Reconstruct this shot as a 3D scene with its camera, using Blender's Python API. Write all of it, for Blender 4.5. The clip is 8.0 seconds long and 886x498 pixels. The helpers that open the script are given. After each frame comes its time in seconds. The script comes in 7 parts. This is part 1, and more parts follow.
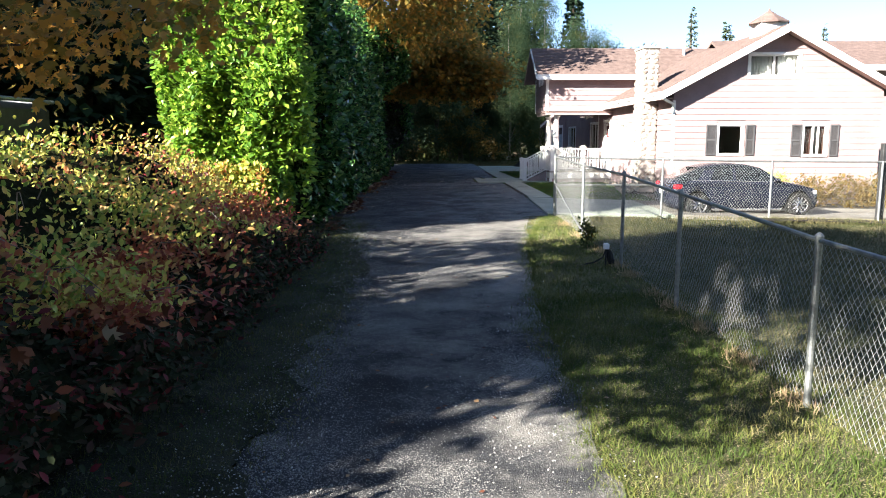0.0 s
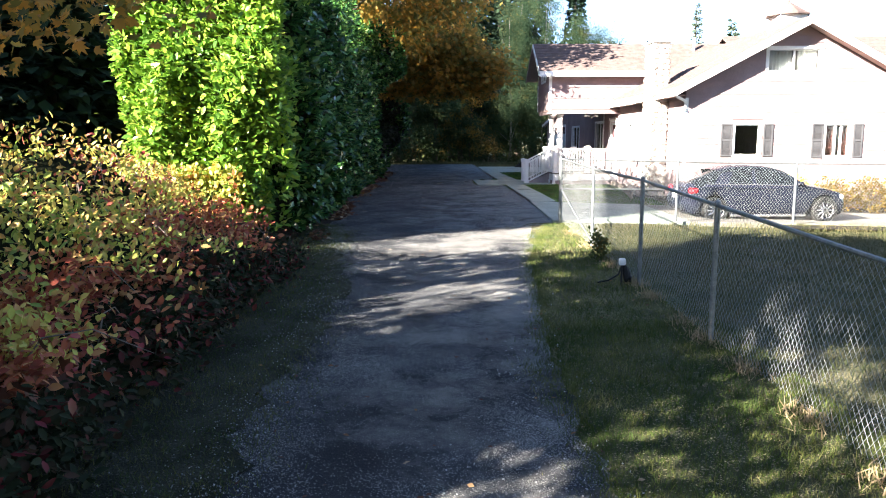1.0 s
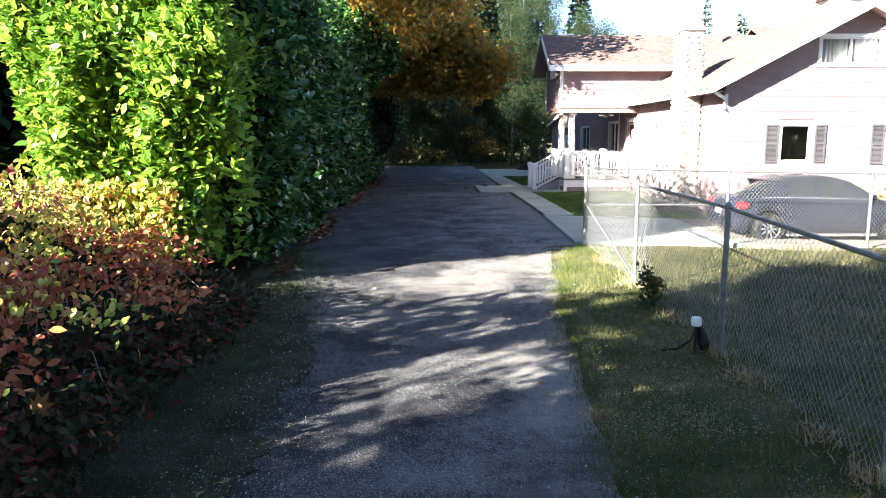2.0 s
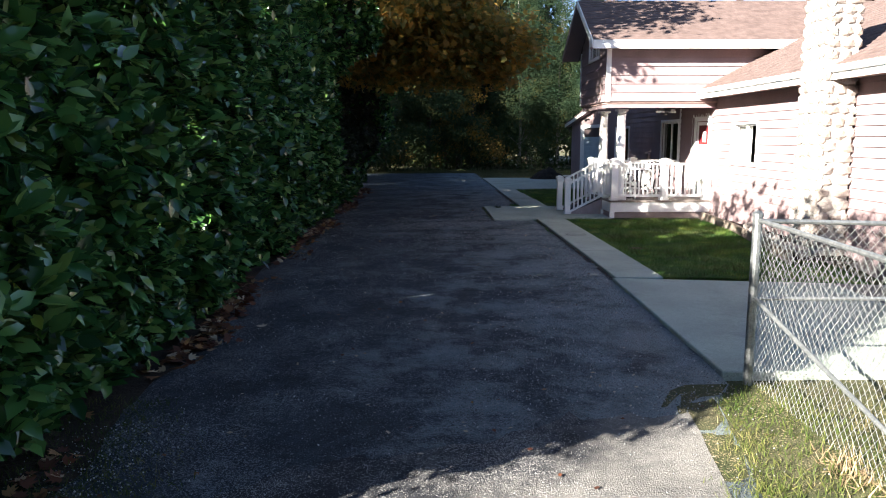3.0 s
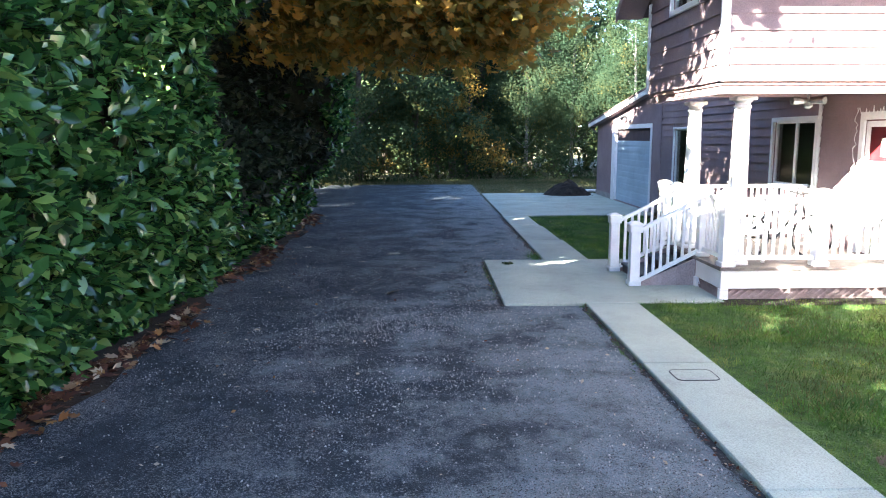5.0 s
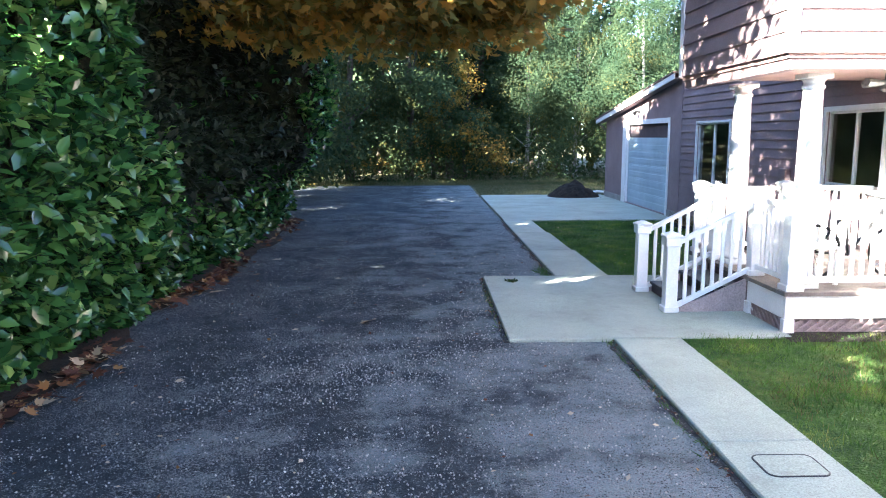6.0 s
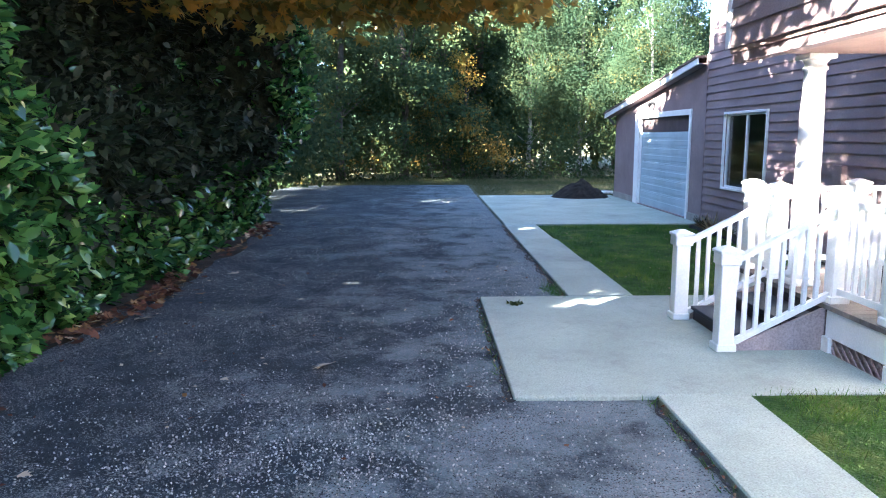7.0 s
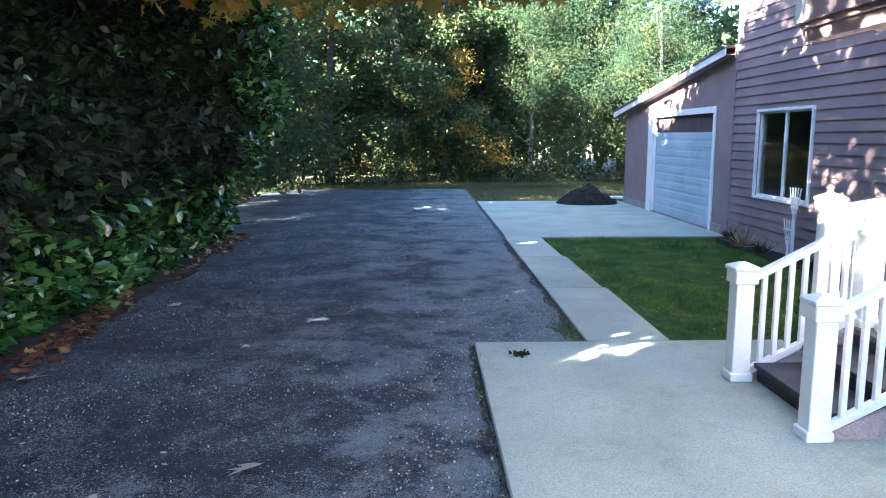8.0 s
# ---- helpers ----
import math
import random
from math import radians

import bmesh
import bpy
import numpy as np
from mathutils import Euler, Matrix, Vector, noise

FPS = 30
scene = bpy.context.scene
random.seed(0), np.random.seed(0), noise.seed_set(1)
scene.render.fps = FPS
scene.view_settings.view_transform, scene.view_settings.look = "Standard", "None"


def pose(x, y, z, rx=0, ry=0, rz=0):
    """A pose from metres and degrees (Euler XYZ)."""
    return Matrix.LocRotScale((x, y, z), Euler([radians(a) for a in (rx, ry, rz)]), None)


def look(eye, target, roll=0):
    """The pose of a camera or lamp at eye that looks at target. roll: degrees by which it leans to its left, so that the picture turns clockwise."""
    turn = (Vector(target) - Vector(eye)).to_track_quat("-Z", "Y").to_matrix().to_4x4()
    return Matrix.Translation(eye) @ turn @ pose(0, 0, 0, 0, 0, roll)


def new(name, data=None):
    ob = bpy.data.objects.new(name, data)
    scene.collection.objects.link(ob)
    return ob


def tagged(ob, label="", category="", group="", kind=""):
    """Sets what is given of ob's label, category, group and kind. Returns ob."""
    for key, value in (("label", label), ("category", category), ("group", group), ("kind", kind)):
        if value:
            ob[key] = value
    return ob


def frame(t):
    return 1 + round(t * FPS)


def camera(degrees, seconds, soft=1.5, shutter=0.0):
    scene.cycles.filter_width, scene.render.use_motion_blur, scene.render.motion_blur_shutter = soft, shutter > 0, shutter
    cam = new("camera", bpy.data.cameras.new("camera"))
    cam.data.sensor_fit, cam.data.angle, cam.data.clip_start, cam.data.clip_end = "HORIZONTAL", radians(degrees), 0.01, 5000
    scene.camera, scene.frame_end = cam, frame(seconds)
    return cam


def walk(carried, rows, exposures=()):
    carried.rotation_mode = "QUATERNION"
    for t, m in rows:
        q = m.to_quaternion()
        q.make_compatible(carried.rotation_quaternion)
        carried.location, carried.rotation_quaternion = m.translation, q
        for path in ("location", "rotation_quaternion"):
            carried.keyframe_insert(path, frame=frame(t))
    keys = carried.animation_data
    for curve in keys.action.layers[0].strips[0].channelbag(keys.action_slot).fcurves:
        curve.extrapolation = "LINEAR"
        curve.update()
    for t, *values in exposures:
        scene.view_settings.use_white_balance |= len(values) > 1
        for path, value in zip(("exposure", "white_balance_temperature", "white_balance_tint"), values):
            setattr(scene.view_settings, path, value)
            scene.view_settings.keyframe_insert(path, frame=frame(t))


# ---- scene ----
cam = camera(63.1, 8.0, soft=1.05)
ROWS = [
    (0.0, 0.040, -0.020, 1.860, -0.75, -8.60, 0.11),
    (0.5, 0.090, 0.750, 1.875, -0.75, -8.61, 0.12),
    (1.0, 0.170, 1.500, 1.875, -0.72, -8.63, 0.11),
    (1.2, 0.190, 1.800, 1.885, -0.74, -8.64, 0.10),
    (2.3, 0.140, 6.490, 2.040, -1.10, -8.73, 0.14),
    (2.5, 0.090, 7.970, 2.070, -1.20, -8.73, 0.16),
    (2.8, 0.170, 10.640, 2.085, -1.20, -8.68, 0.15),
    (3.0, 0.260, 12.400, 2.150, -1.17, -8.75, 0.16),
    (3.2, 0.370, 14.130, 2.215, -1.16, -8.84, 0.18),
    (3.5, 0.530, 16.720, 2.240, -1.28, -8.79, 0.20),
    (3.7, 0.630, 18.130, 2.285, -1.29, -8.83, 0.21),
    (4.0, 0.720, 19.170, 2.320, -1.33, -8.83, 0.20),
    (4.5, 0.820, 20.290, 2.355, -1.32, -8.87, 0.20),
    (5.8, 1.050, 23.200, 2.265, -1.37, -8.85, 0.20),
    (6.0, 1.085, 23.630, 2.215, -1.40, -8.82, 0.19),
    (6.5, 1.185, 24.700, 2.060, -1.40, -8.85, 0.15),
    (7.0, 1.295, 25.785, 2.066, -1.41, -8.85, 0.13),
    (7.5, 1.390, 26.840, 2.057, -1.46, -8.83, 0.11),
    (8.0, 1.500, 27.800, 2.075, -1.42, -8.81, 0.14),
]
EXPOSURES = [(0.0, 2.77, 6500, 10), (1.0, 3.39, 6500, 11), (2.3, 3.4, 6500, 12), (2.5, 3.2, 6500, 12), (2.7, 2.8, 6500, 12), (2.85, 2.6, 6480, 12), (3.0, 2.75, 6450, 11), (3.2, 3.1, 6400, 11), (3.5, 3.88, 6380, 11), (3.8, 4.37, 6380, 11),
             (4.5, 4.66, 6350, 10), (6.0, 5.02, 6220, 9), (8.0, 5.25, 6180, 9)]
walk(cam, [(t, pose(x, y, z, 90 + pitch, roll, yaw)) for t, x, y, z, yaw, pitch, roll in ROWS], EXPOSURES)

# ---- world and sun ----
SUN_WAY = Vector((1.30, 1.0, -0.70)).normalized()
elev = math.asin(-SUN_WAY.z)
azim = math.atan2(-SUN_WAY.x, -SUN_WAY.y)
world = bpy.data.worlds.new("sky")
scene.world = world
world.use_nodes = True
wn = world.node_tree.nodes
sky = wn.new("ShaderNodeTexSky")
sky.sky_type = "NISHITA"
sky.sun_disc = False
sky.sun_elevation = elev
sky.sun_rotation = azim
sky.air_density = 0.55
sky.dust_density = 0.2
sky.ozone_density = 1.0
wn["Background"].inputs[1].default_value = 0.05
world.node_tree.links.new(sky.outputs[0], wn["Background"].inputs[0])
sun_data = bpy.data.lights.new("sun", "SUN")
sun_data.energy, sun_data.angle, sun_data.color = 5.0, radians(0.5), (1.0, 0.93, 0.82)
sun = new("sun", sun_data)
sun.matrix_world = look((0, 0, 40), Vector((0, 0, 40)) + SUN_WAY)


# ---- materials ----
def material(name, colours, scale=8.0, rough=0.8, bump=0.2, fine=60.0, metal=0.0, spec=0.2, stain=None, stain_scale=0.6, dist=0.01, stain_edge=(0.48, 0.70), drift=None):
    """Two scales of noise: a colour ramp over the coarse, fine grain in the colour and the relief; stain: a third colour in large patches; drift: how much more of it per metre eastwards, and from where."""
    m = bpy.data.materials.new(name)
    m.use_nodes = True
    nt = m.node_tree
    N, L = nt.nodes, nt.links
    b = N["Principled BSDF"]
    b.inputs["Roughness"].default_value = rough
    b.inputs["Metallic"].default_value = metal
    b.inputs["Specular IOR Level"].default_value = spec
    n1, n2 = N.new("ShaderNodeTexNoise"), N.new("ShaderNodeTexNoise")
    n1.inputs["Scale"].default_value, n1.inputs["Detail"].default_value = scale, 6
    n2.inputs["Scale"].default_value, n2.inputs["Detail"].default_value = fine, 3
    geo = N.new("ShaderNodeNewGeometry")
    L.new(geo.outputs["Position"], n1.inputs["Vector"])
    L.new(geo.outputs["Position"], n2.inputs["Vector"])
    r = N.new("ShaderNodeValToRGB")
    r.color_ramp.elements[0].position, r.color_ramp.elements[1].position = 0.32, 0.68
    r.color_ramp.elements[0].color, r.color_ramp.elements[1].color = (*colours[0], 1), (*colours[1], 1)
    L.new(n1.outputs["Fac"], r.inputs["Fac"])
    out = r.outputs["Color"]
    if stain:
        n3, r3, mx = N.new("ShaderNodeTexNoise"), N.new("ShaderNodeValToRGB"), N.new("ShaderNodeMix")
        n3.inputs["Scale"].default_value, n3.inputs["Detail"].default_value, n3.inputs["Roughness"].default_value = stain_scale, 9, 0.72
        L.new(geo.outputs["Position"], n3.inputs["Vector"])
        r3.color_ramp.elements[0].position, r3.color_ramp.elements[1].position = stain_edge
        much = n3.outputs["Fac"]
        if drift:
            sx, ma, ad = N.new("ShaderNodeSeparateXYZ"), N.new("ShaderNodeMath"), N.new("ShaderNodeMath")
            ma.operation = "MULTIPLY_ADD"
            ma.inputs[1].default_value, ma.inputs[2].default_value = drift[0], -drift[0] * drift[1]
            L.new(geo.outputs["Position"], sx.inputs[0])
            L.new(sx.outputs["X"], ma.inputs[0])
            L.new(ma.outputs[0], ad.inputs[0])
            L.new(much, ad.inputs[1])
            much = ad.outputs[0]
        L.new(much, r3.inputs["Fac"])
        mx.data_type = "RGBA"
        mx.inputs["B"].default_value = (*stain, 1)
        L.new(r3.outputs["Color"], mx.inputs["Factor"])
        L.new(out, mx.inputs["A"])
        out = mx.outputs["Result"]
    g = N.new("ShaderNodeMix")
    g.data_type, g.blend_type = "RGBA", "OVERLAY"
    g.inputs["Factor"].default_value = 0.5
    L.new(out, g.inputs["A"])
    L.new(n2.outputs["Fac"], g.inputs["B"])
    L.new(g.outputs["Result"], b.inputs["Base Color"])
    bp = N.new("ShaderNodeBump")
    bp.inputs["Strength"].default_value, bp.inputs["Distance"].default_value = bump, dist
    L.new(n2.outputs["Fac"], bp.inputs["Height"])
    L.new(bp.outputs["Normal"], b.inputs["Normal"])
    return m


def leaf_material(name, stops, rough=0.5, through_light=0.3, spec=0.5, patches=0.0, patch_scale=0.9):
    """Colour from leaf to leaf along the ramp's stops; some light passes through. patches: how much neighbouring leaves share a colour."""
    m = bpy.data.materials.new(name)
    m.use_nodes = True
    nt = m.node_tree
    N, L = nt.nodes, nt.links
    b = N["Principled BSDF"]
    b.inputs["Roughness"].default_value = rough
    b.inputs["Specular IOR Level"].default_value = spec
    geo = N.new("ShaderNodeNewGeometry")
    r = N.new("ShaderNodeValToRGB")
    el = r.color_ramp.elements
    while len(el) < len(stops):
        el.new(0.5)
    for e, (p, c) in zip(el, stops):
        e.position, e.color = p, (*c, 1)
    n = N.new("ShaderNodeTexNoise")
    n.inputs["Scale"].default_value, n.inputs["Detail"].default_value = patch_scale, 5
    L.new(geo.outputs["Position"], n.inputs["Vector"])
    st = N.new("ShaderNodeMapRange")
    st.inputs["From Min"].default_value, st.inputs["From Max"].default_value = 0.34, 0.66
    L.new(n.outputs["Fac"], st.inputs["Value"])
    mx = N.new("ShaderNodeMix")
    mx.inputs["Factor"].default_value = patches
    L.new(geo.outputs["Random Per Island"], mx.inputs["A"])
    L.new(st.outputs["Result"], mx.inputs["B"])
    L.new(mx.outputs["Result"], r.inputs["Fac"])
    L.new(r.outputs["Color"], b.inputs["Base Color"])
    t = N.new("ShaderNodeBsdfTranslucent")
    L.new(r.outputs["Color"], t.inputs["Color"])
    ms = N.new("ShaderNodeMixShader")
    ms.inputs[0].default_value = through_light
    L.new(b.outputs[0], ms.inputs[1])
    L.new(t.outputs[0], ms.inputs[2])
    L.new(ms.outputs[0], N["Material Output"].inputs["Surface"])
    return m


def glass_material(name, tint=(0.8, 0.85, 0.85)):
    m = bpy.data.materials.new(name)
    m.use_nodes = True
    b = m.node_tree.nodes["Principled BSDF"]
    b.inputs["Base Color"].default_value = (*tint, 1)
    b.inputs["Roughness"].default_value = 0.03
    b.inputs["Transmission Weight"].default_value = 1.0
    b.inputs["IOR"].default_value = 1.45
    return m


ASPHALT = material("asphalt", ((0.023, 0.031, 0.039), (0.047, 0.060, 0.071)), 6.0, 0.75, 1.0, 80, stain=(0.172, 0.216, 0.230), stain_scale=1.1, dist=0.03, stain_edge=(0.47, 0.65), drift=(0.062, 0.75))


def speckle(m, colour, scale, cover, patch_scale):
    """Adds pale grit to a material: small specks, thick in some patches and thin in others."""
    nt = m.node_tree
    N, L = nt.nodes, nt.links
    b = N["Principled BSDF"]
    old = b.inputs["Base Color"].links[0].from_socket
    geo, v, p = N.new("ShaderNodeNewGeometry"), N.new("ShaderNodeTexVoronoi"), N.new("ShaderNodeTexNoise")
    v.inputs["Scale"].default_value = scale
    p.inputs["Scale"].default_value, p.inputs["Detail"].default_value, p.inputs["Roughness"].default_value = patch_scale, 7, 0.7
    L.new(geo.outputs["Position"], v.inputs["Vector"])
    L.new(geo.outputs["Position"], p.inputs["Vector"])
    mr = N.new("ShaderNodeMapRange")
    mr.inputs["From Min"].default_value, mr.inputs["From Max"].default_value = 0.42, 0.68
    mr.inputs["To Min"].default_value, mr.inputs["To Max"].default_value = 0.02, cover
    L.new(p.outputs["Fac"], mr.inputs["Value"])
    sep = N.new("ShaderNodeSeparateColor")
    L.new(v.outputs["Color"], sep.inputs["Color"])
    lt = N.new("ShaderNodeMath")
    lt.operation = "LESS_THAN"
    L.new(sep.outputs["Red"], lt.inputs[0])
    L.new(mr.outputs["Result"], lt.inputs[1])
    mx = N.new("ShaderNodeMix")
    mx.data_type = "RGBA"
    mx.inputs["B"].default_value = (*colour, 1)
    L.new(lt.outputs[0], mx.inputs["Factor"])
    L.new(old, mx.inputs["A"])
    L.new(mx.outputs["Result"], b.inputs["Base Color"])


speckle(ASPHALT, (0.15, 0.165, 0.175), 75, 0.34, 1.1)
speckle(ASPHALT, (0.23, 0.24, 0.25), 170, 0.30, 1.1)
speckle(ASPHALT, (0.018, 0.018, 0.022), 120, 0.18, 1.4)
GRAVEL_DRIVE = material("worn gravel", ((0.022, 0.024, 0.029), (0.060, 0.062, 0.067)), 1.6, 0.85, 1.0, 90, stain=(0.225, 0.216, 0.200), stain_scale=0.5, dist=0.03, stain_edge=(0.48, 0.66), drift=(0.040, 0.2))
speckle(GRAVEL_DRIVE, (0.32, 0.315, 0.30), 150, 0.34, 0.8)
CONCRETE = material("concrete", ((0.300, 0.342, 0.292), (0.405, 0.458, 0.392)), 2.2, 0.85, 0.06, 70, stain=(0.185, 0.212, 0.180), stain_scale=1.1, stain_edge=(0.46, 0.74))
speckle(CONCRETE, (0.24, 0.235, 0.215), 150, 0.05, 1.5)
PARKING_CONCRETE = material("dirty concrete", ((0.15, 0.142, 0.124), (0.235, 0.222, 0.196)), 1.7, 0.85, 0.35, 70, stain=(0.15, 0.145, 0.125), stain_scale=0.9)
# moss and soil, darkened further for the shade at the bank's foot
MOSS = material("shade-darkened mossy soil", ((0.013, 0.016, 0.009), (0.032, 0.036, 0.020)), 2.2, 0.95, 0.9, 60, stain=(0.048, 0.047, 0.034), stain_scale=1.1, dist=0.03)
speckle(MOSS, (0.10, 0.098, 0.09), 80, 0.10, 1.1)
SOIL = material("soil", ((0.022, 0.017, 0.013), (0.055, 0.042, 0.030)), 3.0, 0.95, 0.8, 45, dist=0.03)
TURF = material("turf", ((0.032, 0.042, 0.016), (0.075, 0.078, 0.034)), 2.5, 0.95, 0.9, 60, stain=(0.12, 0.105, 0.065), stain_scale=0.9, dist=0.03)
speckle(TURF, (0.26, 0.22, 0.13), 90, 0.35, 1.0)
LAWN_SOIL = material("lawn ground", ((0.014, 0.046, 0.010), (0.050, 0.105, 0.018)), 7.0, 0.95, 1.0, 40, stain=(0.10, 0.13, 0.028), stain_scale=1.3, dist=0.04, stain_edge=(0.50, 0.66))
EDGE_DIRT = material("gritty dirt", ((0.022, 0.022, 0.022), (0.060, 0.060, 0.058)), 9.0, 0.95, 0.9, 60, dist=0.02)
speckle(EDGE_DIRT, (0.16, 0.16, 0.155), 120, 0.2, 2.0)
DARK_SOIL = material("dark soil", ((0.012, 0.010, 0.009), (0.035, 0.029, 0.024)), 6.0, 0.95, 0.9, 50, dist=0.03)
SIDING = material("mauve paint", ((0.225, 0.166, 0.170), (0.280, 0.210, 0.213)), 1.5, 0.65, 0.15, 70, stain=(0.205, 0.150, 0.154), stain_scale=0.8)
TRIM = material("white paint", ((0.74, 0.74, 0.73), (0.82, 0.82, 0.81)), 3.0, 0.45, 0.06, 60)
ROOFING = material("brown shingle", ((0.095, 0.068, 0.062), (0.155, 0.113, 0.103)), 5.0, 0.9, 0.7, 55, stain=(0.12, 0.088, 0.080), stain_scale=1.2)
SOFFIT = material("pink soffit", ((0.36, 0.25, 0.22), (0.44, 0.31, 0.28)), 2.0, 0.7, 0.1, 60)
DECK = material("deck boards", ((0.14, 0.12, 0.11), (0.22, 0.19, 0.17)), 3.0, 0.7, 0.3, 50)
TREAD = material("dark slate stair paint", ((0.026, 0.028, 0.035), (0.046, 0.049, 0.058)), 4.0, 0.5, 0.2, 60)
STAIR_DARK = material("dark stained wood", ((0.030, 0.024, 0.026), (0.055, 0.045, 0.045)), 4.0, 0.5, 0.2, 60)
LATTICE = material("taupe lattice", ((0.30, 0.235, 0.225), (0.38, 0.30, 0.29)), 3.0, 0.75, 0.2, 60)
GALVA = material("galvanised steel", ((0.17, 0.185, 0.19), (0.28, 0.295, 0.295)), 14.0, 0.5, 0.1, 80, metal=0.7)
WIRE = material("galvanised wire", ((0.25, 0.27, 0.27), (0.38, 0.39, 0.385)), 20.0, 0.45, 0.0, 80, metal=0.6)
GARAGE_PAINT = material("pale blue door paint", ((0.36, 0.46, 0.52), (0.45, 0.55, 0.60)), 1.2, 0.5, 0.1, 60, stain=(0.31, 0.39, 0.44), stain_scale=1.0)
STONE = material("river stone", ((0.17, 0.145, 0.13), (0.36, 0.325, 0.30)), 4.0, 0.85, 0.5, 40, stain=(0.26, 0.20, 0.165), stain_scale=2.5, dist=0.02)
MORTAR = material("pale mortar", ((0.24, 0.23, 0.215), (0.33, 0.315, 0.295)), 6.0, 0.95, 0.5, 50)
BARK = material("bark", ((0.035, 0.028, 0.022), (0.095, 0.078, 0.062)), 6.0, 0.95, 1.0, 30, dist=0.03)
PALE_BARK = material("pale bark", ((0.10, 0.098, 0.088), (0.21, 0.20, 0.185)), 5.0, 0.9, 0.6, 30)
# near-black colour that stands for the shaded depth behind the leaves
DARK_DEPTH = material("dark depth behind leaves", ((0.010, 0.012, 0.007), (0.024, 0.026, 0.014)), 9.0, 0.95, 1.0, 25, dist=0.05, spec=0.0)
TIMBER = material("weathered timber", ((0.13, 0.105, 0.085), (0.24, 0.20, 0.165)), 4.0, 0.85, 0.4, 40)
BLACK = material("black rubber", ((0.012, 0.012, 0.012), (0.022, 0.022, 0.022)), 8.0, 0.6, 0.1, 60)
CAR_PAINT = material("dark blue car paint", ((0.010, 0.012, 0.022), (0.013, 0.015, 0.026)), 2.0, 0.2, 0.0, 60, spec=0.25)
ALLOY = material("alloy rim", ((0.55, 0.55, 0.56), (0.65, 0.65, 0.66)), 9.0, 0.25, 0.0, 60, metal=0.9)
RED_LENS = material("red lens", ((0.45, 0.01, 0.02), (0.55, 0.02, 0.03)), 9.0, 0.15, 0.0, 60)
CLEAR_LENS = material("clear lens", ((0.55, 0.57, 0.60), (0.68, 0.70, 0.72)), 9.0, 0.1, 0.0, 60)
RED_DOOR = material("red door paint", ((0.12, 0.012, 0.015), (0.16, 0.017, 0.020)), 3.0, 0.4, 0.1, 60)
CURTAIN = material("grey blind", ((0.055, 0.056, 0.058), (0.085, 0.085, 0.085)), 3.0, 0.9, 0.2, 60)
BARE_PATCH = material("bare brown ground", ((0.06, 0.045, 0.032), (0.11, 0.085, 0.062)), 5.0, 0.9, 0.6, 50)
SHUTTER = material("grey shutter paint", ((0.050, 0.050, 0.054), (0.075, 0.075, 0.080)), 3.0, 0.6, 0.1, 60)
# the siding's mauve at a third of its brightness, shade put into the colour
HEADER = material("shaded mauve paint", ((0.075, 0.055, 0.058), (0.105, 0.078, 0.080)), 3.0, 0.7, 0.1, 60)
PALE_CURTAIN = material("pale curtain", ((0.42, 0.41, 0.39), (0.56, 0.55, 0.52)), 3.0, 0.9, 0.2, 60)
RED_CURTAIN = material("rust curtain", ((0.060, 0.020, 0.017), (0.090, 0.030, 0.025)), 3.0, 0.9, 0.2, 60)
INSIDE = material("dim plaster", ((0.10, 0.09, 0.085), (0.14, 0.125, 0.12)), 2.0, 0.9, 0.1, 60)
DARK_METAL = material("dark painted metal", ((0.02, 0.021, 0.023), (0.035, 0.036, 0.038)), 6.0, 0.5, 0.1, 60)
GLASS = glass_material("window glass")
CAR_GLASS = material("tinted car glass", ((0.010, 0.012, 0.014), (0.014, 0.016, 0.018)), 2.0, 0.05, 0.0, 60, spec=0.8)
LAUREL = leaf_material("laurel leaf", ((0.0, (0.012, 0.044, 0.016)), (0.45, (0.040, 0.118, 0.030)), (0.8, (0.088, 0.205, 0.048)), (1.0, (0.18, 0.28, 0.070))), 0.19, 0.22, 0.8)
# darkened copy of the laurel leaf, with canopy shade put into its colour
SHADED_LAUREL = leaf_material("shaded laurel leaf", ((0.0, (0.008, 0.013, 0.007)), (0.6, (0.018, 0.029, 0.014)), (0.9, (0.028, 0.040, 0.018)), (1.0, (0.08, 0.08, 0.055))), 0.6, 0.12, 0.15)
# brighter copy of the laurel leaf, with sunlight put into its colour
SUNLIT_LAUREL = leaf_material("sunlit hedge leaf", ((0.0, (0.055, 0.140, 0.022)), (0.5, (0.175, 0.330, 0.040)), (0.85, (0.32, 0.48, 0.055)), (1.0, (0.46, 0.52, 0.10))), 0.4, 0.36, 0.5)
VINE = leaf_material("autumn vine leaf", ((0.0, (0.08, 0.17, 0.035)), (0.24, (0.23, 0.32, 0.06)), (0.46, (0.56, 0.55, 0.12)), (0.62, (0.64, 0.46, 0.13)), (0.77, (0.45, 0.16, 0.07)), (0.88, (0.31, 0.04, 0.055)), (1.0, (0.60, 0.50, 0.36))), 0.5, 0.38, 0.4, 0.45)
RED_VINE = leaf_material("red shade-darkened bramble leaf", ((0.0, (0.040, 0.060, 0.018)), (0.14, (0.09, 0.085, 0.030)), (0.28, (0.28, 0.060, 0.040)), (0.56, (0.46, 0.14, 0.070)), (0.74, (0.48, 0.28, 0.10)), (0.88, (0.30, 0.035, 0.060)), (1.0, (0.45, 0.40, 0.24))), 0.5, 0.35, 0.3, 0.45)
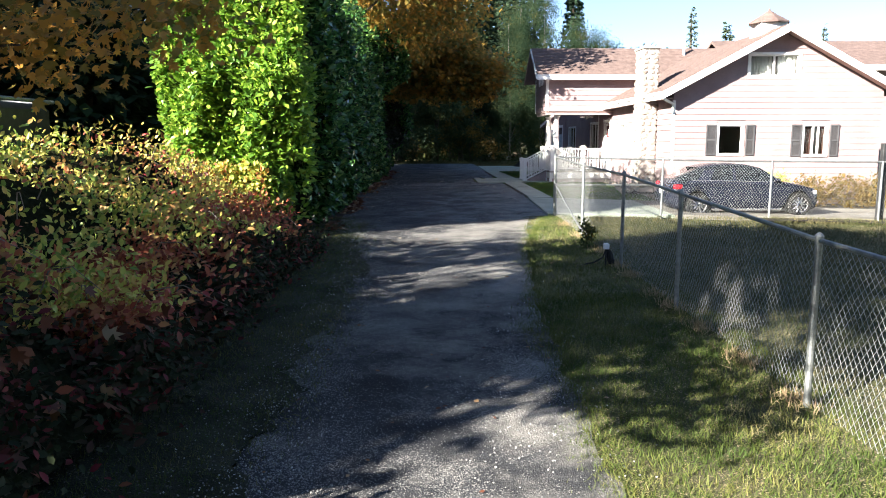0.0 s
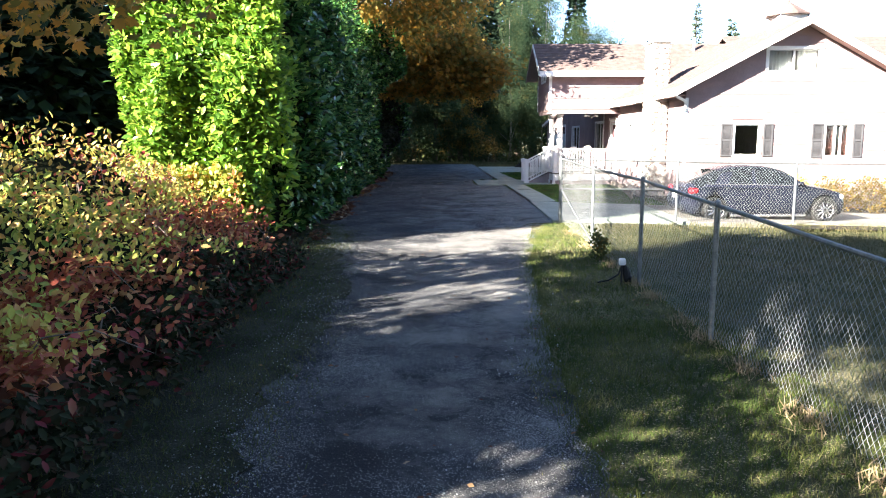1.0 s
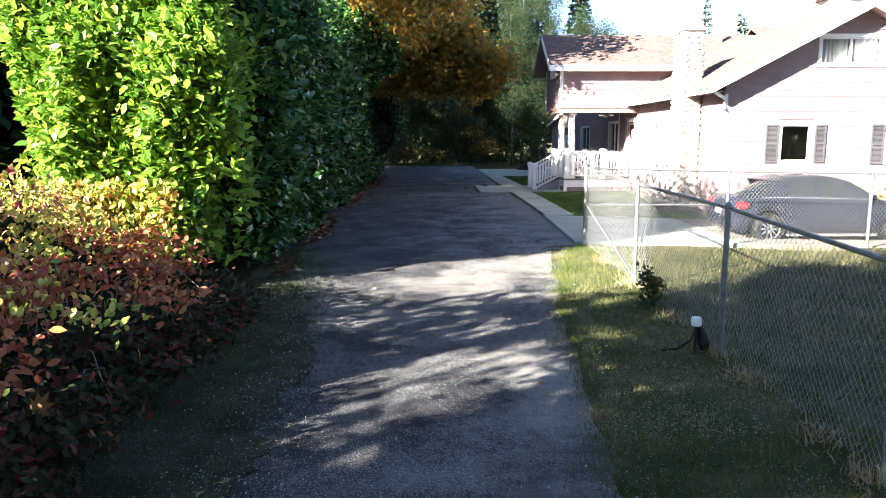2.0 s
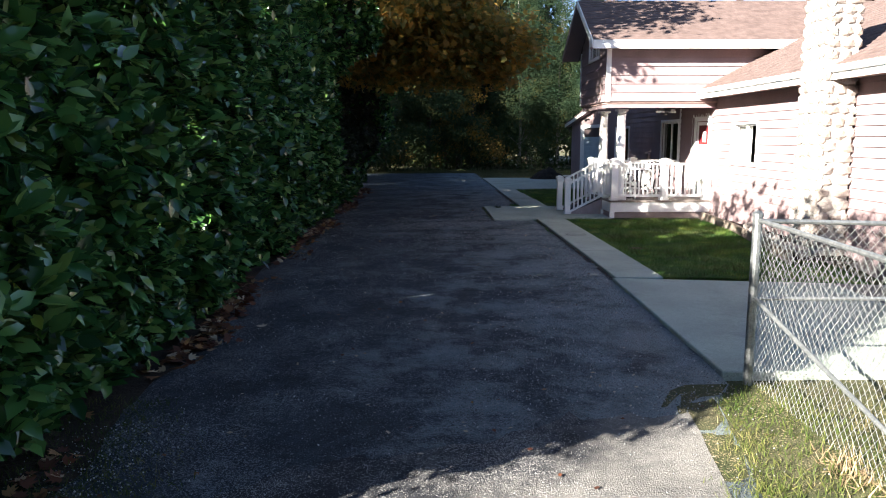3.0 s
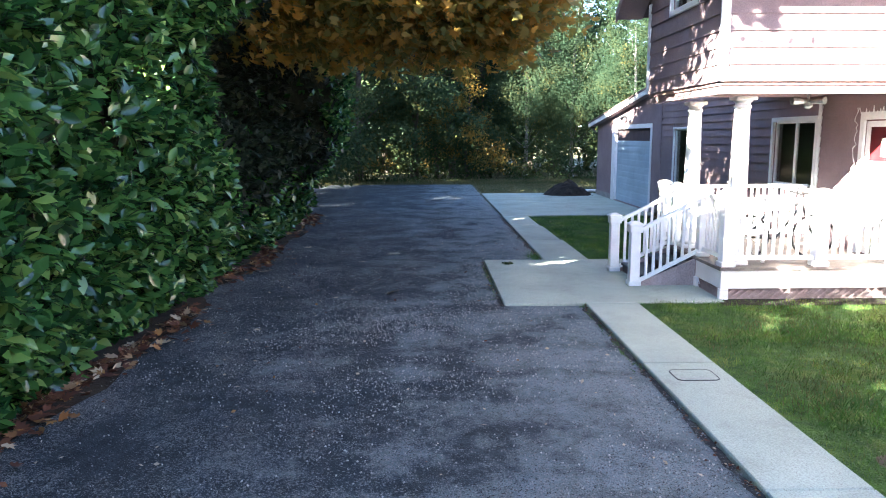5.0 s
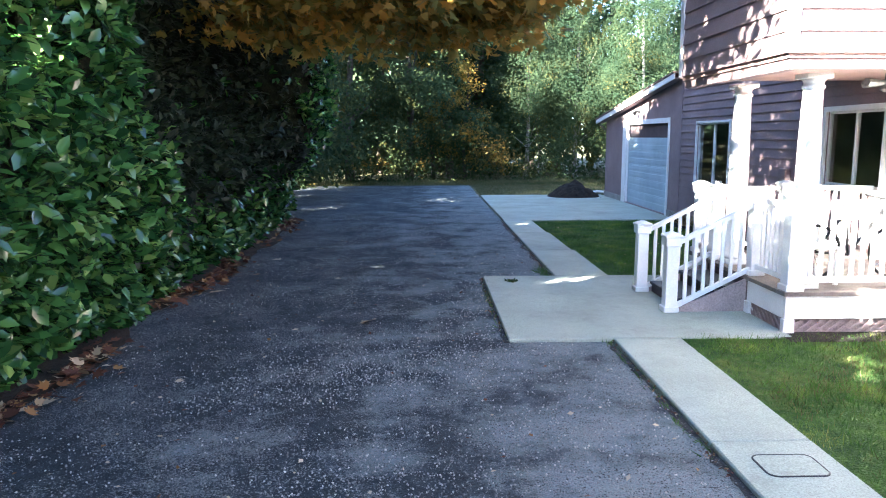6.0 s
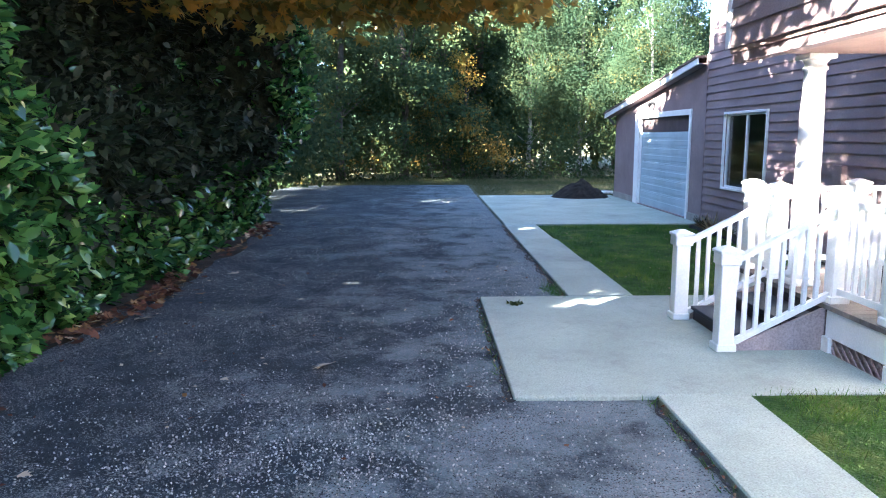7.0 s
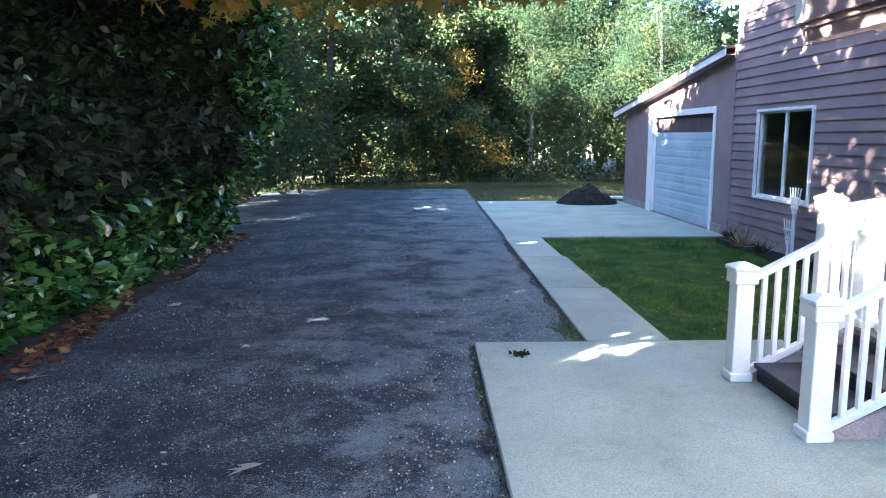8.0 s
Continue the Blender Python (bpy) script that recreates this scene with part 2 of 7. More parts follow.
# vine leaf with the shade of the bank's foot put into its colour
DIM_VINE = leaf_material("shade-darkened bramble leaf", ((0.0, (0.012, 0.020, 0.010)), (0.45, (0.026, 0.036, 0.016)), (0.68, (0.055, 0.030, 0.020)), (0.80, (0.15, 0.020, 0.030)), (0.92, (0.22, 0.09, 0.036)), (1.0, (0.30, 0.24, 0.11))), 0.6, 0.25, 0.12, 0.35)
MAPLE = leaf_material("autumn maple leaf", ((0.0, (0.095, 0.115, 0.034)), (0.36, (0.21, 0.18, 0.044)), (0.62, (0.38, 0.23, 0.050)), (0.84, (0.55, 0.28, 0.055)), (1.0, (0.68, 0.48, 0.07))), 0.5, 0.6, 0.3, 0.4)
ORANGE_MAPLE = leaf_material("orange maple leaf", ((0.0, (0.10, 0.11, 0.03)), (0.3, (0.24, 0.19, 0.04)), (0.6, (0.45, 0.24, 0.05)), (0.85, (0.60, 0.30, 0.05)), (1.0, (0.66, 0.50, 0.08))), 0.5, 0.55, 0.3, 0.35)
FOREST = leaf_material("forest leaf", ((0.0, (0.022, 0.042, 0.021)), (0.5, (0.044, 0.070, 0.031)), (0.8, (0.074, 0.084, 0.030)), (1.0, (0.17, 0.115, 0.030))), 0.8, 0.40, 0.05, 0.55)
BIRCH = leaf_material("birch leaf", ((0.0, (0.027, 0.055, 0.033)), (0.5, (0.045, 0.076, 0.043)), (0.82, (0.072, 0.094, 0.044)), (1.0, (0.17, 0.130, 0.036))), 0.95, 0.62, 0.0, 0.6)
GOLD = leaf_material("golden leaf", ((0.0, (0.075, 0.070, 0.022)), (0.6, (0.185, 0.125, 0.028)), (1.0, (0.27, 0.15, 0.03))), 0.6, 0.4, 0.2, 0.3)
HAZY_NEEDLE = leaf_material("sunlit conifer needles", ((0.0, (0.070, 0.105, 0.075)), (0.7, (0.120, 0.155, 0.110)), (1.0, (0.17, 0.19, 0.14))), 0.8, 0.4, 0.1, 0.3)
NEEDLE = leaf_material("conifer needles", ((0.0, (0.014, 0.030, 0.018)), (0.7, (0.032, 0.058, 0.034)), (1.0, (0.055, 0.080, 0.045))), 0.8, 0.2, 0.1, 0.3)
DRY_LEAF = leaf_material("fallen leaf", ((0.0, (0.06, 0.022, 0.014)), (0.6, (0.13, 0.048, 0.024)), (0.86, (0.26, 0.14, 0.05)), (1.0, (0.50, 0.42, 0.30))), 0.7, 0.1, 0.3)
BLADE = leaf_material("grass blade", ((0.0, (0.018, 0.066, 0.010)), (0.40, (0.045, 0.130, 0.018)), (0.70, (0.10, 0.20, 0.028)), (0.88, (0.20, 0.27, 0.045)), (1.0, (0.34, 0.32, 0.09))), 0.5, 0.35, 0.4, 0.75, 1.7)
VERGE_BLADE = leaf_material("verge grass blade", ((0.0, (0.028, 0.058, 0.012)), (0.45, (0.070, 0.100, 0.022)), (0.76, (0.15, 0.155, 0.048)), (1.0, (0.33, 0.28, 0.15))), 0.6, 0.3, 0.15, 0.5, 1.4)
DRY_BLADE = leaf_material("dry grass blade", ((0.0, (0.030, 0.048, 0.016)), (0.5, (0.070, 0.076, 0.030)), (1.0, (0.19, 0.155, 0.08))), 0.7, 0.3, 0.15, 0.5, 0.7)
STRAW = leaf_material("dry straw tuft", ((0.0, (0.24, 0.17, 0.10)), (1.0, (0.46, 0.36, 0.22))), 0.7, 0.3, 0.3)


# ---- mesh helpers ----
rng = np.random.default_rng(7)


def smooth(a, b, v):
    k = np.clip((v - a) / (b - a), 0, 1)
    return k * k * (3 - 2 * k)


def lie(x, y):
    """Height of the ground: the drive climbs gently to the house, the parking place lies a little lower."""
    s = np.clip(1 - np.asarray(y, float) / 24.0, 0, 1.15)
    base = -0.52 * s * (s / (s + 0.04 * np.exp(-s * 12)))
    dip = -0.22 * smooth(4.5, 8.5, x) * smooth(17.8, 20.0, y) * (1 - smooth(23.2, 26, y))
    return base + dip - 0.12 * smooth(9, 13, x) * smooth(12, 18.5, y) * (1 - smooth(23, 26, y))


def mesh_np(name, verts, tris, mat):
    me = bpy.data.meshes.new(name)
    verts, tris = np.asarray(verts, np.float32), np.asarray(tris, np.int32)
    me.vertices.add(len(verts))
    me.vertices.foreach_set("co", verts.ravel())
    k = tris.shape[1]
    me.loops.add(tris.size)
    me.loops.foreach_set("vertex_index", tris.ravel())
    me.polygons.add(len(tris))
    me.polygons.foreach_set("loop_start", np.arange(0, tris.size, k, dtype=np.int32))
    me.update(calc_edges=True)
    me.validate()
    me.materials.append(mat)
    return me


def box(bm, a, b, bevel=0.0):
    ret = bmesh.ops.create_cube(bm, size=1.0)
    vs = ret["verts"]
    for v in vs:
        v.co = Vector([(a[i] + b[i]) / 2 + v.co[i] * (b[i] - a[i]) for i in range(3)])
    if bevel:
        es = list({e for v in vs for e in v.link_edges})
        bmesh.ops.bevel(bm, geom=es, offset=bevel, segments=1, affect="EDGES", profile=0.5)


def prism(bm, outline, a, b, axis):
    """A plate: the outline's points (two other coordinates in order), from a to b along axis 0, 1 or 2."""
    def place(p, w):
        q = list(p)
        q.insert(axis, w)
        return bm.verts.new(q)
    lo, hi = [place(p, a) for p in outline], [place(p, b) for p in outline]
    bm.faces.new(lo)
    bm.faces.new(hi)
    for i in range(len(outline)):
        j = (i + 1) % len(outline)
        bm.faces.new((lo[i], lo[j], hi[j], hi[i]))
    bmesh.ops.recalc_face_normals(bm, faces=bm.faces)


def tube(bm, points, radii, sides=8, cap=True):
    rings = []
    for i, p in enumerate(points):
        p = Vector(p)
        d = Vector(points[min(i + 1, len(points) - 1)]) - Vector(points[max(i - 1, 0)])
        q = d.to_track_quat("Z", "Y")
        r = radii[i] if hasattr(radii, "__len__") else radii
        rings.append([bm.verts.new(p + q @ Vector((r * math.cos(2 * math.pi * k / sides), r * math.sin(2 * math.pi * k / sides), 0))) for k in range(sides)])
    for A, B in zip(rings, rings[1:]):
        for k in range(sides):
            bm.faces.new((A[k], A[(k + 1) % sides], B[(k + 1) % sides], B[k]))
    if cap:
        bm.faces.new(rings[0][::-1])
        bm.faces.new(rings[-1])


def lathe(bm, centre, profile, sides=20):
    """A turned upright form; profile: (radius, height) from the bottom up."""
    rings = [[bm.verts.new((centre[0] + r * math.cos(2 * math.pi * k / sides), centre[1] + r * math.sin(2 * math.pi * k / sides), centre[2] + z)) for k in range(sides)] for r, z in profile]
    for A, B in zip(rings, rings[1:]):
        for k in range(sides):
            bm.faces.new((A[k], A[(k + 1) % sides], B[(k + 1) % sides], B[k]))
    bm.faces.new(rings[0][::-1])
    bm.faces.new(rings[-1])


def part(name, bm, mat, parent=None, label="", shade=False):
    me = bpy.data.meshes.new(name)
    bm.to_mesh(me)
    bm.free()
    me.materials.append(mat)
    if shade:
        me.polygons.foreach_set("use_smooth", [True] * len(me.polygons))
    ob = new(name, me)
    ob.parent = parent
    if label:
        tagged(ob, label)
    return ob


def boxes(name, spans, mat, parent=None, label="", bevel=0.0):
    bm = bmesh.new()
    for a, b in spans:
        box(bm, a, b, bevel)
    return part(name, bm, mat, parent, label)


def thing(name, label, category, group="", kind=""):
    return tagged(new(name), label, category, group, kind)


LEAF_OVAL = (np.array([(0, 0, 0), (0.22, 0.28, 0.05), (0.24, 0.62, 0.04), (0, 1, -0.08), (-0.24, 0.62, 0.04), (-0.22, 0.28, 0.05), (0, 0.45, -0.02)]),
             np.array([(0, 1, 6), (1, 2, 6), (2, 3, 6), (3, 4, 6), (4, 5, 6), (5, 0, 6)]))
LEAF_KITE = (np.array([(0, 0, 0), (0.32, 0.5, 0.06), (0, 1, 0), (-0.32, 0.5, 0.06)]), np.array([(0, 1, 2), (0, 2, 3)]))
LEAF_MAPLE = (np.array([(0, 0, 0), (0.28, 0.02, 0.03), (0.55, 0.32, 0.06), (0.27, 0.38, 0.0), (0.42, 0.78, 0.04), (0.14, 0.62, 0.0), (0, 1.05, -0.06),
                        (-0.14, 0.62, 0.0), (-0.42, 0.78, 0.04), (-0.27, 0.38, 0.0), (-0.55, 0.32, 0.06), (-0.28, 0.02, 0.03), (0, 0.35, -0.02)]),
              np.array([(i, (i + 1) % 12, 12) for i in range(12)]))
BLADE_FORM = (np.array([(-0.05, 0, 0), (0.05, 0, 0), (0, 1, 0.25)]), np.array([(0, 1, 2)]))


def scatter(name, pts, way, size, form, mat, spread=0.6, flat=None):
    """One mesh of leaves at pts; each points along way, loosened by spread, at a size varied by a third."""
    n = len(pts)
    d = np.asarray(way, float) + rng.normal(0, spread, (n, 3))
    d /= np.linalg.norm(d, axis=1)[:, None] + 1e-9
    up = rng.normal(0, 1, (n, 3)) if flat is None else np.asarray(flat, float) + rng.normal(0, 0.35, (n, 3))
    s = np.cross(d, up)
    s /= np.linalg.norm(s, axis=1)[:, None] + 1e-9
    nrm = np.cross(s, d)
    sz = size * rng.uniform(0.65, 1.25, n)
    F, T = form
    V = pts[:, None, :] + sz[:, None, None] * (F[None, :, 0, None] * s[:, None, :] + F[None, :, 1, None] * d[:, None, :] + F[None, :, 2, None] * nrm[:, None, :])
    I = (T[None] + (np.arange(n) * len(F))[:, None, None]).reshape(-1, 3)
    return mesh_np(name, V.reshape(-1, 3), I, mat)


def leafy(name, parent, *args, **kw):
    ob = new(name, scatter(name, *args, **kw))
    ob.parent = parent
    return ob


# ---- ground, drive, concrete ----
def sheet(name, xs, ys, lift, mat, label, category, wobble=0.0):
    X, Y = np.meshgrid(xs, ys)
    Z = lie(X, Y) + lift
    if wobble:
        Z = Z + wobble * np.array([[noise.noise(Vector((x * 0.9, y * 0.9, 3.0))) for x in xs] for y in ys])
    n, m = len(xs), len(ys)
    i = np.arange(n * m).reshape(m, n)
    quads = np.stack([i[:-1, :-1], i[:-1, 1:], i[1:, 1:], i[1:, :-1]], -1).reshape(-1, 4)
    ob = new(name, mesh_np(name, np.stack([X, Y, Z], -1).reshape(-1, 3), quads, mat))
    return tagged(ob, label, category, kind="structure")


far = [-400, -150, -70, -40]
sheet("ground", far + list(np.arange(-20, 26, 1.0)) + [40, 70, 150, 400], far + list(np.arange(-20, 80, 1.0)) + [100, 150, 260, 600], -0.05, TURF, "rough grassy ground with bare dry patches", "ground")


def strip(name, left, right, y0, y1, lift, mat, label, category, step=0.25, cols=9, rag=0.06):
    """Ground sheet between two uneven edges given as functions of y."""
    ys = np.arange(y0, y1 + 1e-6, step)
    V, Q = [], []
    for j, y in enumerate(ys):
        a = left(y) + rag * noise.noise(Vector((y * 1.7, 1.0, 5.0))) + rag * 0.5 * noise.noise(Vector((y * 6.0, 2.0, 5.0)))
        b = right(y) + rag * noise.noise(Vector((y * 1.7, 9.0, 5.0))) + rag * 0.5 * noise.noise(Vector((y * 6.0, 7.0, 5.0)))
        for i in range(cols):
            x = a + (b - a) * i / (cols - 1)
            V.append((x, y, float(lie(x, y)) + lift + 0.012 * noise.noise(Vector((x * 1.3, y * 1.3, 0.0)))))
    for j in range(len(ys) - 1):
        for i in range(cols - 1):
            k = j * cols + i
            Q.append((k, k + 1, k + cols + 1, k + cols))
    ob = new(name, mesh_np(name, V, Q, mat))
    return tagged(ob, label, category, kind="structure")


def drive_right(y):
    return float(np.interp(y, [-14, 4, 9, 14, 18.3, 18.8, 20, 60], [1.1, 1.25, 1.4, 1.85, 2.75, 3.05, 3.08, 3.12]))


gravel = strip("gravel_drive", lambda y: float(np.interp(y, [-14, 0, 10, 13, 15, 18], [-1.3, -1.35, -1.4, -1.5, -1.9, -2.6])), drive_right, -14, 17.0, 0.004, GRAVEL_DRIVE, "worn grey gravel drive with grassy edges", "driveway", cols=15, rag=0.14)
for v in gravel.data.vertices:
    x, y = v.co.x, v.co.y
    v.co.y += max(0.0, min(1.0, (y - 14.0) / 3.0)) * (0.55 + 0.42 * x + 0.45 * noise.noise(Vector((x * 1.1, y, 3.0))))
    v.co.z = float(lie(x, v.co.y)) + 0.006 + 0.012 * noise.noise(Vector((x * 1.3, v.co.y * 1.3, 0.0))) - 0.010 * max(0.0, (y - 16.6) / 0.4)
strip("driveway", lambda y: float(np.interp(y, [42.6, 45.5, 54, 57.2], [-2.75, -5.0, -5.2, -3.6])), drive_right, 16.5, 57.2, 0.0, ASPHALT, "worn dark asphalt driveway with grey gravelly patches", "driveway", cols=15)
def verge_edge(y):
    return float(np.interp(y, [0, 10, 13, 15, 17, 19, 43], [-1.2, -1.2, -1.25, -1.65, -2.15, -2.35, -2.2])) + 0.12 * math.sin(y * 0.7) + 0.08 * math.sin(y * 2.3)


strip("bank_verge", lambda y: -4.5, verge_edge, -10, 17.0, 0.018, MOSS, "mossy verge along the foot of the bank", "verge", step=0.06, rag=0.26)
strip("grass_verge", lambda y: drive_right(y) - 0.5, lambda y: 3.6, -14, 18.75, 0.0, TURF, "rough grassy verge between drive and fence", "verge", rag=0.0)
strip("hedge_verge", lambda y: -4.5, verge_edge, 17.0, 43.5, 0.018, SOIL, "bare soil strip under the hedge", "soil", rag=0.14)


def slab(parent, x0, x1, y0, y1, top=0.045, name="slab", mat=CONCRETE):
    bm = bmesh.new()
    box(bm, (x0, y0, -0.12), (x1, y1, top), 0.012)
    for v in bm.verts:
        v.co.z += float(lie(v.co.x, v.co.y))
    return part(name, bm, mat, parent)


walk_path = thing("walkway", "pale grey concrete walkway beside the driveway", "walkway", kind="structure")
for y0, y1 in ((23.2, 25.8), (25.8, 28.5), (28.5, 31.2), (31.2, 34.8), (34.8, 37.4), (37.4, 40.0), (40.0, 42.45)):
    slab(walk_path, 3.12 if y0 != 31.2 else 1.98, 3.86 if y0 < 31 else 5.1 if y0 < 34 else 3.97 if y0 < 37 else 3.92 if y0 < 39 else 3.87, y0 + 0.004, y1 - 0.006)
apron = thing("garage_apron", "pale concrete apron before the garage door", "apron", kind="structure")
slab(apron, 3.15, 7.74, 42.46, 46.6)
slab(apron, 3.15, 7.74, 46.615, 50.85)
parking = thing("parking_slab", "sunlit concrete parking slab before the house", "parking slab", kind="structure")
for i in range(4):
    slab(parking, 3.06 + i * 3.4, 3.06 + (i + 1) * 3.4 - 0.012, 18.98, 23.15, mat=CONCRETE if i == 0 else PARKING_CONCRETE)
cover = thing("utility_cover", "grey oval utility cover set in the walkway", "utility cover")
def rounded(hx, hy, r):
    return [(3.5 + sx * (hx - r) + r * math.cos(t), 28.1 + sy * (hy - r) + r * math.sin(t)) for sx, sy, t0 in ((1, 1, 0), (-1, 1, math.pi / 2), (-1, -1, math.pi), (1, -1, 1.5 * math.pi)) for t in np.linspace(t0, t0 + math.pi / 2, 6)]


bm = bmesh.new()
prism(bm, rounded(0.20, 0.155, 0.06), 0.03, 0.049, 2)
part("lid", bm, CONCRETE, cover, "grey concrete lid")
bm = bmesh.new()
ring = rounded(0.205, 0.16, 0.065)
tube(bm, [(x, y, 0.045) for x, y in ring + ring[:1]], 0.008, 5)
part("rim", bm, DARK_METAL, cover)


# ---- house ----
house = thing("house", "mauve two-storey house with white trim and brown shingle roof", "house")
WX = 7.75


def wall(name, side, plane, u0, u1, z0, z1, holes=(), thick=0.16, parent=house, mat=SIDING, extra=None):
    """A wall whose outer face lies at x = plane (side 'x') or y = plane (side 'y'), with openings (u0, u1, z0, z1) through it."""
    us = sorted({u0, u1, *[h[0] for h in holes], *[h[1] for h in holes]})
    zs = sorted({z0, z1, *[h[2] for h in holes], *[h[3] for h in holes]})
    bm = bmesh.new()
    for a, b in zip(us, us[1:]):
        for c, d in zip(zs, zs[1:]):
            if any(h[0] <= (a + b) / 2 <= h[1] and h[2] <= (c + d) / 2 <= h[3] for h in holes):
                continue
            if side == "x":
                box(bm, (plane, a, c), (plane + thick, b, d))
            else:
                box(bm, (a, plane, c), (b, plane + thick, d))
    if extra:
        prism(bm, extra, plane, plane + thick, 0 if side == "x" else 1)
    bmesh.ops.remove_doubles(bm, verts=bm.verts, dist=0.0005)
    return part(name, bm, mat, parent)


BOARD_MESHES = {}


def board_mesh(length, height, lap=0.005):
    key = (round(length, 2), round(height, 3), lap)
    if key not in BOARD_MESHES:
        bm = bmesh.new()
        L = key[0]
        v = [bm.verts.new(p) for p in ((0, 0.0, 0), (0, 0.028, 0.0), (0, 0.028, 0.009), (0, lap, height + 0.004), (0, 0.0, height + 0.004))]
        w = [bm.verts.new((L, q.co.y, q.co.z)) for q in v]
        for i in range(5):
            j = (i + 1) % 5
            bm.faces.new((v[i], v[j], w[j], w[i]))
        bm.faces.new(v[::-1])
        bm.faces.new(w)
        bmesh.ops.recalc_face_normals(bm, faces=bm.faces)
        me = bpy.data.meshes.new("board")
        bm.to_mesh(me)
        bm.free()
        me.materials.append(SIDING)
        BOARD_MESHES[key] = me
    return BOARD_MESHES[key]


def siding(parent, side, plane, u0, u1, z0, z1, step, holes=(), limit=None, lap=0.004):
    """Lapped boards over a wall, course by course, cut at the openings and under the roof line (limit gives u0, u1 at a height)."""
    z = z0
    while z < z1 - 0.05:
        h = min(step, z1 - z)
        a, b = (u0, u1) if limit is None else limit(z + h * 0.6)
        a, b = max(a, u0), min(b, u1)
        cuts = sorted((q[0], q[1]) for q in holes if q[2] < z + h * 0.7 and q[3] > z + h * 0.3)
        spans, s = [], a
        for c, d in cuts:
            spans.append((s, c))
            s = d
        spans.append((s, b))
        for c, d in spans:
            if d - c < 0.08:
                continue
            ob = new("board", board_mesh(d - c, h, lap))
            ob.parent = parent
            if side == "x":
                m = Matrix(((0, -1, 0, plane), (1, 0, 0, c), (0, 0, 1, z), (0, 0, 0, 1)))
            else:
                m = Matrix(((-1, 0, 0, d), (0, -1, 0, plane), (0, 0, 1, z), (0, 0, 0, 1)))
            ob.matrix_basis = m
        z += step


def put(side, plane, u, w, z):
    """A point on a wall: u along it, w outwards from its face, z up."""
    return (plane - w, u, z) if side == "x" else (u, plane - w, z)


def wbox(bm, side, plane, u0, u1, w0, w1, z0, z1, bevel=0.0):
    p, q = put(side, plane, u0, w0, z0), put(side, plane, u1, w1, z1)
    box(bm, [min(a, b) for a, b in zip(p, q)], [max(a, b) for a, b in zip(p, q)], bevel)


def window(side, plane, u0, u1, z0, z1, cuts=(0.5,), curtains=(), parent=house, trim=0.085, label="white-framed sliding window", sill=True, mull=0.025):
    """Window with casing, sill, sash bars, a glass pane for each light, and curtains behind the lights named."""
    w = new("window")
    w.parent = parent
    tagged(w, label)
    bm = bmesh.new()
    t = trim
    wbox(bm, side, plane, u0 - t, u0, 0.0, 0.045, z0 - t, z1 + t, 0.004)
    wbox(bm, side, plane, u1, u1 + t, 0.0, 0.045, z0 - t, z1 + t, 0.004)
    wbox(bm, side, plane, u0, u1, 0.0, 0.045, z1, z1 + t, 0.004)
    wbox(bm, side, plane, u0, u1, 0.0, 0.045, z0 - t, z0, 0.004)
    part("casing", bm, TRIM, w)
    edges = [u0, *[u0 + (u1 - u0) * c for c in cuts], u1]
    bm = bmesh.new()
    f = 0.035
    for e in edges:
        a, b = (e, e + f) if e == u0 else (e - f, e) if e == u1 else (e - mull, e + mull)
        wbox(bm, side, plane, a, b, -0.075, -0.02, z0, z1)
    wbox(bm, side, plane, u0 + f, u1 - f, -0.074, -0.021, z0, z0 + f)
    wbox(bm, side, plane, u0 + f, u1 - f, -0.074, -0.021, z1 - f, z1)
    part("sash", bm, TRIM, w)
    for i, (a, b) in enumerate(zip(edges, edges[1:])):
        bm = bmesh.new()
        wbox(bm, side, plane, a + 0.02, b - 0.02, -0.054, -0.048, z0 + 0.02, z1 - 0.02)
        g = part("pane", bm, GLASS, w)
        g.visible_shadow = False
    for i, (a, b) in enumerate(zip(edges, edges[1:])):
        kinds = dict(curtains)
        if i in kinds:
            bm = bmesh.new()
            nn = 24
            for k in range(nn):
                pa, pb = a + (b - a) * k / nn, a + (b - a) * (k + 1) / nn
                wa, wb = -0.17 - 0.02 * math.sin(k * 1.9), -0.17 - 0.02 * math.sin((k + 1) * 1.9)
                q = [bm.verts.new(put(side, plane, u, ww, z)) for u, ww, z in ((pa, wa, z0), (pb, wb, z0), (pb, wb, z1), (pa, wa, z1))]
                bm.faces.new(q)
            part("curtain", bm, kinds[i], w)
    return w


# main block: gable to the front
G_Y, APEX_X, R_SLOPE = 23.5, 11.14, 0.530
RIGHT_X = 2 * APEX_X - WX


def roof_z(x):
    return 5.36 - R_SLOPE * abs(x - APEX_X)


front_holes = [(9.27, 10.04, 1.38, 2.30), (12.04, 12.78, 1.34, 2.30), (10.16, 11.72, 3.86, 4.52)]
gable = wall("wall", "y", G_Y, WX, RIGHT_X, -0.4, 3.2, front_holes[:2])
bm = bmesh.new()
zt = 3.2
pieces = [[(WX, zt), (10.16, zt), (10.16, roof_z(10.16) - 0.1), (WX, roof_z(WX) - 0.1)], [(11.72, zt), (RIGHT_X, zt), (RIGHT_X, roof_z(RIGHT_X) - 0.1), (11.72, roof_z(11.72) - 0.1)],
          [(10.16, zt), (11.72, zt), (11.72, 3.86), (10.16, 3.86)], [(10.16, 4.52), (11.72, 4.52), (11.72, roof_z(11.72) - 0.1), (APEX_X, roof_z(APEX_X) - 0.1), (10.16, roof_z(10.16) - 0.1)]]
for o in pieces:
    prism(bm, o, G_Y, G_Y + 0.16, 1)
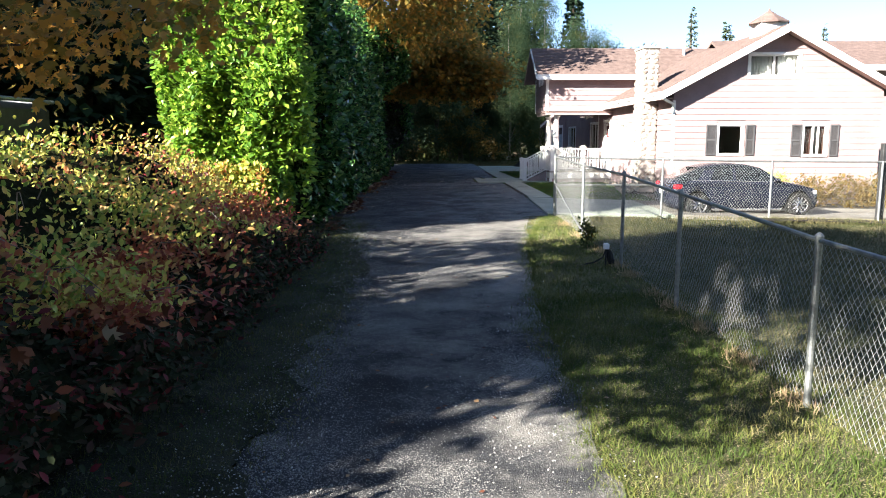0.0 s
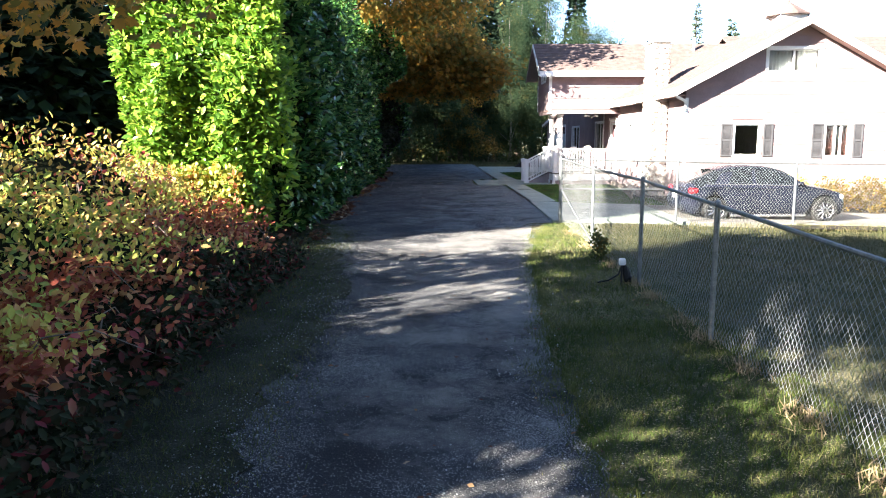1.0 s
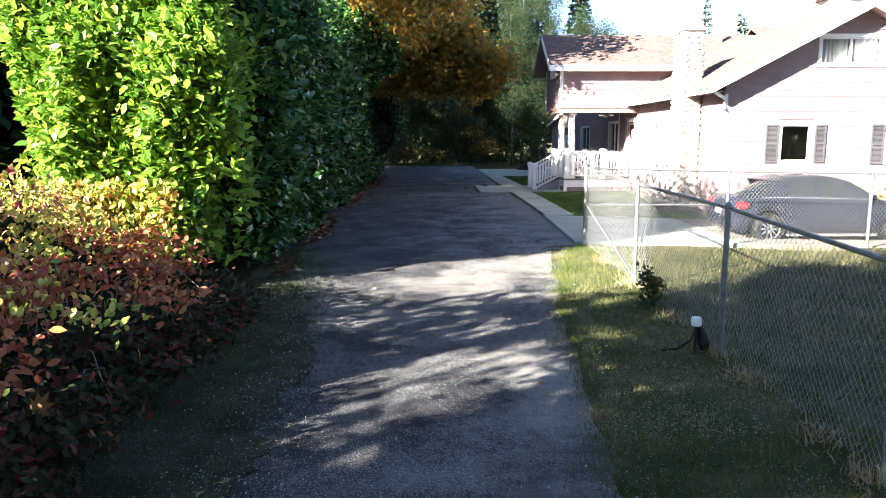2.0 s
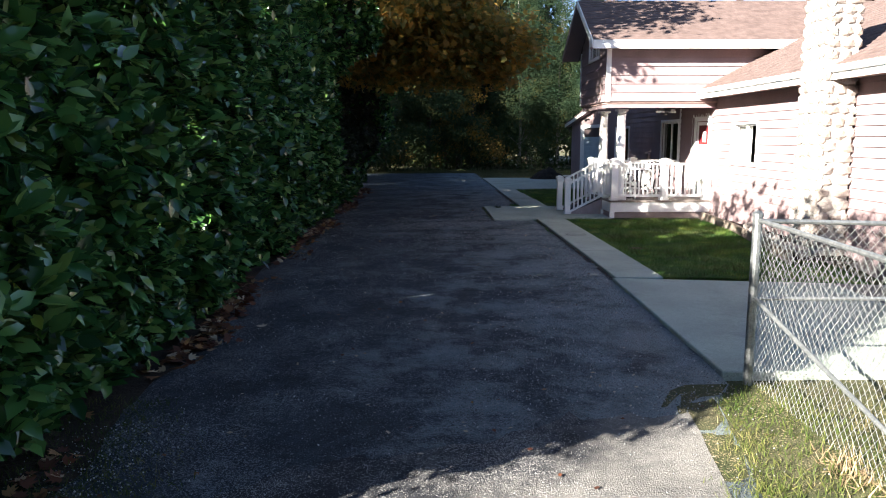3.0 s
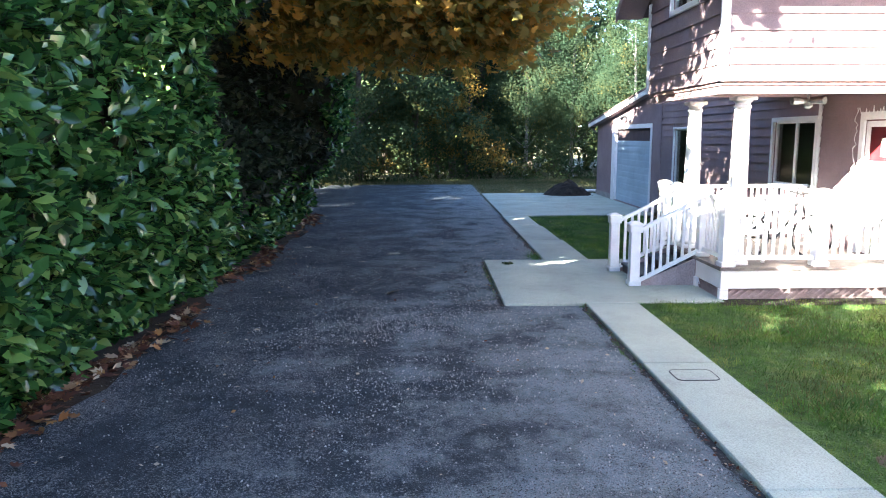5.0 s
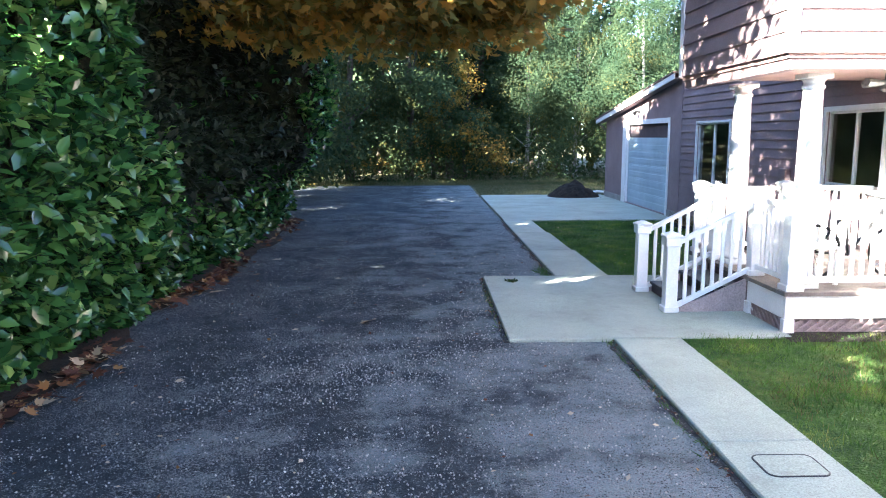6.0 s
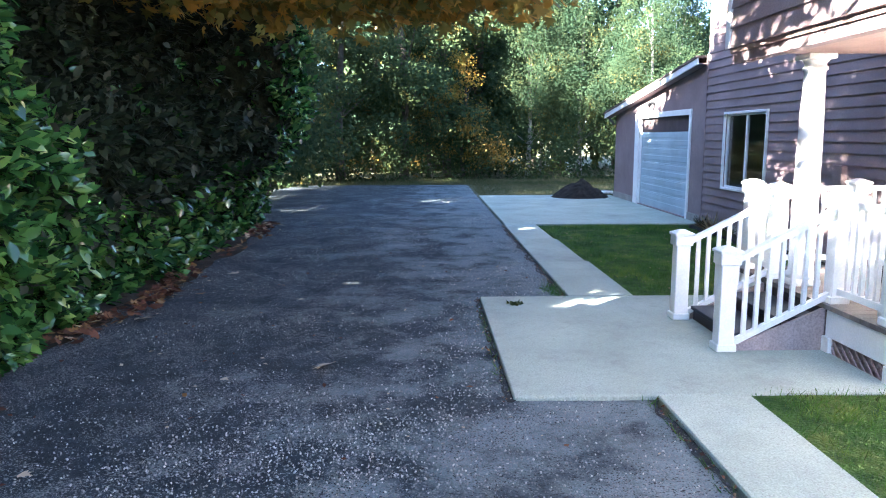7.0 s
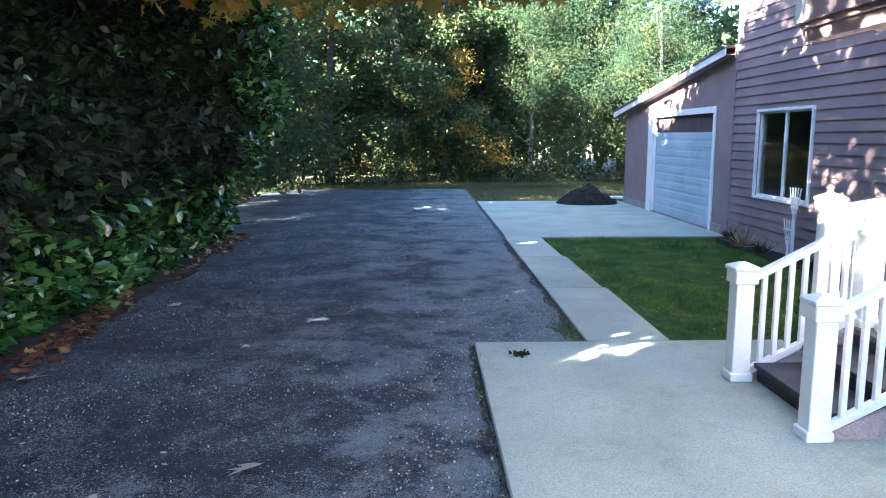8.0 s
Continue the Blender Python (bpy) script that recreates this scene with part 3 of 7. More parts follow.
gable_top = part("wall", bm, SIDING, house)
siding(gable, "y", G_Y, WX, RIGHT_X, 0.0, 3.2, 0.19, [(a - .08, b + .08, c - .08, d + .08) for a, b, c, d in front_holes], lap=0.011)
siding(gable_top, "y", G_Y, WX, RIGHT_X, 3.2, 5.2, 0.19, [(a - .08, b + .08, c - .08, d + .08) for a, b, c, d in front_holes], lambda z: (APEX_X - (5.26 - z) / R_SLOPE, APEX_X + (5.26 - z) / R_SLOPE), lap=0.011)
window("y", G_Y, *front_holes[0], cuts=(), trim=0.055, label="white-framed front window, dark inside")
window("y", G_Y, *front_holes[1], cuts=(0.42, 0.66), trim=0.055, curtains=((0, RED_CURTAIN), (1, CURTAIN), (2, RED_CURTAIN)), label="white-framed front window with a rust curtain")
for hole in front_holes[:2]:
    for u0, u1 in ((hole[0] - 0.42, hole[0] - 0.08), (hole[1] + 0.10, hole[1] + 0.38)):
        bm = bmesh.new()
        z0, z1 = hole[2] - 0.03, hole[3] + 0.03
        for q in ((u0, u0 + 0.04, z0, z1), (u1 - 0.04, u1, z0, z1), (u0 + 0.04, u1 - 0.04, z0, z0 + 0.05), (u0 + 0.04, u1 - 0.04, z1 - 0.05, z1), (u0 + 0.04, u1 - 0.04, (z0 + z1) / 2 - 0.025, (z0 + z1) / 2 + 0.025)):
            wbox(bm, "y", G_Y, q[0], q[1], 0.030, 0.060, q[2], q[3])
        z = z0 + 0.06
        while z < z1 - 0.06:
            wbox(bm, "y", G_Y, u0 + 0.04, u1 - 0.04, 0.032, 0.046, z, z + 0.022)
            z += 0.032
        part("shutter", bm, SHUTTER, house, "dark grey louvred shutter")
window("y", G_Y, *front_holes[2], cuts=(0.5,), curtains=((0, PALE_CURTAIN), (1, PALE_CURTAIN)), label="small gable window with pale curtains")

narrow = (28.84, 30.16, 1.52, 2.45)
side_a = wall("wall", "x", WX, G_Y + 0.16, 31.4, -0.4, 3.25, [narrow])
siding(side_a, "x", WX, G_Y, 31.4, 0.0, 3.2, 0.18, [(narrow[0] - .045, narrow[1] + .045, narrow[2] - .045, narrow[3] + .045)], lap=0.002)
window("x", WX, *narrow, cuts=(0.5,), trim=0.045, curtains=((1, PALE_CURTAIN),), label="white-framed sliding window, one light curtained")
door_hole, win_hole, side_hole = (31.70, 32.62, 0.5, 2.58), (34.05, 35.58, 1.42, 2.60), (39.42, 41.32, 0.98, 2.52)
side_b = wall("wall", "x", WX, 31.4, 42.5, -0.1, 4.245, [door_hole, win_hole, side_hole])
side_c = wall("wall", "x", WX, 34.42, 42.5, 4.245, 5.9)
siding(side_c, "x", WX, 34.42, 42.42, 4.245, 5.9, 0.175)
siding(side_b, "x", WX, 31.4, 42.42, 0.22, 4.245, 0.175, [(a - .09, b + .09, c - .09, d + .09) for a, b, c, d in (door_hole, win_hole, side_hole)])
window("x", WX, *win_hole, label="dark two-light window on the porch")
window("x", WX, *side_hole, trim=0.05, label="dark two-light sliding window with grey-white frame")
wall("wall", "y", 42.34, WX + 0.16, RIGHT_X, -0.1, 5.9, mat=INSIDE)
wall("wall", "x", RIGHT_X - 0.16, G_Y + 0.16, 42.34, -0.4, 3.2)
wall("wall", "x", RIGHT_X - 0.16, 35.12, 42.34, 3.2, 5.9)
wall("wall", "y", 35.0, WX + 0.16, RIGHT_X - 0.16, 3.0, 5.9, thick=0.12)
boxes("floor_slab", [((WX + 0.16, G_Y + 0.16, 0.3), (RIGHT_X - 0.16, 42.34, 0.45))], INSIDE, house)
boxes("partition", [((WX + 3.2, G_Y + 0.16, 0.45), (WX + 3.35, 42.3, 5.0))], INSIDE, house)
boxes("corner_board", [((WX - 0.035, 42.42, 0.1), (WX - 0.003, 42.52, 3.9))], SIDING, house)
boxes("corner_board", [((WX - 0.035, 33.88, 0.5), (WX - 0.03 + 0.02, 33.98, 2.98))], TRIM, house, "pale vertical trim board")
bm = bmesh.new()
box(bm, (WX - 0.02, G_Y - 0.03, -0.3), (WX + 0.07, G_Y + 0.0, 3.1), 0.004)
part("corner_board", bm, TRIM, house)
boxes("foundation", [((WX - 0.02, 34.4, -0.1), (WX - 0.001, 42.5, 0.22))], MORTAR, house)


def roof_plate(name, outline, a, b, axis, mat=ROOFING):
    bm = bmesh.new()
    prism(bm, outline, a, b, axis)
    return part(name, bm, mat, house)


def slope_plate(xa, za, xb, zb, t=0.11):
    return [(xa, za), (xb, zb), (xb, zb - t), (xa, za - t)]


EAVE_X = 7.28
Z0, Z1 = roof_z(EAVE_X), roof_z(APEX_X)
roof_plate("roof", slope_plate(EAVE_X, Z0 + 0.06, APEX_X, Z1 + 0.06), 23.0, 36.0, 1)
roof_plate("roof", slope_plate(2 * APEX_X - EAVE_X, Z0 + 0.06, APEX_X + 0.001, Z1 + 0.06), 23.0, 36.0, 1)
# shingle courses, thin laps on the slopes
bm = bmesh.new()
nn = 26
for k in range(nn):
    f0, f1 = k / nn, (k + 1.0) / nn
    xa, xb = EAVE_X + (APEX_X - EAVE_X) * f0, EAVE_X + (APEX_X - EAVE_X) * f1
    prism(bm, [(xa, roof_z(xa) + 0.062), (xb, roof_z(xb) + 0.062), (xb, roof_z(xb) + 0.066), (xa, roof_z(xa) + 0.080)], 23.0, 36.0, 1)
part("shingles", bm, ROOFING, house)
for s in (-1, 1):
    bm = bmesh.new()
    xe = APEX_X + s * (APEX_X - EAVE_X)
    prism(bm, [(xe, Z0 + 0.055), (APEX_X, Z1 + 0.055), (APEX_X, Z1 - 0.17), (xe, Z0 - 0.17)], 22.955, 23.0 - 0.002, 1)
    part("bargeboard", bm, TRIM, house, "white bargeboard")
    bm = bmesh.new()
    prism(bm, [(xe - s * 0.03, Z0 - 0.06), (APEX_X, Z1 - 0.06), (APEX_X, Z1 - 0.09), (xe - s * 0.03, Z0 - 0.09)], 23.0, G_Y - 0.03, 1)
    part("soffit", bm, SOFFIT, house)
boxes("fascia", [((EAVE_X - 0.035, 22.96, Z0 - 0.19), (EAVE_X - 0.003, 31.2, Z0 + 0.05))], TRIM, house, "white eaves board")
boxes("soffit", [((EAVE_X, 23.5, Z0 - 0.16), (WX - 0.03, 31.2, Z0 - 0.13))], SOFFIT, house, "pink painted soffit")
bm = bmesh.new()
tube(bm, [(EAVE_X - 0.06, y, Z0 - 0.02) for y in (22.95, 27, 31.2)], 0.055, 8)
tube(bm, [(EAVE_X - 0.06, 23.15, Z0 - 0.05), (EAVE_X + 0.1, 23.2, Z0 - 0.2), (WX - 0.05, 23.4, Z0 - 0.32), (WX - 0.06, 23.4, Z0 - 0.6)], 0.045, 8)
part("gutter", bm, TRIM, house, "white gutter with elbow")

# upper room over the porch
BX, BY0, BY1, BZ = 4.86, 31.25, 34.42, 3.07
RIDGE_Y = (BY0 + BY1) / 2
UP_SLOPE = 0.64


def up_z(y):
    return 5.79 - UP_SLOPE * abs(y - RIDGE_Y)


upper_win = (32.16, 33.24, 4.30, 4.95)
front_up = wall("wall", "y", BY0, BX, WX + 4.0, BZ, 4.68)
siding(front_up, "y", BY0, BX, WX + 4.0, BZ, 4.6, 0.22, lap=0.002)
left_up = wall("wall", "x", BX, BY0 + 0.16, BY1, BZ, 4.30, [])
bm = bmesh.new()
for o in ([(BY0 + 0.16, 4.30), (upper_win[0], 4.30), (upper_win[0], up_z(upper_win[0]) - 0.1), (BY0 + 0.16, up_z(BY0 + 0.16) - 0.1)],
          [(upper_win[0], 4.86), (upper_win[1], 4.86), (upper_win[1], up_z(upper_win[1]) - 0.1), (RIDGE_Y, up_z(RIDGE_Y) - 0.1), (upper_win[0], up_z(upper_win[0]) - 0.1)],
          [(upper_win[1], 4.30), (BY1, 4.30), (BY1, up_z(BY1) - 0.1), (upper_win[1], up_z(upper_win[1]) - 0.1)]):
    prism(bm, o, BX, BX + 0.16, 0)
left_gable = part("wall", bm, SIDING, house)
siding(left_up, "x", BX, BY0, BY1, BZ, 4.21, 0.22)
siding(left_gable, "x", BX, BY0, BY1, 4.21, 5.64, 0.22, [(upper_win[0] - .08, upper_win[1] + .08, upper_win[2] - .08, upper_win[3] + .08)], lambda z: (RIDGE_Y - (5.69 - z) / UP_SLOPE, RIDGE_Y + (5.69 - z) / UP_SLOPE))
window("x", BX, *upper_win, label="small dark upper window with white frame")
wall("wall", "y", BY1 - 0.16, BX + 0.16, WX, BZ, 4.68)
boxes("corner_board", [((BX - 0.034, BY0 - 0.034, BZ), (BX + 0.09, BY0 - 0.002, 4.6))], TRIM, house, "white corner board")
boxes("corner_board", [((BX - 0.036, BY1 - 0.09, BZ), (BX - 0.004, BY1 + 0.02, 4.6))], TRIM, house)
boxes("porch_ceiling", [((BX + 0.02, BY0 + 0.02, BZ - 0.05), (WX, BY1, BZ - 0.002))], SOFFIT, house, "pink boarded porch ceiling")
boxes("beam", [((BX + 0.05, BY0 + 0.05, BZ - 0.16), (WX, BY0 + 0.2, BZ - 0.05)), ((BX + 0.05, BY0 + 0.2, BZ - 0.16), (BX + 0.2, BY1, BZ - 0.05))], SIDING, house)
RX0 = 4.38
roof_plate("roof", slope_plate(30.82, up_z(30.82) + 0.06, RIDGE_Y, 5.85), RX0, 12.5, 0)
roof_plate("roof", slope_plate(2 * RIDGE_Y - 30.82, up_z(30.82) + 0.06, RIDGE_Y + 0.001, 5.85), RX0, 12.5, 0)
bm = bmesh.new()
nn = 16
for k in range(nn):
    ya, yb = 30.82 + (RIDGE_Y - 30.82) * k / nn, 30.82 + (RIDGE_Y - 30.82) * (k + 1) / nn
    prism(bm, [(ya, up_z(ya) + 0.062), (yb, up_z(yb) + 0.062), (yb, up_z(yb) + 0.066), (ya, up_z(ya) + 0.080)], RX0, 12.5, 0)
part("shingles", bm, ROOFING, house)
boxes("fascia", [((RX0, 30.785, up_z(30.82) - 0.16), (11.5, 30.818, up_z(30.82) + 0.05))], TRIM, house, "white eaves board")
boxes("soffit", [((RX0, 30.82, up_z(30.82) - 0.12), (11.5, BY0 - 0.03, up_z(30.82) - 0.09))], SOFFIT, house)
for s in (-1, 1):
    ye = RIDGE_Y + s * (RIDGE_Y - 30.82)
    bm = bmesh.new()
    prism(bm, [(ye, up_z(30.82) + 0.055), (RIDGE_Y, 5.84), (RIDGE_Y, 5.67), (ye, up_z(30.82) - 0.13)], RX0 - 0.035, RX0 - 0.002, 0)
    part("bargeboard", bm, SIDING if s > 0 else TRIM, house)
    bm = bmesh.new()
    prism(bm, [(ye, up_z(30.82) - 0.055), (RIDGE_Y, 5.72), (RIDGE_Y, 5.67), (ye, up_z(30.82) - 0.08)], RX0, BX - 0.03, 0)
    part("soffit", bm, SIDING, house)
boxes("roof", [((WX - 0.3, 34.9, 5.9), (RIGHT_X + 0.3, 42.9, 6.02))], ROOFING, house)

# rear wing beyond the ridge
bm = bmesh.new()
prism(bm, [(30.6, 4.9), (33.4, 6.25), (36.2, 4.9), (36.2, 4.78), (33.4, 6.13), (30.6, 4.78)], 12.6, 21.4, 0)
part("roof", bm, ROOFING, house)
boxes("fascia", [((12.6, 30.56, 4.70), (21.4, 30.597, 4.93))], TRIM, house, "white eaves board")
bm = bmesh.new()
box(bm, (12.7, 31.2, -0.3), (21.0, 35.6, 4.77))
part("wall", bm, SIDING, house)

# cupola and vent
bm = bmesh.new()
box(bm, (10.71, 24.1, 5.0), (11.57, 24.96, 5.62), 0.01)
part("cupola", bm, TRIM, house, "white roof cupola")
bm = bmesh.new()
cx, cy = 11.14, 24.53
lathe(bm, (cx, cy, 5.62), [(0.66, 0.0), (0.66, 0.04), (0.30, 0.26), (0.06, 0.42), (0.02, 0.50)], 8)
part("cupola_roof", bm, ROOFING, house)
bm = bmesh.new()
tube(bm, [(11.0, 32.3, 5.0), (11.0, 32.3, 6.05)], 0.06, 10)
part("vent_pipe", bm, TRIM, house, "white vent pipe")

# garage
door_g = (43.46, 47.62, 0.06, 2.58)


def gar_z(y):
    return 3.80 - (y - 42.5) * 0.118


wall("garage_wall", "x", WX, 42.5, 50.35, -0.1, 2.6, [door_g], extra=[(42.5, 2.6), (50.35, 2.6), (50.35, gar_z(50.35) - 0.12), (42.5, gar_z(42.5) - 0.12)])
wall("garage_wall", "y", 50.19, WX + 0.16, 13.5, -0.1, 2.75)
wall("garage_wall", "x", 13.34, 42.5, 50.19, -0.1, 2.75)
roof_plate("garage_roof", slope_plate(42.5, gar_z(42.5) + 0.075, 50.98, gar_z(50.98) + 0.075, 0.053), 7.47, 13.9, 0)
bm = bmesh.new()
prism(bm, [(42.5, gar_z(42.5) + 0.02), (50.95, gar_z(50.95) + 0.02), (50.95, gar_z(50.95) - 0.12), (42.5, gar_z(42.5) - 0.12)], 7.495, 7.528, 0)
part("bargeboard", bm, TRIM, house, "pale bargeboard on the garage roof")
bm = bmesh.new()
prism(bm, [(42.5, gar_z(42.5) - 0.09), (50.9, gar_z(50.9) - 0.09), (50.9, gar_z(50.9) - 0.11), (42.5, gar_z(42.5) - 0.11)], 7.53, WX - 0.001, 0)
part("soffit", bm, SIDING, house)
gdoor = new("garage_door")
gdoor.parent = house
tagged(gdoor, "pale blue sectional garage door, closed")
secs = 5
for k in range(secs):
    z0 = 0.06 + k * 0.425
    bm = bmesh.new()
    box(bm, (WX + 0.08, door_g[0] + 0.0, z0), (WX + 0.12, door_g[1], z0 + 0.42), 0.004)
    for q in range(2):
        zz = z0 + 0.07 + q * 0.19
        box(bm, (WX + 0.066, door_g[0] + 0.05, zz), (WX + 0.082, door_g[1] - 0.05, zz + 0.13), 0.006)
    part("panel", bm, GARAGE_PAINT, gdoor)
boxes("header_board", [((WX + 0.07, door_g[0], 2.19), (WX + 0.12, door_g[1], 2.58))], HEADER, house, "mauve board over the garage door, coloured as in shade")
bm = bmesh.new()
box(bm, (WX - 0.035, door_g[0] - 0.12, 0.0), (WX - 0.002, door_g[0], 2.72), 0.004)
box(bm, (WX - 0.035, door_g[1], 0.0), (WX - 0.002, door_g[1] + 0.38, 2.72), 0.004)
box(bm, (WX - 0.035, door_g[0], 2.58), (WX - 0.002, door_g[1], 2.72), 0.004)
box(bm, (WX + 0.002, door_g[1] - 0.03, 0.0), (WX + 0.07, door_g[1] - 0.001, 2.58))
box(bm, (WX + 0.002, door_g[0] + 0.001, 0.0), (WX + 0.07, door_g[0] + 0.03, 2.58))
part("door_casing", bm, TRIM, house, "white garage door casing")
for ya, yb in ((47.99, 50.36), (42.52, 43.33)):
    boxes("foundation", [((WX - 0.03, ya, -0.1), (WX - 0.002, yb, 0.22))], MORTAR, house)
bm = bmesh.new()
tube(bm, [(7.55, 50.75, 2.72), (7.6, 50.5, 2.6), (WX - 0.05, 50.3, 2.45)], 0.035, 6)
part("downpipe", bm, DARK_METAL, house)
bm = bmesh.new()
tube(bm, [(WX - 0.02, 46.2, 2.98), (WX - 0.12, 46.2, 2.98)], [0.05, 0.04], 8)
tube(bm, [(WX - 0.12, 46.2, 2.99), (WX - 0.2, 46.25, 2.90)], [0.045, 0.07], 8)
part("flood_lamp", bm, DARK_METAL, house, "small dark flood lamp")

# front door
fdoor = new("door")
fdoor.parent = house
tagged(fdoor, "closed red front door with small window and white casing")
boxes("leaf", [((WX + 0.05, door_hole[0], 0.5), (WX + 0.09, door_hole[1], 2.58))], RED_DOOR, fdoor, bevel=0.004)
bm = bmesh.new()
box(bm, (WX - 0.04, door_hole[0] - 0.11, 0.5), (WX - 0.002, door_hole[0], 2.70), 0.004)
box(bm, (WX - 0.04, door_hole[1], 0.5), (WX - 0.002, door_hole[1] + 0.11, 2.70), 0.004)
box(bm, (WX - 0.04, door_hole[0], 2.58), (WX - 0.002, door_hole[1], 2.70), 0.004)
part("casing", bm, TRIM, fdoor)
bm = bmesh.new()
box(bm, (WX + 0.03, 32.06, 2.02), (WX + 0.048, 32.26, 2.30), 0.004)
part("light", bm, TRIM, fdoor)
# white frame and panel, added to stand for sunlight bleaching the lower door
bm = bmesh.new()
y0, y1 = door_hole[0] + 0.005, door_hole[1] - 0.005
for q in ((y0, y0 + 0.09, 0.52, 2.56), (y1 - 0.09, y1, 0.52, 2.56), (y0 + 0.09, y1 - 0.09, 2.47, 2.56), (y0 + 0.09, y1 - 0.09, 0.52, 1.95)):
    box(bm, (WX + 0.004, q[0], q[2]), (WX + 0.026, q[1], q[3]), 0.003)
part("door_glare_panel", bm, TRIM, fdoor, "white frame and panel added for sun glare on the door")
bm = bmesh.new()
tube(bm, [(WX + 0.05, 31.80, 1.5), (WX - 0.03, 31.80, 1.5)], 0.03, 8)
part("handle", bm, ALLOY, fdoor)
boxes("meter_box", [((WX - 0.13, 36.65, 1.20), (WX - 0.03, 36.90, 1.62))], SIDING, house, bevel=0.01)


# ---- chimney ----
chimney = thing("chimney", "tall river-stone chimney with pale mortar", "chimney")
CX0, CX1, CY0, CY1, CZ1 = 7.14, 7.74, 25.0, 26.0, 4.93
bm = bmesh.new()
box(bm, (CX0 + 0.04, CY0 + 0.04, -0.35), (CX1 - 0.04, CY1 - 0.04, CZ1 - 0.03), 0.03)
part("mortar_core", bm, MORTAR, chimney)
STONE_MESHES = []
for k in range(9):
    bm = bmesh.new()
    bmesh.ops.create_icosphere(bm, subdivisions=1, radius=1.0)
    off = Vector((k * 7.3, 2.0, 1.0))
    for v in bm.verts:
        v.co *= 1 + 0.28 * noise.noise(v.co * 1.3 + off)
    me = bpy.data.meshes.new("stone")
    bm.to_mesh(me)
    bm.free()
    me.materials.append(STONE)
    STONE_MESHES.append(me)


def face_stones(side):
    z = -0.25
    k = 0
    while z < CZ1 - 0.05:
        h = random.uniform(0.15, 0.24)
        u0, u1 = (CX0, CX1) if side == "y" else (CY0, CY1)
        u = u0
        while u < u1 - 0.05:
            w = min(random.uniform(0.16, 0.32), u1 - u)
            if u1 - u - w < 0.1:
                w = u1 - u
            ob = new("stone", STONE_MESHES[k % 9])
            k += 1
            ob.parent = chimney
            c = (u + w / 2, CY0 + 0.055, z + h / 2) if side == "y" else (CX0 + 0.055, u + w / 2, z + h / 2)
            sc = (w * 0.54, 0.058, h * 0.55) if side == "y" else (0.058, w * 0.54, h * 0.55)
            ob.matrix_basis = Matrix.Translation(c) @ Euler((random.uniform(-.2, .2), random.uniform(-.2, .2), random.uniform(-.2, .2))).to_matrix().to_4x4() @ Matrix.Diagonal((*sc, 1))
            u += w
        z += h


face_stones("y")
face_stones("x")
boxes("cap", [((CX0 - 0.02, CY0 - 0.02, CZ1 - 0.03), (CX1 + 0.02, CY1 + 0.02, CZ1 + 0.05))], MORTAR, chimney, bevel=0.015)


# ---- porch ----
porch = thing("porch", "raised front porch with white railings and round columns", "porch")
PX, PY0, PY1, PZ = 5.08, 31.38, 34.35, 0.5
bm = bmesh.new()
box(bm, (PX + 0.05, PY0 + 0.05, PZ - 0.10), (WX, PY1 - 0.02, PZ - 0.045))
part("deck_frame", bm, STAIR_DARK, porch)
for k in range(21):
    ya = PY0 - 0.03 + k * 0.1432
    boxes("plank", [((PX - 0.03, ya, PZ - 0.045), (WX, ya + 0.137, PZ))], DECK, porch)
boxes("rim_board", [((PX, PY0, 0.19), (WX, PY0 + 0.04, PZ - 0.047))], TRIM, porch, "wide white rim board", 0.004)
for ya, yb in ((PY0 + 0.042, 32.34), (33.70, PY1)):
    boxes("rim_board", [((PX, ya, 0.19), (PX + 0.04, yb, PZ - 0.047))], TRIM, porch, "", 0.004)
boxes("skirt_post", [((PX - 0.015, PY0 - 0.02, 0.0), (PX + 0.11, PY0 + 0.06, 0.188))], TRIM, porch, "", 0.004)
boxes("skirt_post", [((PX - 0.02, 32.25, 0.0), (PX + 0.05, 32.37, 0.188))], TRIM, porch, "", 0.004)


def lattice(side, plane, u0, u1, z0, z1):
    bm = bmesh.new()
    s, w = 0.115, 0.032
    for sgn, dep in ((1, 0.0), (-1, 0.008)):
        k = u0 - (z1 - z0)
        while k < u1 + (z1 - z0):
            pa, pb = (k, z0), (k + sgn * (z1 - z0), z1)
            lo, hi = max(u0, min(pa[0], pb[0])), min(u1, max(pa[0], pb[0]))
            if hi - lo > 0.02:
                f = lambda u: z0 + (u - pa[0]) * sgn
                q = [(lo, f(lo) - w), (hi, f(hi) - w), (hi, f(hi) + w), (lo, f(lo) + w)]
                q = [(u, min(max(zz, z0), z1)) for u, zz in q]
                vs = [bm.verts.new(put(side, plane, u, -dep, zz)) for u, zz in q] + [bm.verts.new(put(side, plane, u, -dep - 0.007, zz)) for u, zz in q]
                for idx in ((0, 1, 2, 3), (4, 5, 6, 7), (0, 1, 5, 4), (1, 2, 6, 5), (2, 3, 7, 6), (3, 0, 4, 7)):
                    try:
                        bm.faces.new([vs[i] for i in idx])
                    except ValueError:
                        pass
            k += s
    return bm


part("lattice", lattice("y", PY0 + 0.02, PX + 0.1, WX, 0.0, 0.19), LATTICE, porch, "taupe lattice skirting")
part("lattice", lattice("x", PX + 0.02, PY0 + 0.06, 32.3, 0.0, 0.19), LATTICE, porch, "taupe lattice skirting")
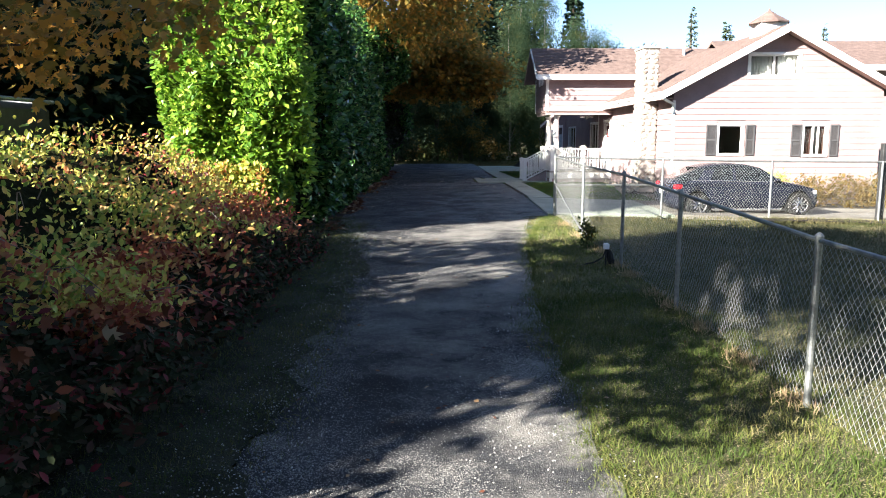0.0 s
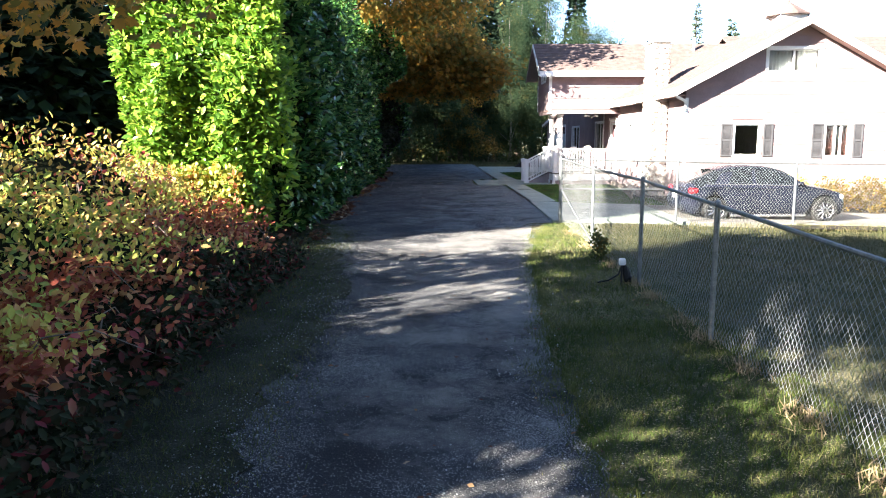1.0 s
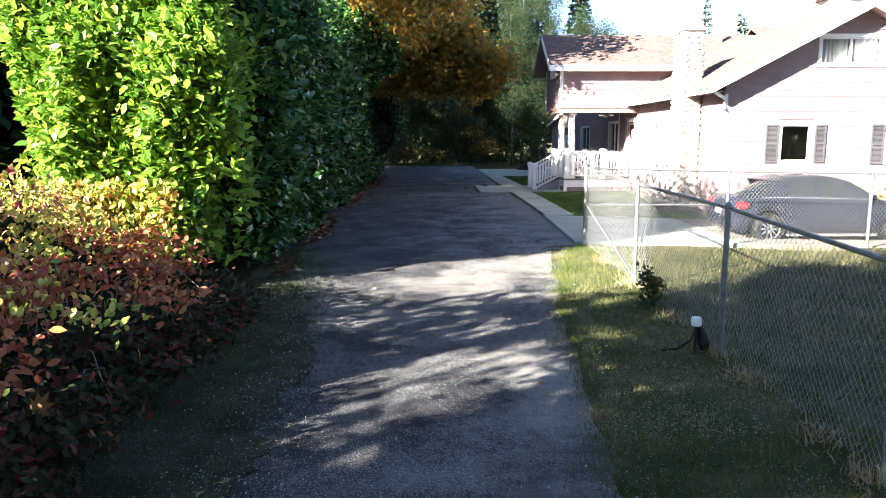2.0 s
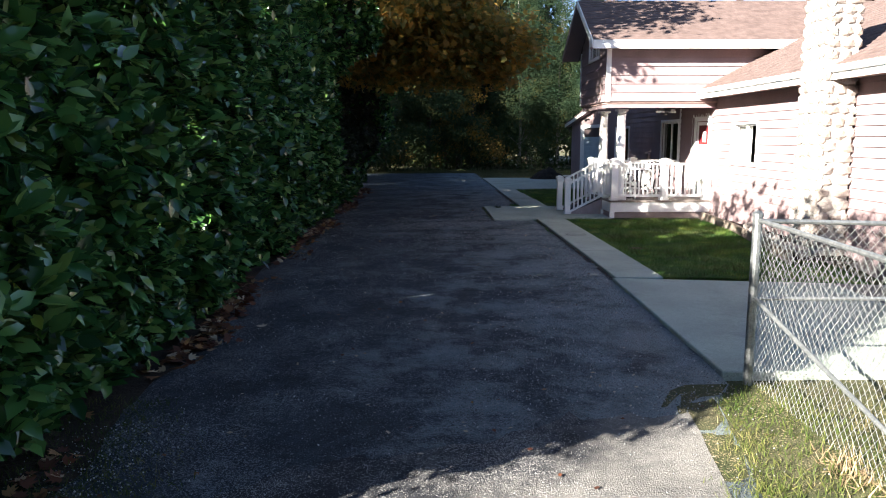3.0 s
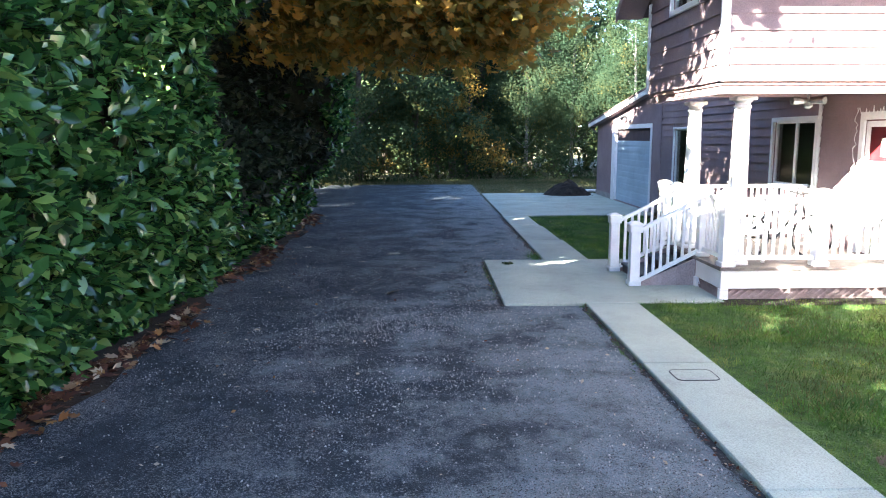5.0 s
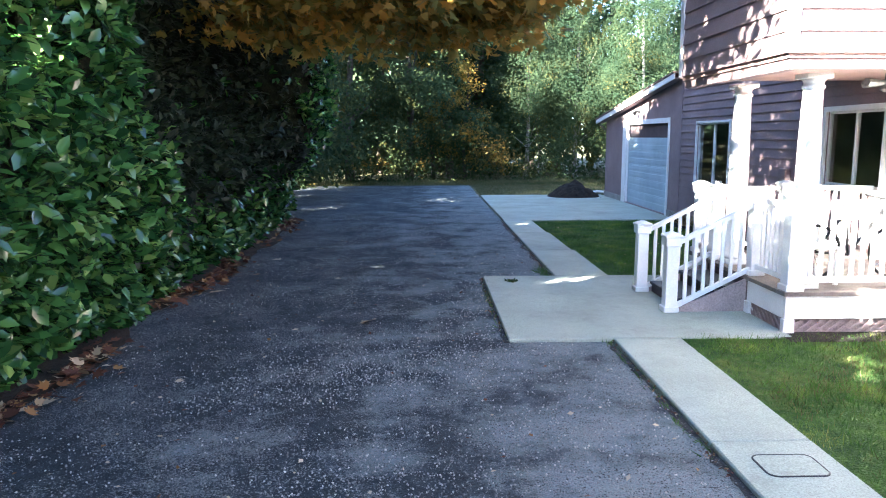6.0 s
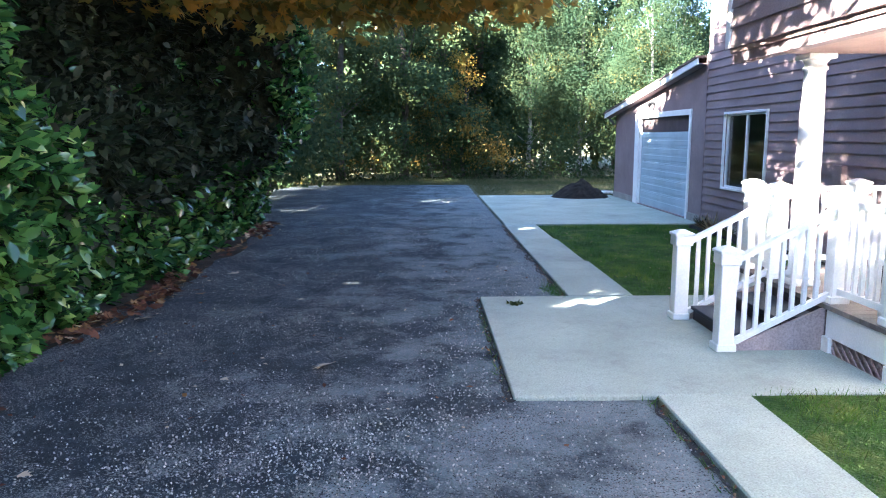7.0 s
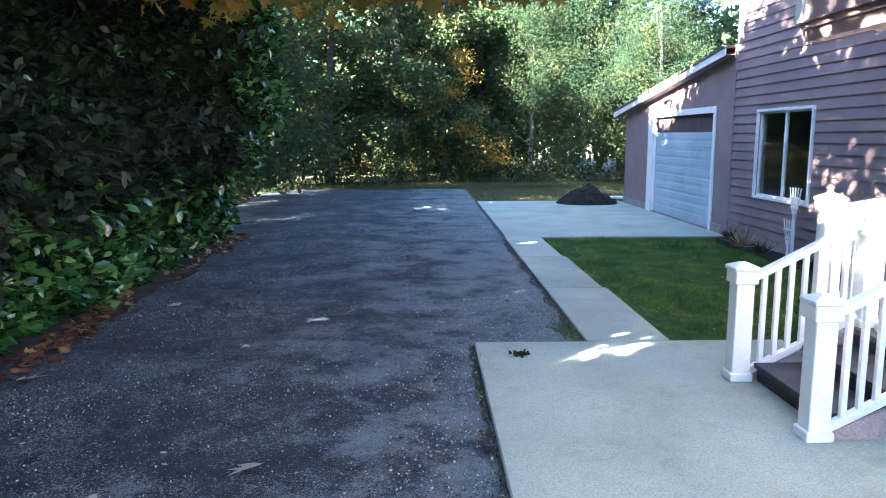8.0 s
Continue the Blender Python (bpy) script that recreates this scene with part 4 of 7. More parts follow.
boxes("crawl_wall", [((PX + 0.12, PY0 + 0.1, -0.05), (WX, PY0 + 0.14, PZ - 0.1)), ((PX + 0.1, PY0 + 0.14, -0.05), (PX + 0.14, PY1, PZ - 0.1))], LATTICE, porch)


def post(x, y, z0, h, s=0.075, cap=True, parent=porch):
    bm = bmesh.new()
    box(bm, (x - s, y - s, z0), (x + s, y + s, z0 + h - 0.05), 0.006)
    p = part("post", bm, TRIM, parent)
    bm = bmesh.new()
    box(bm, (x - s - 0.022, y - s - 0.022, z0 + h - 0.17), (x + s + 0.022, y + s + 0.022, z0 + h - 0.06), 0.008)
    box(bm, (x - s - 0.034, y - s - 0.034, z0 + h - 0.06), (x + s + 0.034, y + s + 0.034, z0 + h - 0.03), 0.006)
    vs = [bm.verts.new((x + a * (s + 0.03), y + b * (s + 0.03), z0 + h - 0.03)) for a, b in ((-1, -1), (1, -1), (1, 1), (-1, 1))]
    ws = [bm.verts.new((x + a * s * 0.35, y + b * s * 0.35, z0 + h + 0.005)) for a, b in ((-1, -1), (1, -1), (1, 1), (-1, 1))]
    for i in range(4):
        bm.faces.new((vs[i], vs[(i + 1) % 4], ws[(i + 1) % 4], ws[i]))
    bm.faces.new(ws)
    part("cap", bm, TRIM, p)
    bm = bmesh.new()
    box(bm, (x - s - 0.02, y - s - 0.02, z0), (x + s + 0.02, y + s + 0.02, z0 + 0.07), 0.008)
    part("base_trim", bm, TRIM, p)
    return p


def railing(p, q, low=0.12, high=0.95, pitch=0.115):
    """Rail run between two points at floor level (may slope), with top and bottom rails and balusters upright."""
    p, q = Vector(p), Vector(q)
    d = q - p
    flat = Vector((d.x, d.y, 0))
    L = flat.length
    u = flat / L
    nrm = Vector((-u.y, u.x, 0))
    for h, hw, hh, nm in ((high, 0.045, 0.028, "top_rail"), (low, 0.03, 0.03, "bottom_rail")):
        bm = bmesh.new()
        vs = []
        for base in (p, q):
            for a, b in ((-hw, -hh), (hw, -hh), (hw, hh), (-hw, hh)):
                vs.append(bm.verts.new(base + nrm * a + Vector((0, 0, h + b))))
        for i in range(4):
            bm.faces.new((vs[i], vs[(i + 1) % 4], vs[4 + (i + 1) % 4], vs[4 + i]))
        bm.faces.new(vs[:4][::-1])
        bm.faces.new(vs[4:])
        part(nm, bm, TRIM, porch)
    n = max(1, round(L / pitch))
    for k in range(1, n):
        c = p + d * (k / n)
        bm = bmesh.new()
        box(bm, (c.x - 0.019, c.y - 0.019, c.z + low + 0.02), (c.x + 0.019, c.y + 0.019, c.z + high - 0.02))
        part("baluster", bm, TRIM, porch)


RX, RY = PX + 0.1, PY0 + 0.1
post(RX, RY, PZ, 1.10, 0.085)
post(6.52, RY, PZ, 1.10, 0.085)
post(WX - 0.10, RY, PZ, 1.10, 0.085)
post(RX, 32.40, PZ, 1.06)
post(RX, 33.62, PZ, 1.06)
post(RX, PY1 - 0.1, PZ, 1.06)
post(6.45, PY1 - 0.1, PZ, 1.06)
railing((RX + 0.085, RY, PZ), (6.435, RY, PZ))
railing((6.605, RY, PZ), (WX - 0.185, RY, PZ))
railing((RX, RY + 0.085, PZ), (RX, 32.325, PZ))
railing((RX, 33.7, PZ), (RX, PY1 - 0.17, PZ))
railing((RX + 0.08, PY1 - 0.1, PZ), (6.37, PY1 - 0.1, PZ))
railing((6.53, PY1 - 0.1, PZ), (WX, PY1 - 0.1, PZ))
NX = 4.13
post(NX, 32.40, 0.045, 1.0)
post(NX, 33.62, 0.045, 1.0)
railing((NX + 0.075, 32.40, -0.02), (RX - 0.075, 32.40, PZ - 0.06), low=0.13, high=0.93)
railing((NX + 0.075, 33.62, -0.02), (RX - 0.075, 33.62, PZ - 0.06), low=0.13, high=0.93)
for k in range(2):
    x0 = 4.28 + k * 0.40
    zt = 0.045 + (k + 1) * 0.152
    boxes("tread", [((x0 - 0.03, 32.44, zt - 0.04), (x0 + 0.41, 33.58, zt))], TREAD, porch, "dark slate painted tread", 0.005)
    boxes("riser", [((x0, 32.45, 0.04 if k == 0 else zt - 0.152), (x0 + 0.03, 33.57, zt - 0.042))], STAIR_DARK, porch)
boxes("riser", [((PX - 0.02, 32.45, 0.36), (PX + 0.0, 33.57, PZ - 0.05))], STAIR_DARK, porch)
for yy in (32.36, 33.585):
    bm = bmesh.new()
    prism(bm, [(4.24, 0.03), (PX, 0.03), (PX, 0.46), (4.24, 0.10)], yy, yy + 0.035, 1)
    part("stringer", bm, LATTICE, porch, "taupe closed stair side")


def column(x, y):
    bm = bmesh.new()
    box(bm, (x - 0.15, y - 0.15, PZ), (x + 0.15, y + 0.15, PZ + 0.07), 0.008)
    lathe(bm, (x, y, PZ), [(0.145, 0.07), (0.15, 0.10), (0.145, 0.13), (0.125, 0.15), (0.128, 0.8), (0.118, 1.6), (0.102, 2.22), (0.12, 2.235), (0.12, 2.26), (0.104, 2.27), (0.104, 2.30), (0.135, 2.335)], 24)
    box(bm, (x - 0.145, y - 0.145, PZ + 2.335), (x + 0.145, y + 0.145, PZ + 2.39), 0.006)
    part("column", bm, TRIM, porch, "white round tapered column", True)


column(PX + 0.30, PY0 + 0.30)
column(PX + 0.22, 33.28)
boxes("number_sign", [((5.55, PY0 + 0.045, 1.30), (6.05, PY0 + 0.06, 1.52))], TRIM, porch, "white sign board with grey bars", 0.004)
boxes("sign_bars", [((5.62 + k * 0.1, PY0 + 0.038, 1.35), (5.68 + k * 0.1, PY0 + 0.0445, 1.47)) for k in range(4)], GALVA, porch)
bm = bmesh.new()
tube(bm, [(6.9, 32.8, 2.99), (6.9, 32.8, 2.86)], 0.02, 8)
lathe(bm, (6.9, 32.8, 2.76), [(0.03, 0.0), (0.07, 0.03), (0.06, 0.09), (0.03, 0.11)], 12)
for k in range(4):
    a = k * math.pi / 2 + 0.3
    tube(bm, [(6.9, 32.8, 2.87), (6.9 + 0.32 * math.cos(a), 32.8 + 0.32 * math.sin(a), 2.875)], [0.03, 0.055], 6)
fan = part("ceiling_fan", bm, GALVA, None)
tagged(fan, "small pale ceiling fan under the porch ceiling", "ceiling fan")


# ---- bicycle and chair on the porch ----
def bicycle(x, y, z):
    b = thing("bicycle", "dark bicycle leaning behind the porch railing", "bicycle")
    for cx in (0.0, 1.0):
        bm = bmesh.new()
        tube(bm, [(x + cx + 0.32 * math.cos(a), y, z + 0.335 + 0.32 * math.sin(a)) for a in np.linspace(0, 2 * math.pi, 25)], 0.018, 6, False)
        w = part("wheel", bm, BLACK, b)
        bm = bmesh.new()
        for k in range(10):
            a = k * math.pi / 5
            tube(bm, [(x + cx, y, z + 0.335), (x + cx + 0.3 * math.cos(a), y, z + 0.335 + 0.3 * math.sin(a))], 0.004, 4)
        part("spokes", bm, ALLOY, w)
    bm = bmesh.new()
    P = {"r": (0, 0.335), "s": (0.36, 0.80), "b": (0.42, 0.30), "h": (0.80, 0.82), "f": (1.0, 0.335), "t": (0.76, 0.98)}
    for a, c in (("r", "s"), ("r", "b"), ("b", "s"), ("s", "h"), ("b", "h"), ("h", "f"), ("h", "t")):
        tube(bm, [(x + P[a][0], y, z + P[a][1]), (x + P[c][0], y, z + P[c][1])], 0.017, 6)
    part("frame", bm, DARK_METAL, b)
    bm = bmesh.new()
    box(bm, (x + 0.24, y - 0.07, z + 0.84), (x + 0.50, y + 0.07, z + 0.90), 0.02)
    tube(bm, [(x + 0.36, y, z + 0.8), (x + 0.36, y, z + 0.86)], 0.014, 6)
    part("saddle", bm, BLACK, b)
    bm = bmesh.new()
    tube(bm, [(x + 0.74, y - 0.28, z + 1.0), (x + 0.76, y, z + 0.98), (x + 0.74, y + 0.28, z + 1.0)], 0.014, 6)
    part("handlebar", bm, BLACK, b)


bicycle(5.75, 32.1, PZ)


def porch_chair(x, y, z):
    c = thing("patio_chair", "white slatted patio chair on the porch", "chair")
    for dx, dy in ((-.22, -.2), (.22, -.2), (-.22, .22), (.22, .22)):
        boxes("leg", [((x + dx - .02, y + dy - .02, z), (x + dx + .02, y + dy + .02, z + (0.42 if dy < 0 else 0.9)))], TRIM, c)
    boxes("seat", [((x - .25, y - .24, z + .42), (x + .25, y + .22, z + .45))], TRIM, c, bevel=0.006)
    for k in range(5):
        boxes("slat", [((x - .2 + k * .09, y + .21, z + .48), (x - .14 + k * .09, y + .23, z + .9))], TRIM, c)


porch_chair(5.62, 31.95, PZ)
lights = thing("string_lights", "tangled pale string lights round the front door", "string lights")
bm = bmesh.new()
random.seed(4)
prev = None
for k in range(90):
    f = k / 89
    if f < 0.4:
        p = (WX - 0.06, 32.80 + random.uniform(-.06, .05), 0.9 + f / 0.4 * 1.85)
    else:
        p = (WX - 0.06, 32.80 - (f - 0.4) / 0.6 * 1.25, 2.74 + random.uniform(-.16, .05))
    if prev:
        tube(bm, [prev, p], 0.006, 4)
    prev = p
part("cable", bm, TRIM, lights)


# ---- chain-link fence ----
def chain_wires(side, plane, u0, u1, z0, z1, s=0.078):
    """Two families of slanting wires between the ground line and the top rail, z0 and z1 functions of u."""
    V, T = [], []
    r = 0.0018

    def wire(pa, pb, dep):
        a, b = np.array(put(side, plane, pa[0], dep, pa[1])), np.array(put(side, plane, pb[0], dep, pb[1]))
        d = (b - a) / (np.linalg.norm(b - a) + 1e-9)
        out = np.array((-1.0, 0, 0) if side == "x" else (0, -1.0, 0))
        s2 = np.cross(d, out)
        k = len(V)
        for p in (a, b):
            for c, q in ((1, 0), (-0.5, 0.87), (-0.5, -0.87)):
                V.append(p + r * (c * out + q * s2))
        for i in range(3):
            j = (i + 1) % 3
            T.extend([(k + i, k + j, k + 3 + j), (k + i, k + 3 + j, k + 3 + i)])

    slant = 1.25
    H = 1.5
    for sgn, dep in ((1, 0.003), (-1, -0.003)):
        k = u0 - H
        while k < u1 + H:
            ua, ub = k, k + sgn * H / slant
            base = z0(min(max(k, u0), u1))
            f = lambda u: base + (u - ua) * sgn * slant
            lo, hi = max(u0, min(ua, ub)), min(u1, max(ua, ub))
            if hi - lo > 0.02:
                # short straight pieces with a small bend, so that the fabric sags a little
                us = np.linspace(lo, hi, 4)
                for p, q in zip(us, us[1:]):
                    zp, zq = min(max(f(p), z0(p)), z1(p)), min(max(f(q), z0(q)), z1(q))
                    bulge = lambda u, zz: dep + 0.018 * math.sin(u * 2.1) * math.sin((zz - base) * 2.2)
                    if abs(zq - zp) > 1e-3:
                        wire((p, zp), (q, zq), 0.5 * (bulge(p, zp) + bulge(q, zq)))
            k += s
    return np.array(V), np.array(T)


FX = 3.2
FPOSTS = [1.9, 5.8, 9.15, 11.95, 15.2, 18.75]


def g_at(x, y):
    return float(lie(x, y))


fence = thing("chain_link_fence", "galvanised chain-link fence along the driveway verge", "fence")


def top_z(y):
    return float(np.interp(y, [0, 5.8, 9.1, 11.9, 15.2, 18.8], [0.97, 1.06, 1.19, 1.30, 1.34, 1.44]))


def fpost(parent, x, y, h, r=0.03, label=""):
    bm = bmesh.new()
    z = g_at(x, y)
    tube(bm, [(x, y, z - 0.15), (x, y, h)], r, 10)
    p = part("post", bm, GALVA, parent, label)
    bm = bmesh.new()
    lathe(bm, (x, y, h - 0.01), [(r + 0.006, 0), (r + 0.006, 0.03), (r * 0.6, 0.05), (0.004, 0.056)], 10)
    part("cap", bm, GALVA, p)


for y in FPOSTS:
    fpost(fence, FX, y, top_z(y) + (0.02 if y > 18 else 0.0), 0.042 if y > 18 else 0.03)
bm = bmesh.new()
tube(bm, [(FX, y, top_z(y) - 0.02) for y in (-3.0, *FPOSTS)], 0.022, 8)
part("top_rail", bm, GALVA, fence)
bm = bmesh.new()
tube(bm, [(FX, 18.75, 0.72), (FX, 15.25, g_at(FX, 15.2) + 0.12)], 0.018, 8)
part("brace", bm, GALVA, fence)
V, T = chain_wires("x", FX + 0.03, -3.0, 18.72, lambda u: g_at(FX, u) + 0.03, lambda u: top_z(u) - 0.01)
ob = new("chain_link_mesh", mesh_np("chain_link_mesh", V, T, WIRE))
ob.parent = fence
tagged(ob, "diamond wire mesh")

front_fence = thing("chain_link_fence", "galvanised chain-link fence before the parked car", "fence")


def top_f(x):
    return float(np.interp(x, [3.2, 6.0, 8.9, 11.7, 15], [1.43, 1.36, 1.31, 1.29, 1.27]))


def low_f(x):
    return float(np.interp(x, [3.2, 6.0, 8.8, 11.75, 15], [-0.08, -0.05, -0.10, -0.21, -0.25]))


for x in (6.0, 8.85, 11.75, 14.5):
    bm = bmesh.new()
    tube(bm, [(x, 18.75, g_at(x, 18.75) - 0.1), (x, 18.75, top_f(x))], 0.03, 10)
    part("post", bm, GALVA, front_fence)
bm = bmesh.new()
tube(bm, [(x, 18.75, top_f(x) - 0.02) for x in (3.2, 6.0, 8.85, 11.75, 14.5)], 0.022, 8)
part("top_rail", bm, GALVA, front_fence)
bm = bmesh.new()
tube(bm, [(3.2, 18.75, 0.70), (6.0, 18.75, 0.68)], 0.018, 8)
part("mid_rail", bm, GALVA, front_fence)
V, T = chain_wires("y", 18.78, 3.22, 14.5, lambda u: low_f(u) + 0.02, lambda u: top_f(u) - 0.01)
ob = new("chain_link_mesh", mesh_np("chain_link_mesh", V, T, WIRE))
ob.parent = front_fence
tagged(ob, "diamond wire mesh")
boxes("gate_post", [((11.8, 18.85, -0.4), (11.95, 19.0, 1.75))], DARK_METAL, front_fence, "dark square gate post", 0.01)


# ---- parked car ----
def sedan(x0, y0, z0, L=4.2, W=1.82, H=1.42):
    """Sedan, nose towards +x; x0 the tail, y0 its near side, z0 the ground."""
    car = thing("car", "dark blue sedan parked on the concrete before the house", "car")
    us = np.linspace(0, 1, 41)
    belt = np.interp(us, [0, 0.015, 0.05, 0.2, 0.45, 0.68, 0.74, 0.86, 0.95, 0.985, 1], [0.62, 0.80, 0.98, 1.00, 0.965, 0.945, 0.93, 0.86, 0.76, 0.66, 0.52])
    low = np.interp(us, [0, 0.02, 0.06, 0.94, 0.985, 1], [0.42, 0.30, 0.20, 0.18, 0.24, 0.36])
    half = W / 2 * np.interp(us, [0, 0.03, 0.12, 0.3, 0.7, 0.9, 0.97, 1], [0.72, 0.88, 0.97, 1, 1, 0.96, 0.84, 0.66])
    wheels = (0.183, 0.848)
    bm = bmesh.new()
    rings = []
    for u, b, l, h in zip(us, belt, low, half):
        for wu in wheels:
            dx = abs(u - wu) * L
            if dx < 0.36:
                l = max(l, 0.32 + math.sqrt(max(0, 0.36 ** 2 - dx ** 2)) * 1.0)
        m = (b + l) / 2
        prof = [(h * 0.90, l), (h * 0.985, l + (b - l) * 0.25), (h, l + (b - l) * 0.55), (h * 0.965, l + (b - l) * 0.85), (h * 0.90, b), (h * 0.5, b + 0.025), (0, b + 0.035)]
        pts = [(-a, c) for a, c in prof] + [(a, c) for a, c in prof[-2::-1]]
        rings.append([bm.verts.new((x0 + u * L, y0 + W / 2 + a, z0 + c)) for a, c in pts])
    for A, B in zip(rings, rings[1:]):
        for k in range(len(A) - 1):
            bm.faces.new((A[k], A[k + 1], B[k + 1], B[k]))
        bm.faces.new((A[-1], A[0], B[0], B[-1]))
    bm.faces.new(rings[0])
    bm.faces.new(rings[-1][::-1])
    bmesh.ops.recalc_face_normals(bm, faces=bm.faces)
    part("body", bm, CAR_PAINT, car, "dark blue painted body", True)
    roof = [(0.055, 0.985), (0.13, 1.14), (0.21, 1.31), (0.30, 1.40), (0.42, H), (0.52, H - 0.02), (0.60, 1.31), (0.67, 1.13), (0.735, 0.95)]
    for nm, mat, inset, grow in (("cabin_glass", CAR_GLASS, 0.0, 0.0), ("roof", CAR_PAINT, 0.0, 0.012)):
        bm = bmesh.new()
        rr = []
        for u, z in roof:
            f = (z - 0.94) / (H - 0.94)
            hb, ht = W / 2 * 0.90, W / 2 * (0.90 - 0.20 * f)
            if nm == "cabin_glass":
                pts = [(-hb, 0.92), (-ht, z), (ht, z), (hb, 0.92)]
            else:
                pts = [(-ht - 0.012, z - 0.05 * f), (-ht * 0.92, z + grow), (0, z + grow + 0.02 * f), (ht * 0.92, z + grow), (ht + 0.012, z - 0.05 * f)]
            rr.append([bm.verts.new((x0 + u * L, y0 + W / 2 + a, z0 + c)) for a, c in pts])
        keep = range(len(rr) - 1) if nm == "cabin_glass" else range(2, 6)
        for i in keep:
            A, B = rr[i], rr[i + 1]
            for k in range(len(A) - 1):
                bm.faces.new((A[k], A[k + 1], B[k + 1], B[k]))
        for v in [v for v in bm.verts if not v.link_faces]:
            bm.verts.remove(v)
        part(nm, bm, mat, car, "dark tinted glass" if nm == "cabin_glass" else "", True)
    for s in (-1, 1):
        yy = y0 + W / 2 + s * W / 2 * 0.865
        for nm, pl in (("pillar", [(0.405, 0.96), (0.425, 0.96), (0.425, 1.33), (0.41, 1.33)]), ("pillar", [(0.17, 0.97), (0.255, 0.97), (0.29, 1.30), (0.22, 1.27)])):
            bm = bmesh.new()
            vs = []
            for off in (0, 0.03 * s):
                vs.append([bm.verts.new((x0 + u * L, y0 + W / 2 + s * W / 2 * (0.90 - 0.19 * (z - 0.94) / (H - 0.94)) + off * 0.4, z0 + z)) for u, z in pl])
            bm.faces.new(vs[0])
            bm.faces.new(vs[1])
            for i in range(4):
                bm.faces.new((vs[0][i], vs[0][(i + 1) % 4], vs[1][(i + 1) % 4], vs[1][i]))
            part(nm, bm, CAR_PAINT, car)
        bm = bmesh.new()
        tube(bm, [(x0 + u * L, y0 + W / 2 + s * (W / 2 * 0.915), z0 + z) for u, z in ((0.14, 1.0), (0.4, 0.985), (0.68, 0.955))], 0.012, 6)
        part("window_trim", bm, ALLOY, car, "bright window trim")
        for wu in wheels:
            wx, wy = x0 + wu * L, y0 + W / 2 + s * (W / 2 - 0.12)
            w = new("wheel")
            w.parent = car
            w.location = (wx, wy, z0 + 0.325)
            bm = bmesh.new()
            prof = [(0.215, -0.10), (0.30, -0.11), (0.325, -0.08), (0.325, 0.08), (0.30, 0.11), (0.215, 0.10)]
            rings = [[bm.verts.new((r * math.cos(2 * math.pi * k / 28), d, r * math.sin(2 * math.pi * k / 28))) for k in range(28)] for r, d in prof]
            for A, B in zip(rings, rings[1:]):
                for k in range(28):
                    bm.faces.new((A[k], A[(k + 1) % 28], B[(k + 1) % 28], B[k]))
            part("tyre", bm, BLACK, w, "", True)
            bm = bmesh.new()
            tube(bm, [(0.222 * math.cos(a), s * 0.07, 0.222 * math.sin(a)) for a in np.linspace(0, 2 * math.pi, 29)], 0.014, 6, False)
            for k in range(10):
                a = 2 * math.pi * k / 10
                tube(bm, [(0.03 * math.cos(a), s * 0.085, 0.03 * math.sin(a)), (0.215 * math.cos(a), s * 0.07, 0.215 * math.sin(a))], [0.022, 0.016], 5)
            part("rim", bm, ALLOY, w, "bright multi-spoke alloy rim")
            bm = bmesh.new()
            tube(bm, [(0, s * 0.0, 0), (0, s * 0.01, 0)], 0.2, 16)
            part("brake_disc", bm, DARK_METAL, w)
        bm = bmesh.new()
        box(bm, (x0 + 0.66 * L, y0 + W / 2 + s * (W / 2 + 0.06) - 0.08, z0 + 0.93), (x0 + 0.695 * L, y0 + W / 2 + s * (W / 2 + 0.06) + 0.08, z0 + 1.06), 0.03)
        part("mirror", bm, CAR_PAINT, car, "", True)
        bm = bmesh.new()
        box(bm, (x0 + 0.02 * L, y0 + W / 2 + s * W / 2 * 0.86 - 0.09, z0 + 0.76), (x0 + 0.075 * L, y0 + W / 2 + s * W / 2 * 0.86 + 0.075, z0 + 0.90), 0.03)
        part("tail_lamp", bm, RED_LENS, car, "red tail lamp", True)
        bm = bmesh.new()
        box(bm, (x0 + 0.925 * L, y0 + W / 2 + s * W / 2 * 0.76 - 0.1, z0 + 0.60), (x0 + 0.97 * L, y0 + W / 2 + s * W / 2 * 0.76 + 0.09, z0 + 0.72), 0.03)
        part("headlight", bm, CLEAR_LENS, car, "clear headlight", True)
        for du in (0.30, 0.47):
            bm = bmesh.new()
            tube(bm, [(x0 + du * L, y0 + W / 2 + s * (W / 2 + 0.004), z0 + 0.86), (x0 + (du + 0.04) * L, y0 + W / 2 + s * (W / 2 + 0.004), z0 + 0.86)], 0.014, 6)
            part("door_handle", bm, CAR_PAINT, car)
        bm = bmesh.new()
        box(bm, (x0 + 0.27 * L, y0 + W / 2 + s * W / 2 * 0.97 - 0.02, z0 + 0.17), (x0 + 0.73 * L, y0 + W / 2 + s * W / 2 * 0.97 + 0.02, z0 + 0.23), 0.01)
        part("sill", bm, ALLOY, car)
    boxes("number_plate", [((x0 - 0.012, y0 + W / 2 - 0.15, z0 + 0.60), (x0 + 0.03, y0 + W / 2 + 0.15, z0 + 0.76))], TRIM, car)
    bm = bmesh.new()
    box(bm, (x0 + 0.06 * L, y0 + 0.2, z0 + 0.22), (x0 + 0.94 * L, y0 + W - 0.2, z0 + 0.7))
    part("underbody", bm, BLACK, car)


sedan(6.58, 19.72, -0.30 + 0.045, L=4.22)


